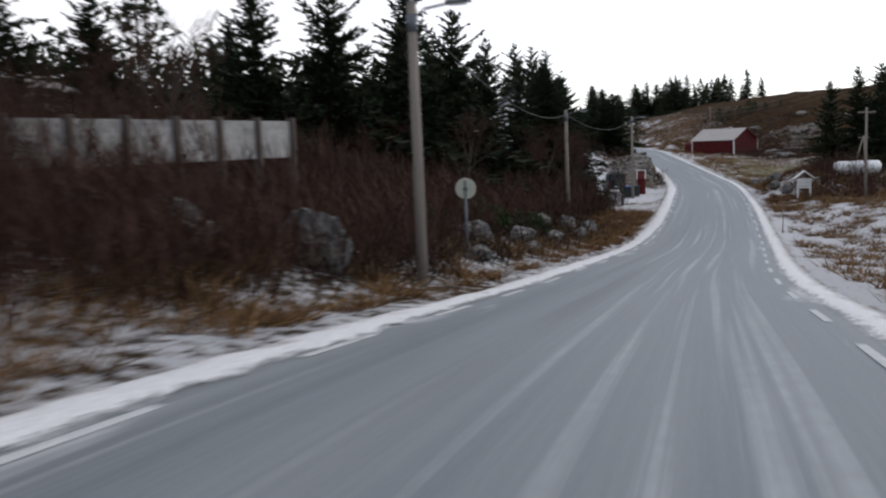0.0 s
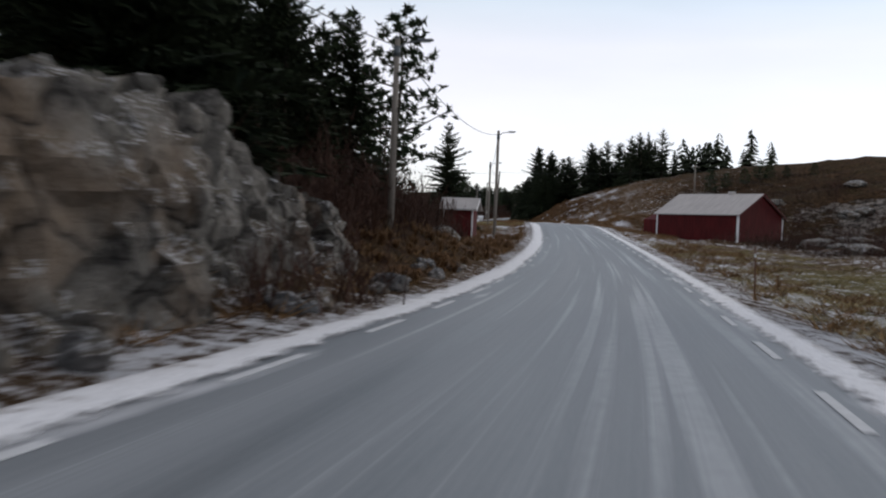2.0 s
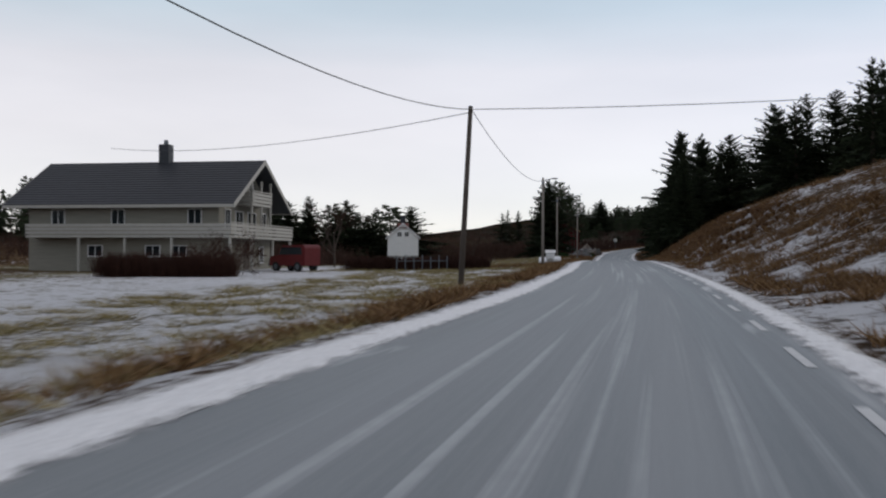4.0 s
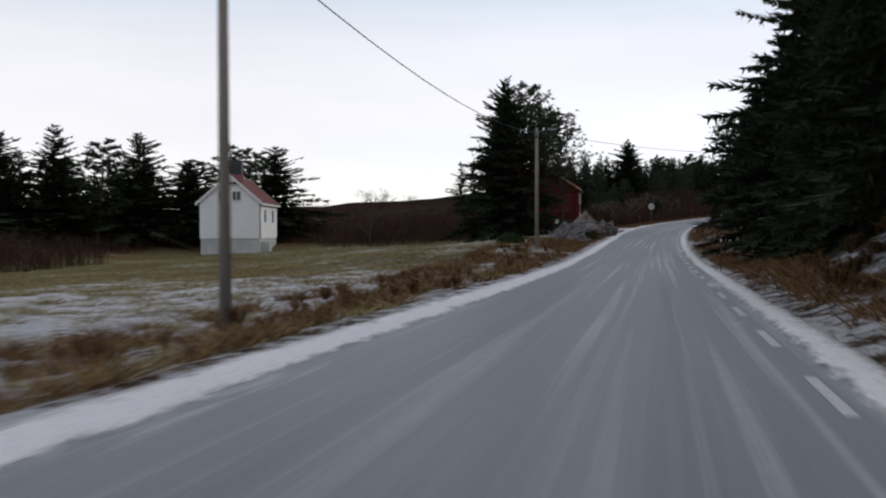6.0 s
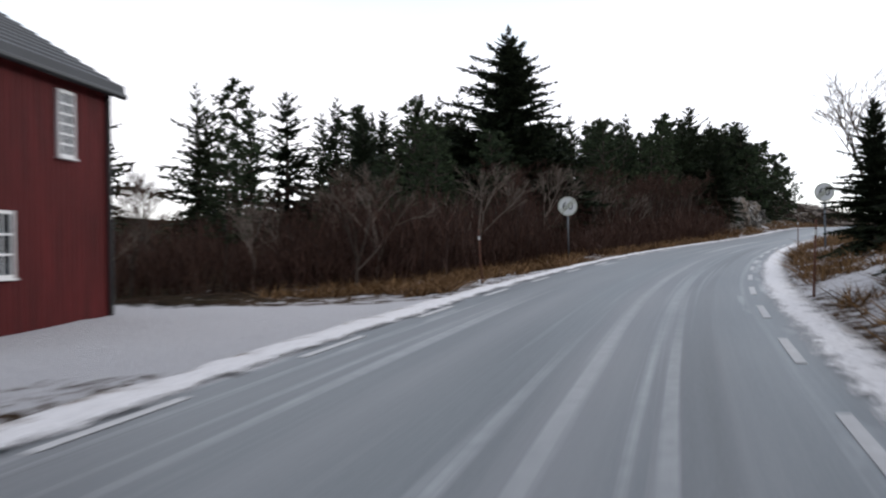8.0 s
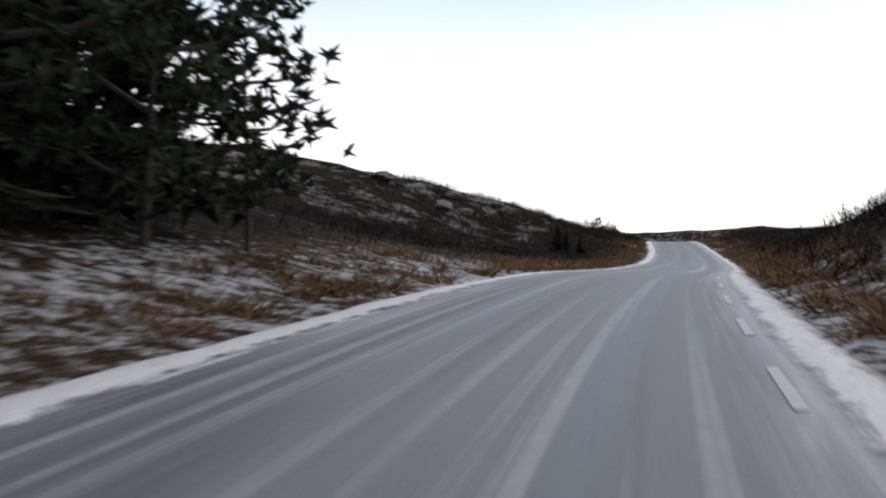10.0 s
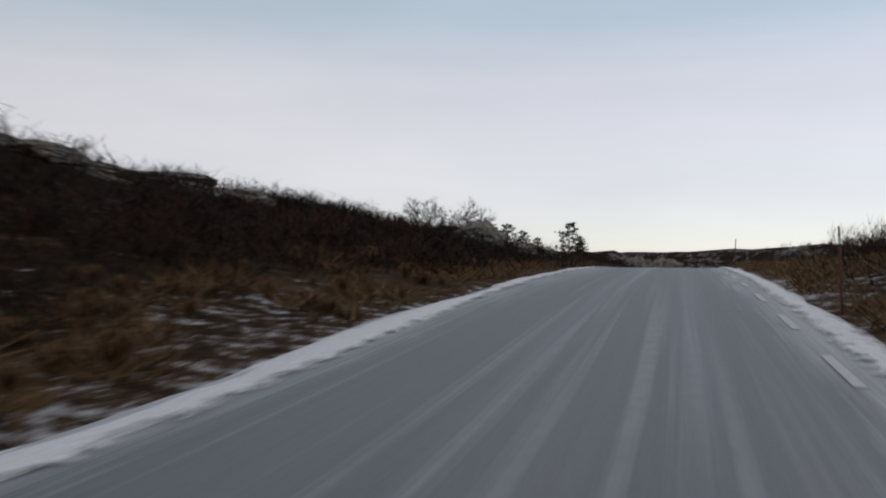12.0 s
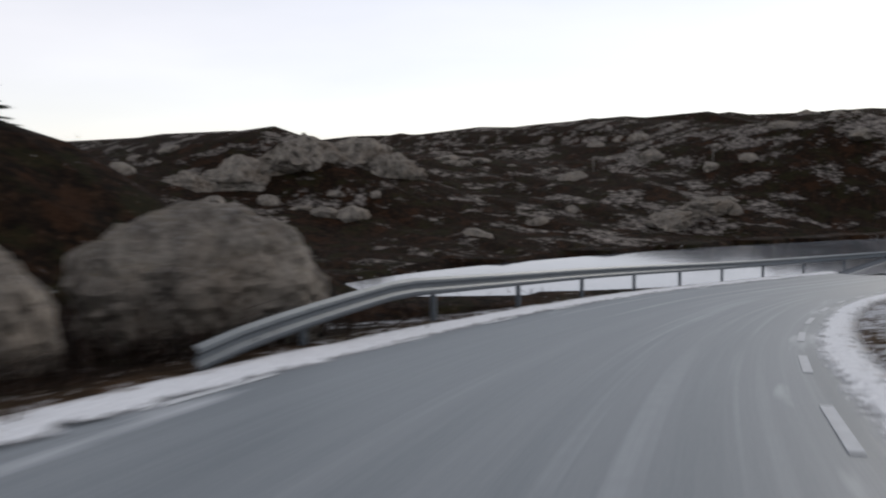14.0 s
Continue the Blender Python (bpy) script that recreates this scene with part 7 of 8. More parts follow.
# cream chalet-style house with balconies; ridge at right angles to the road
h = house("cream_house", -14.9, 94.8, 0.45, 91, "cream board house with black tiled roof and white balconies")
gable_body(h, 8.6, 12.5, -0.3, 4.3, 2.6, CREAM)
cladding(h, 8.6, 12.5, 0.3, 4.3, 2.5, CREAM, 0.13)
gable_roof(h, 8.6, 12.5, 4.3, 2.6, SLATE, 1.3, 0.75, 0.14, CREAMTRIM, 0.32)
part("chimney", box((-0.35, 5.2, 6.4), (0.35, 5.9, 8.2), 0.02), SLATE, h, "black chimney stack")
part("chimney_pot", tube((0, 5.55, 8.2), (0, 5.55, 8.5), 0.14, n=12), GALV, h)


def balcony(parent, x0, x1, y0, y1, z, side_run=0.0):
    o = part("balcony", box((x0, y0, z - 0.16), (x1, y1, z), 0.01), CREAMTRIM, parent, "white board balcony")
    for k in range(3):
        part("rail_board", box((x0, y0 - 0.03, z + 0.05 + 0.22 * k), (x1, y0 + 0.01, z + 0.23 + 0.22 * k), 0.006), CREAMTRIM, o)
    for xx in (x0, x1 - 0.04):
        for k in range(3):
            part("rail_board", box((xx, y0, z + 0.05 + 0.22 * k), (xx + 0.04, y1, z + 0.23 + 0.22 * k), 0.006), CREAMTRIM, o)
    part("top_rail", box((x0 - 0.03, y0 - 0.06, z + 0.72), (x1 + 0.03, y0 + 0.05, z + 0.78), 0.008), CREAMTRIM, o)
    return o


balcony(h, -5.4, 5.4, -1.25, -0.05, 2.15)
balcony(h, -1.7, 1.7, -1.1, -0.05, 4.25)
o = part("balcony", box((-5.4, -0.02, 1.99), (-4.32, 12.0, 2.15), 0.01), CREAMTRIM, h, "white board balcony")
for k in range(3):
    part("rail_board", box((-5.42, -1.2, 2.2 + 0.22 * k), (-5.38, 12.0, 2.38 + 0.22 * k), 0.006), CREAMTRIM, o)
for xx in (-5.2, -1.8, 1.8, 5.2):
    part("veranda_post", box((xx - 0.07, -1.2, -0.4), (xx + 0.07, -1.06, 2.0), 0.01), CREAMTRIM, h)
for xx in (-1.62, 0.0, 1.62):
    part("gable_post", box((xx - 0.06, -1.1, 2.15), (xx + 0.06, -0.98, 5.7), 0.01), CREAMTRIM, h)
for yy in (2.5, 5.5, 8.5):
    part("veranda_post", box((-5.36, yy - 0.07, -0.4), (-5.22, yy + 0.07, 2.0), 0.01), CREAMTRIM, h)
for xx, zz, ww, hh in ((-3.0, 3.2, 0.7, 1.1), (-1.2, 3.0, 1.1, 1.4), (0.9, 3.0, 1.3, 1.4), (3.0, 3.2, 0.7, 1.1), (-2.9, 1.0, 0.6, 1.0), (2.6, 1.0, 0.6, 1.0), (-0.8, 5.2, 0.6, 0.8), (0.8, 5.2, 0.6, 0.8)):
    window(h, on_front(xx, zz, -0.03), ww, hh)
part("door", box((-0.45, -0.06, -0.2), (0.45, -0.03, 1.65), 0.01), DARKWOOD, h, "dark front door")
for yy in (1.5, 6.5, 10.5):
    window(h, on_side(yy, 3.25, -4.3, False), 0.8, 0.9)
for yy in (2.5, 4.2, 8.0):
    window(h, on_side(yy, 1.2, -4.3, False), 0.9, 0.6)

# white house in the field, half-hipped red tile roof
h = house("field_house", -27.5, 191.6, 0.0, 14, "small white house with a dark red tile roof and black chimney")
part("foundation", box((-2.6, 0.05, -0.8), (2.6, 8.3, 1.5)), CONCRETE, h, "pale grey concrete foundation")
gable_body(h, 5.3, 8.35, 1.5, 4.75, 2.3, WHITE)
cladding(h, 5.3, 8.35, 1.5, 4.75, 2.2, WHITE, 0.13)
gable_roof(h, 5.3, 8.35, 4.75, 2.3, TILE_RED, 0.25, 0.3, 0.1, TRIM, 0.3)
part("half_hip", prism([(-0.3, 6.3), (1.3, 7.2), (1.3, 6.3)], -0.95, 0.95), TILE_RED, h)
for xx in (-0.62, 0.62):
    window(h, on_front(xx, 5.25, -0.03), 0.7, 0.75)
for yy in (2.2, 6.0):
    window(h, on_side(yy, 3.5, 2.68), 0.8, 1.1)
    window(h, on_side(yy, 1.3 - 0.4, 2.6), 0.5, 0.4)
part("corner_board", box((2.62, -0.05, 1.5), (2.7, 0.06, 4.7)), DARKWOOD, h)
part("chimney", box((-0.42, 2.9, 6.6), (0.42, 3.7, 8.6), 0.02), SLATE, h, "black chimney stack")
part("cellar_porch", box((2.6, 0.8, -0.5), (3.3, 2.2, 1.2), 0.02), CONCRETE, h)

# red barn above the boulder heap
h = house("red_barn", -1.5, 204.2, 1.95, 3, "weathered dark red board barn with yellowish bargeboards")
W_, L2, E_, R_ = 6.7, 5.7, 4.15, 2.1
gable_body(h, W_, L2, -0.5, E_, R_, RED)
gable_roof(h, W_, L2, E_, R_, SLATE, 0.25, 0.2, 0.09, None, 0.3)
OCHRE = plain("unpainted_new_board", (0.36, 0.24, 0.11), 0.75, vary=0.2, stretch=(1, 6, 6))
for sgn in (-1, 1):
    part("bargeboard", prism_y([(0, E_ + R_ - 0.06), (sgn * (W_ / 2 + 0.22), E_ - 0.19), (sgn * (W_ / 2 + 0.22), E_ - 0.01), (0, E_ + R_ + 0.14)], -0.30, -0.25), OCHRE, h, "yellowish unpainted bargeboard")
door = empty_part("loft_door", h)
k = 0
xx = -W_ / 2
while xx < W_ / 2 - 0.02:
    top = E_ + R_ * (1 - abs(xx + 0.07) / (W_ / 2)) - 0.05
    part("board", box((xx, -0.035, -0.3), (xx + 0.132, -0.004, top), 0.004), RED, h)
    xx += 0.142
yy = 0.0
while yy < L2 - 0.1:
    part("board", box((W_ / 2 + 0.004, yy, -0.3), (W_ / 2 + 0.03, yy + 0.132, E_ - 0.05), 0.004), RED, h)
    yy += 0.142
for k in range(10):
    part("plank", box((1.05 + k * 0.165, -0.075, 2.0), (1.05 + k * 0.165 + 0.155, -0.04, 3.5), 0.005), REDWORN, door, "faded red plank")
part("door_track", box((0.9, -0.09, 3.52), (2.8, -0.04, 3.58)), DARKWOOD, door)
part("door_foot", box((0.9, -0.09, 1.93), (2.8, -0.04, 2.0)), DARKWOOD, door)
window(h, on_side(1.2, 3.3, W_ / 2 + 0.03), 0.42, 0.85, 1, 3)
window(h, on_side(4.3, 3.3, W_ / 2 + 0.03), 0.36, 0.95, 1, 5)
window(h, on_side(0.9, 1.4, W_ / 2 + 0.03), 0.5, 0.85, 1, 2)
window(h, on_side(2.6, 1.4, W_ / 2 + 0.03), 0.5, 0.85, 1, 2)
part("foundation", box((-W_ / 2 - 0.04, -0.06, -0.6), (W_ / 2 + 0.05, L2 + 0.02, 0.12), 0.01), CONCRETE, h, "grey concrete foundation")
part("gutter", tube((W_ / 2 + 0.22, -0.2, E_ - 0.16), (W_ / 2 + 0.22, L2 + 0.2, E_ - 0.16), 0.055, n=10), BLACK, h, "black gutter")
part("drainpipe", tube((W_ / 2 + 0.08, L2 - 0.1, -0.3), (W_ / 2 + 0.08, L2 - 0.1, E_ - 0.1), 0.04, n=8), BLACK, h)
part("lamp", box((0.1, -0.2, 0.6), (0.25, -0.04, 0.8), 0.02), SIGNWHITE, h)
bx, by = 0.9, 203.2
rack = empty("mailbox_rack", Matrix.Translation((bx, by, gz(bx, by))), "row of dark green mailboxes before the barn", "mailbox")
for k in range(4):
    part("mailbox", box((-0.75 + 0.36 * k, -0.15, 0.75), (-0.42 + 0.36 * k, 0.15, 1.12), 0.03), BINGREEN, rack)
part("mailbox", box((-1.05, -0.15, 0.75), (-0.78, 0.15, 1.14), 0.03), TRIM, rack, "white mailbox")
part("beam", box((-1.1, -0.05, 0.68), (0.75, 0.05, 0.75), 0.006), DARKWOOD, rack)
for xx in (-0.8, 0.5):
    part("post", box((xx - 0.05, -0.05, -0.4), (xx + 0.05, 0.05, 0.68), 0.006), DARKWOOD, rack)

# red house and white fence above the first bank
rh = house("red_house", -41.0, -79.5, 3.0, -35, "red board house with white bargeboards above the bank")
gable_body(rh, 4.6, 6, -1, 1.4, 1.3, RED)
gable_roof(rh, 4.6, 6, 1.4, 1.3, SHEET, 0.25, 0.3, 0.1, TRIM)
fence = empty("panel_fence", Matrix(), "weathered whitish panel fence between dark posts", "fence")
a, b_ = Vector((-29.6, -99.0, 0)), Vector((-25.4, -89.4, 0))
n_ = 8
FENCE = plain("weathered_white_fence", (0.29, 0.285, 0.28), 0.85, vary=0.45, scale=1.6, grain=9, stretch=(1, 1, 2.5))
for k in range(n_ + 1):
    p = a.lerp(b_, k / n_)
    g = gz(p.x, p.y)
    part("post", box((p.x - 0.09, p.y - 0.09, g - 0.4), (p.x + 0.09, p.y + 0.09, 3.25), 0.01), DARKWOOD, fence)
    if k < n_:
        q = a.lerp(b_, (k + 1) / n_)
        bm = box((0.05, -0.02, 2.35), ((q - p).length - 0.05, 0.02, 3.18), 0.005)
        bmesh.ops.transform(bm, matrix=Matrix.Translation((p.x, p.y, 0)) @ Matrix.Rotation(math.atan2(q.y - p.y, q.x - p.x), 4, "Z"), verts=bm.verts)
        part("panel", bm, FENCE, fence)

# two far houses beyond the fields
for x, y, z, tn, wall_m, roof_m, lab in ((-53.2, 172.3, 3.2, 70, WHITE, BLUE, "distant white house with a blue roof"), (-61.5, 166.5, 4.6, 55, WHITE, SLATE, "distant white house with a black roof")):
    fh = house("distant_house", x, y, z, tn, lab)
    gable_body(fh, 5, 7, -5.5, 1.9, 1.4, wall_m)
    gable_roof(fh, 5, 7, 1.9, 1.4, roof_m, 0.3, 0.3, 0.1, TRIM)
    window(fh, on_front(-1, 1.0), 0.8, 0.8)
    window(fh, on_front(1, 1.0), 0.8, 0.8)


# ---- vehicles ----
def wheel(parent, x, y, r, w, name="wheel"):
    wh = part(name, tube((x - w / 2, y, r), (x + w / 2, y, r), r, n=24), RUBBER, parent, "black tyre", smooth=False)
    for sgn in (-1, 1):
        part("rim", tube((x + sgn * w / 2, y, r), (x + sgn * (w / 2 + 0.012), y, r), r * 0.58, r * 0.5, n=20), GALV, wh, "dull steel rim")
    return wh


def off_roader(x, y, z, turn):
    """A boxy off-road car seen from behind; y points forward."""
    t = empty("parked_car", Matrix.Translation((x, y, z)) @ Matrix.Rotation(radians(turn), 4, "Z"), "dark boxy off-road car with a spare wheel on its rear door", "car")
    low = prism([(-1.62, 0.42), (1.6, 0.40), (1.68, 0.55), (1.66, 0.88), (0.75, 0.98), (-1.66, 0.98), (-1.68, 0.55)], -0.72, 0.72)
    es = [e for e in low.edges]
    bmesh.ops.bevel(low, geom=es, offset=0.04, segments=2, affect="EDGES")
    part("body", low, CARDARK, t, smooth=False)
    cab = prism([(-1.62, 0.97), (0.72, 0.97), (0.25, 1.58), (0.1, 1.63), (-1.4, 1.66), (-1.56, 1.6)], -0.66, 0.66)
    for v in cab.verts:
        if v.co.z > 1.3:
            v.co.x *= 0.9
    bmesh.ops.bevel(cab, geom=list(cab.edges), offset=0.035, segments=2, affect="EDGES")
    part("cabin", cab, CARDARK, t)
    part("rear_window", box((-0.5, -1.632, 1.12), (0.5, -1.60, 1.5), 0.02), GLASS, t, "dark rear window")
    for sgn in (-1, 1):
        part("side_window", prism([(-1.45, 1.06), (0.45, 1.06), (0.15, 1.5), (-1.38, 1.52)], sgn * 0.635, sgn * 0.655), GLASS, t)
        part("roof_rail", box((sgn * 0.52 - 0.02, -1.3, 1.69), (sgn * 0.52 + 0.02, 0.0, 1.73), 0.01), BLACK, t)
        part("tail_light", box((sgn * 0.62 - 0.06, -1.71, 0.72), (sgn * 0.62 + 0.06, -1.67, 0.95), 0.01), CARRED, t, "red tail light")
        part("mirror", box((sgn * 0.72, 0.45, 1.02), (sgn * 0.88, 0.55, 1.18), 0.02), BLACK, t)
        for yy in (-1.0, 1.05):
            wheel(t, sgn * 0.64, yy, 0.32, 0.2)
    part("bumper", box((-0.74, -1.78, 0.42), (0.74, -1.64, 0.58), 0.03), BLACK, t)
    part("number_plate", box((-0.2, -1.80, 0.62), (0.2, -1.785, 0.72), 0.004), SIGNWHITE, t, "blank pale plate")
    sp = part("spare_wheel", tube((0.1, -1.69, 0.98), (0.1, -1.88, 0.98), 0.32, n=24), RUBBER, t, "black spare wheel")
    part("cover", tube((0.1, -1.88, 0.98), (0.1, -1.895, 0.98), 0.22, n=20), BLACK, sp)
    part("luggage", box((-0.5, -1.2, 1.70), (0.5, 0.0, 1.78), 0.02), BLACK, t)
    return t


cx, cy = -9.7, -38.1
off_roader(cx, cy, gz(cx, cy) - 0.02, -2)


def box_van(x, y, z, turn):
    t = empty("parked_van", Matrix.Translation((x, y, z)) @ Matrix.Rotation(radians(turn), 4, "Z"), "dark red boxy car parked on the drive", "car")
    low = prism([(-1.6, 0.35), (1.6, 0.35), (1.66, 0.6), (1.55, 0.95), (0.85, 1.0), (0.45, 1.62), (-1.5, 1.66), (-1.62, 1.5)], -0.7, 0.7)
    bmesh.ops.bevel(low, geom=list(low.edges), offset=0.05, segments=2, affect="EDGES")
    part("body", low, CARRED, t)
    part("windscreen", prism([(0.9, 1.02), (0.93, 1.05), (0.55, 1.56), (0.52, 1.53)], -0.58, 0.58), GLASS, t)
    for sgn in (-1, 1):
        part("side_window", prism([(-1.4, 1.05), (0.7, 1.05), (0.42, 1.5), (-1.35, 1.5)], sgn * 0.70, sgn * 0.712), GLASS, t)
        part("headlight", box((sgn * 0.5 - 0.12, 1.62, 0.62), (sgn * 0.5 + 0.12, 1.67, 0.78), 0.02), SIGNWHITE, t)
        for yy in (-1.0, 1.0):
            wheel(t, sgn * 0.62, yy, 0.3, 0.18)
    part("bumper", box((-0.7, 1.6, 0.36), (0.7, 1.72, 0.5), 0.03), BLACK, t)
    return t


vx, vy = -11.2, 93.8
box_van(vx, vy, gz(vx, vy) - 0.02, 62)


# ---- roadside furniture ----
def wheelie_bin(x, y, turn, lid_mat, label):
    t = empty("wheelie_bin", Matrix.Translation((x, y, gz(x, y))) @ Matrix.Rotation(radians(turn), 4, "Z"), label, "bin", "wheelie bins")
    bm = bmesh.new()
    add_box(bm, (-0.27, -0.27, 0.05), (0.27, 0.27, 0.82), 0.025)
    for v in bm.verts:
        f = 0.82 + 0.18 * (v.co.z / 0.82)
        v.co.x *= f
        v.co.y *= f
    part("body", bm, BINGREEN, t)
    lid = part("lid", box((-0.29, -0.31, 0.82), (0.29, 0.29, 0.88), 0.02), lid_mat, t)
    part("handle", tube((-0.22, 0.31, 0.8), (0.22, 0.31, 0.8), 0.02, n=8), BLACK, t)
    for sgn in (-1, 1):
        part("wheel", tube((sgn * 0.22, 0.2, 0.09), (sgn * 0.27, 0.2, 0.09), 0.09, n=14), RUBBER, t)


wheelie_bin(-8.95, -39.9, 10, BLUE, "dark green wheelie bin with a blue lid")
wheelie_bin(-8.3, -39.75, -6, BINGREEN, "dark green wheelie bin with a dark lid")

kx, ky = -7.3, -36.7
kiosk = empty("red_mail_cabinet", Matrix.Translation((kx, ky, gz(kx, ky))) @ Matrix.Rotation(radians(-14), 4, "Z"), "tall red board cabinet with white trim and slanted top", "cabinet")
part("body", prism_y([(-0.31, -0.1), (0.31, -0.1), (0.31, 1.2), (-0.31, 1.2)], -0.28, 0.3), RED, kiosk)
part("top", prism([(-0.36, 1.2), (0.36, 1.2), (0.2, 1.82), (0.05, 1.88)], -0.34, 0.34), REDWORN, kiosk)
for xx in (-0.36, 0.3):
    part("trim_board", prism([(-0.385, 1.2), (-0.36, 1.16), (0.06, 1.86), (0.03, 1.92)], xx, xx + 0.06), TRIM, kiosk)
part("trim_board", box((-0.36, 0.0, 1.84), (0.36, 0.1, 1.9), 0.006), TRIM, kiosk)
part("shelf", box((-0.36, -0.34, 1.16), (0.36, 0.34, 1.2), 0.006), RED, kiosk)

dish = empty("satellite_dish", Matrix.Translation((-12.6, -34.2, gz(-12.6, -34.2) - 0.35)), "dark round satellite dish on a post", "dish")
part("post", tube((0, 0, -0.3), (0, 0, 1.35), 0.04, n=8), GALV, dish)
part("reflector", tube((0.0, -0.05, 1.4), (0.03, -0.12, 1.42), 0.2, 0.3, 24), BLACK, dish, "dark dish bowl")

# white mailbox shelter on a concrete pillar at the field drive
mx, my = 3.1, 116.8
mb = empty("mailbox_shelter", Matrix.Translation((mx, my, gz(mx, my))) @ Matrix.Rotation(radians(6), 4, "Z"), "white board mailbox shelter on a grey concrete pillar", "mailbox")
part("pillar", prism_y([(-0.32, -0.3), (0.32, -0.3), (0.27, 0.56), (-0.27, 0.56)], -0.25, 0.25), CONCRETE, mb, "grey concrete pillar")
bx_ = part("cabinet", box((-0.36, -0.3, 0.56), (0.36, 0.3, 1.1), 0.01), TRIM, mb)
for k in range(6):
    part("board", box((-0.36 + k * 0.12, -0.325, 0.56), (-0.36 + k * 0.12 + 0.11, -0.303, 1.1), 0.004), TRIM, bx_)
part("roof", prism([(-0.42, 1.08), (0.42, 1.08), (0.1, 1.32), (-0.1, 1.32)], -0.44, 0.44), TRIM, mb)
part("latch", box((-0.03, -0.345, 0.58), (0.03, -0.325, 0.63)), GALV, mb)


def bale(x, y, r, l, turn, seed, label, group):
    bm = bmesh.new()
    bmesh.ops.create_uvsphere(bm, u_segments=28, v_segments=18, radius=1.0)
    for v in bm.verts:
        d = v.co.copy()
        rad = math.hypot(d.y, d.z)
        k = max(abs(d.x), rad)
        p = d / k * 0.82 + d * 0.18
        w = 1 + 0.05 * noise.fractal(d * 3 + Vector((seed, 0, 0)), 1, 2, 3)
        v.co = Vector((p.x * l / 2 * w, p.y * r * w, max(p.z * r * w, -r * 0.86)))
    o = part("silage_bale", bm, FOIL, smooth=True)
    o.matrix_basis = Matrix.Translation((x, y, gz(x, y) + r * 0.84)) @ Matrix.Rotation(radians(turn), 4, "Z")
    return tagged(o, label, "bale", group)


for k in range(3):
    bale(1.95 + 0.66 * k, 123.0 + 0.1 * k, 0.42, 0.68, 8, k, "white plastic wrapped silage bale in the field", "field bales")
for k in range(3):
    bale(4.9 + 1.05 * k, -46.2 + 0.1 * k, 0.5, 1.02, 4, k + 5, "white plastic wrapped silage bale on frosty grass", "bales by the first drive")

# white rack with a little roof on the right
sx2, sy2 = -0.8, -54.5
rk = empty("notice_rack", Matrix.Translation((sx2, sy2, gz(sx2, sy2))) @ Matrix.Rotation(radians(-10), 4, "Z"), "white wooden mailbox rack under a small pitched roof", "rack")
for xx in (-0.36, 0.36):
    part("post", box((xx - 0.05, -0.05, -0.4), (xx + 0.05, 0.05, 1.25), 0.006), TRIM, rk)
for k in range(3):
    part("shelf", box((-0.34, -0.12, 0.65 + k * 0.2), (0.34, 0.12, 0.70 + k * 0.2), 0.006), TRIM, rk)
part("back", box((-0.34, 0.10, 0.65), (0.34, 0.12, 1.25)), TRIM, rk)
for sgn in (-1, 1):
    part("roof_slope", prism_y([(0, 1.68), (sgn * 0.62, 1.22), (sgn * 0.62, 1.27), (0, 1.74)], -0.28, 0.28), TRIM, rk)

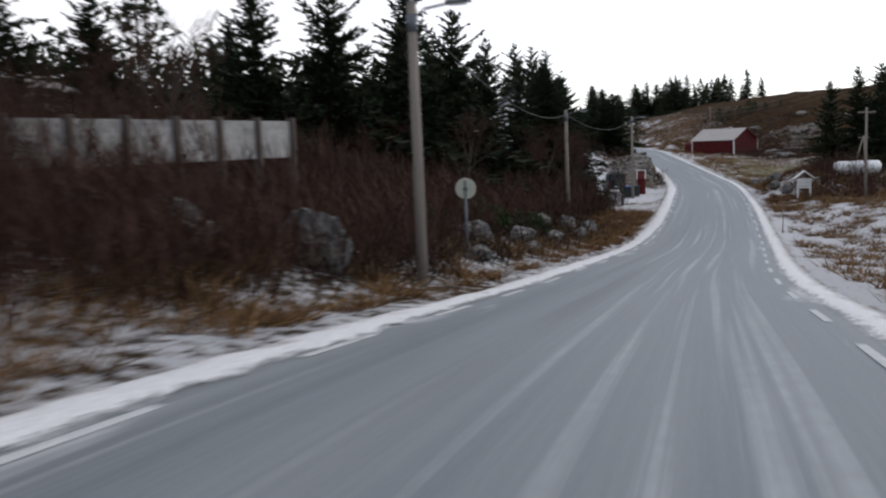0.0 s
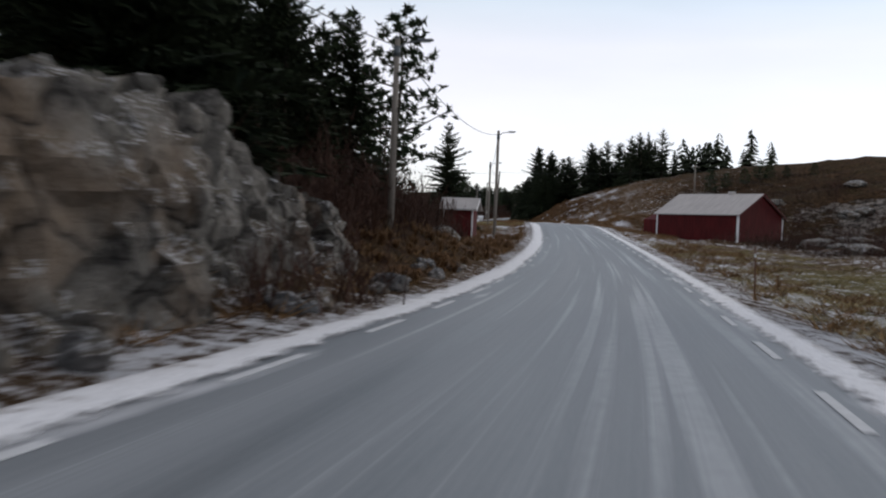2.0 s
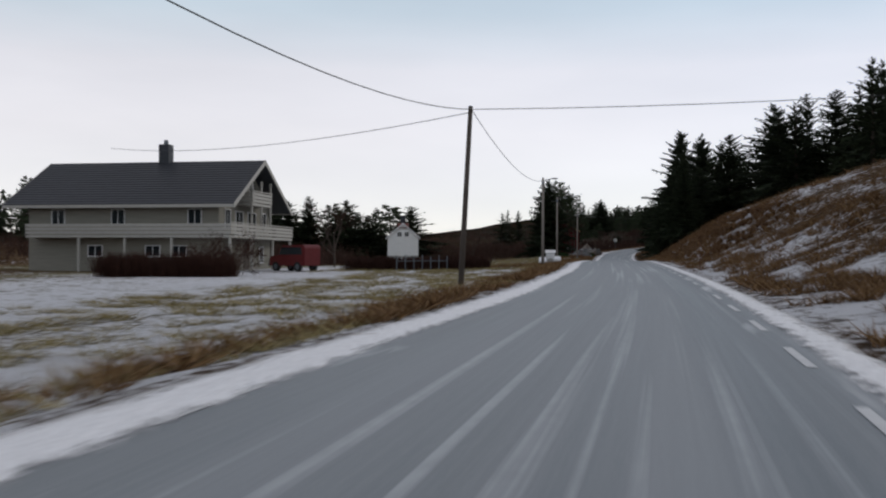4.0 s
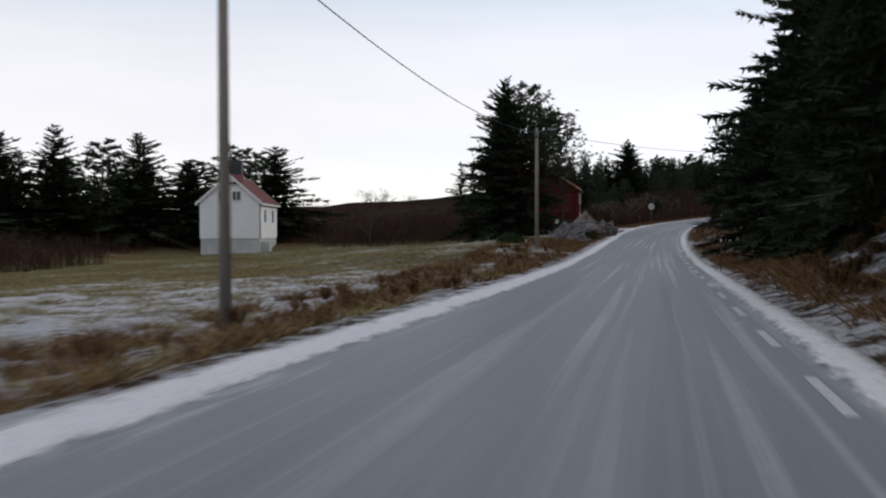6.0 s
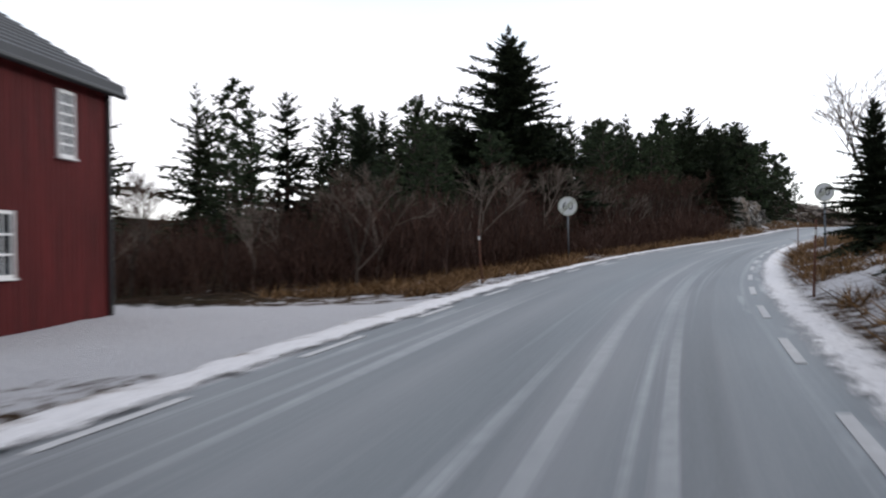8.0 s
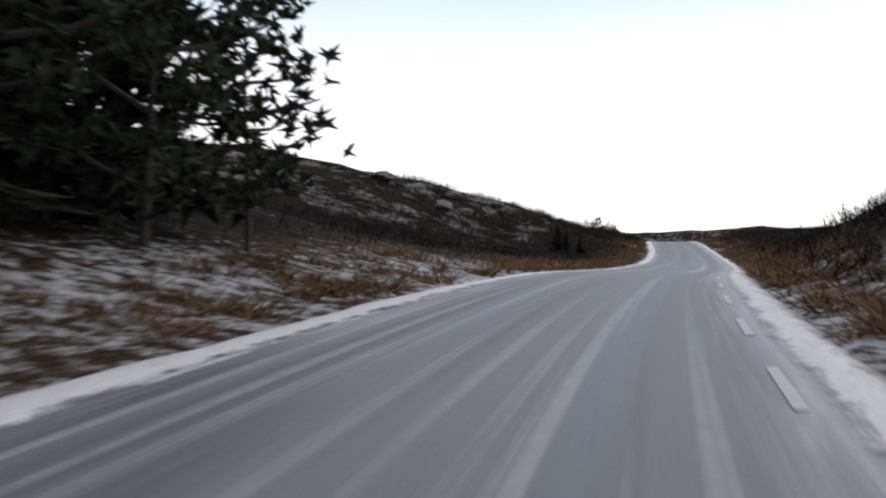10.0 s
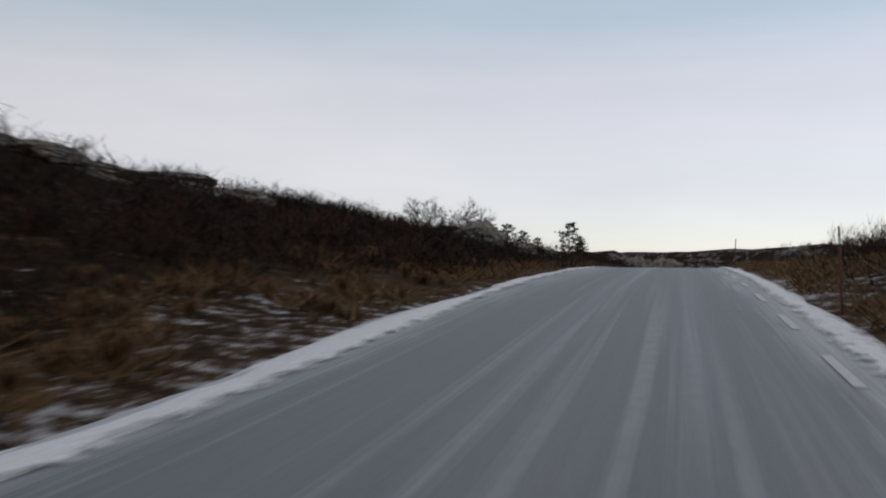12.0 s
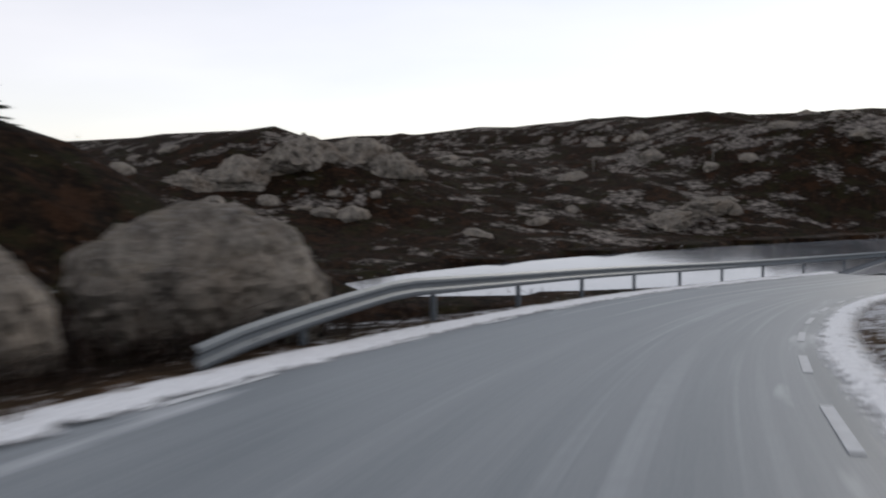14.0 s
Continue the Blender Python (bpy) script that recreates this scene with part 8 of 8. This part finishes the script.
# clipped hedges, bars of the garden fence and low walls by the cream house
for nm, x0, y0, x1, y1, n, hh in (("hedge", -16.5, 80.8, -10.4, 82.4, 70, 1.25), ("hedge", -8.2, 95.6, 0.2, 99.2, 90, 0.95)):
    r = rng(int(x0 * 7))
    sp_ = []
    for k in range(n * 3):
        f = r.random()
        x, y = x0 + (x1 - x0) * f + r.gauss(0, 0.18), y0 + (y1 - y0) * f + r.gauss(0, 0.25)
        sp_.append((x, y, gz(x, y), r.uniform(0, 6.28), r.uniform(0.5, 0.8), hh * r.uniform(0.8, 1.1)))
    scatter("hedge", *twig_proto(int(abs(x0)), 20, 0.6, 9), sp_, HEDGE, "leafless clipped brown hedge", "hedge")
gf = empty("garden_fence", Matrix(), "thin grey posts and a rail in the garden lawn", "fence")
a, b_ = Vector((-4.8, 94.5, 0)), Vector((-2.1, 97.1, 0))
for k in range(7):
    p = a.lerp(b_, k / 6)
    g = gz(p.x, p.y)
    part("post", box((p.x - 0.028, p.y - 0.028, g - 0.3), (p.x + 0.028, p.y + 0.028, g + (1.0 if k % 2 else 0.9)), 0.005), GALV, gf)
p0, p1 = a.copy(), b_.copy()
p0.z, p1.z = gz(a.x, a.y) + 0.62, gz(b_.x, b_.y) + 0.62
part("rail", tube(p0, p1, 0.02, n=8), GALV, gf)

# junipers
def juniper(u, d, s, seed):
    p = ground_at(u, d)
    r = rng(seed)
    v, f = [], []
    for k in range(240):
        dd = Vector((r.gauss(0, 1), r.gauss(0, 1), abs(r.gauss(0.4, 0.7)))).normalized()
        c = Vector((dd.x * s, dd.y * s, dd.z * s * 0.75)) * r.uniform(0.45, 1.0)
        tuft(v, f, c, s * 0.28, r, 7)
    o = mesh_ob("juniper_bush", v, f, JUNIPER)
    o.location = p
    tagged(o, "low dark green juniper bush on the bank", "bush", "junipers")


for k, (u, d, s) in enumerate(((0.78, -5.6, 0.9), (0.7, -6.4, 1.1), (0.62, -6.8, 0.8), (7.64, -3.9, 0.75), (7.58, -4.4, 0.7), (7.86, -5.6, 0.55), (7.3, -7, 0.8), (11.2, -9, 0.9), (12.9, -8, 0.8), (14.1, -17, 0.9), (14.15, -12, 1.0), (13.95, -15, 0.9), (14.2, -20, 1.0), (14.22, -9, 0.8), (13.75, -7.5, 0.8), (13.85, -9.5, 0.9), (14.3, -13, 0.9), (14.0, -21, 1.0), (14.12, -7.4, 0.7), (8.15, 6.5, 0.8), (8.4, 6, 0.6), (9.7, -6.2, 0.9))):
    juniper(u, d, s, k)

# trees that were built as patterns and stand nowhere
for ps in protos.values():
    for p in ps:
        if used[id(p)] == 0:
            for c in list(p.children):
                bpy.data.objects.remove(c)
            bpy.data.objects.remove(p)
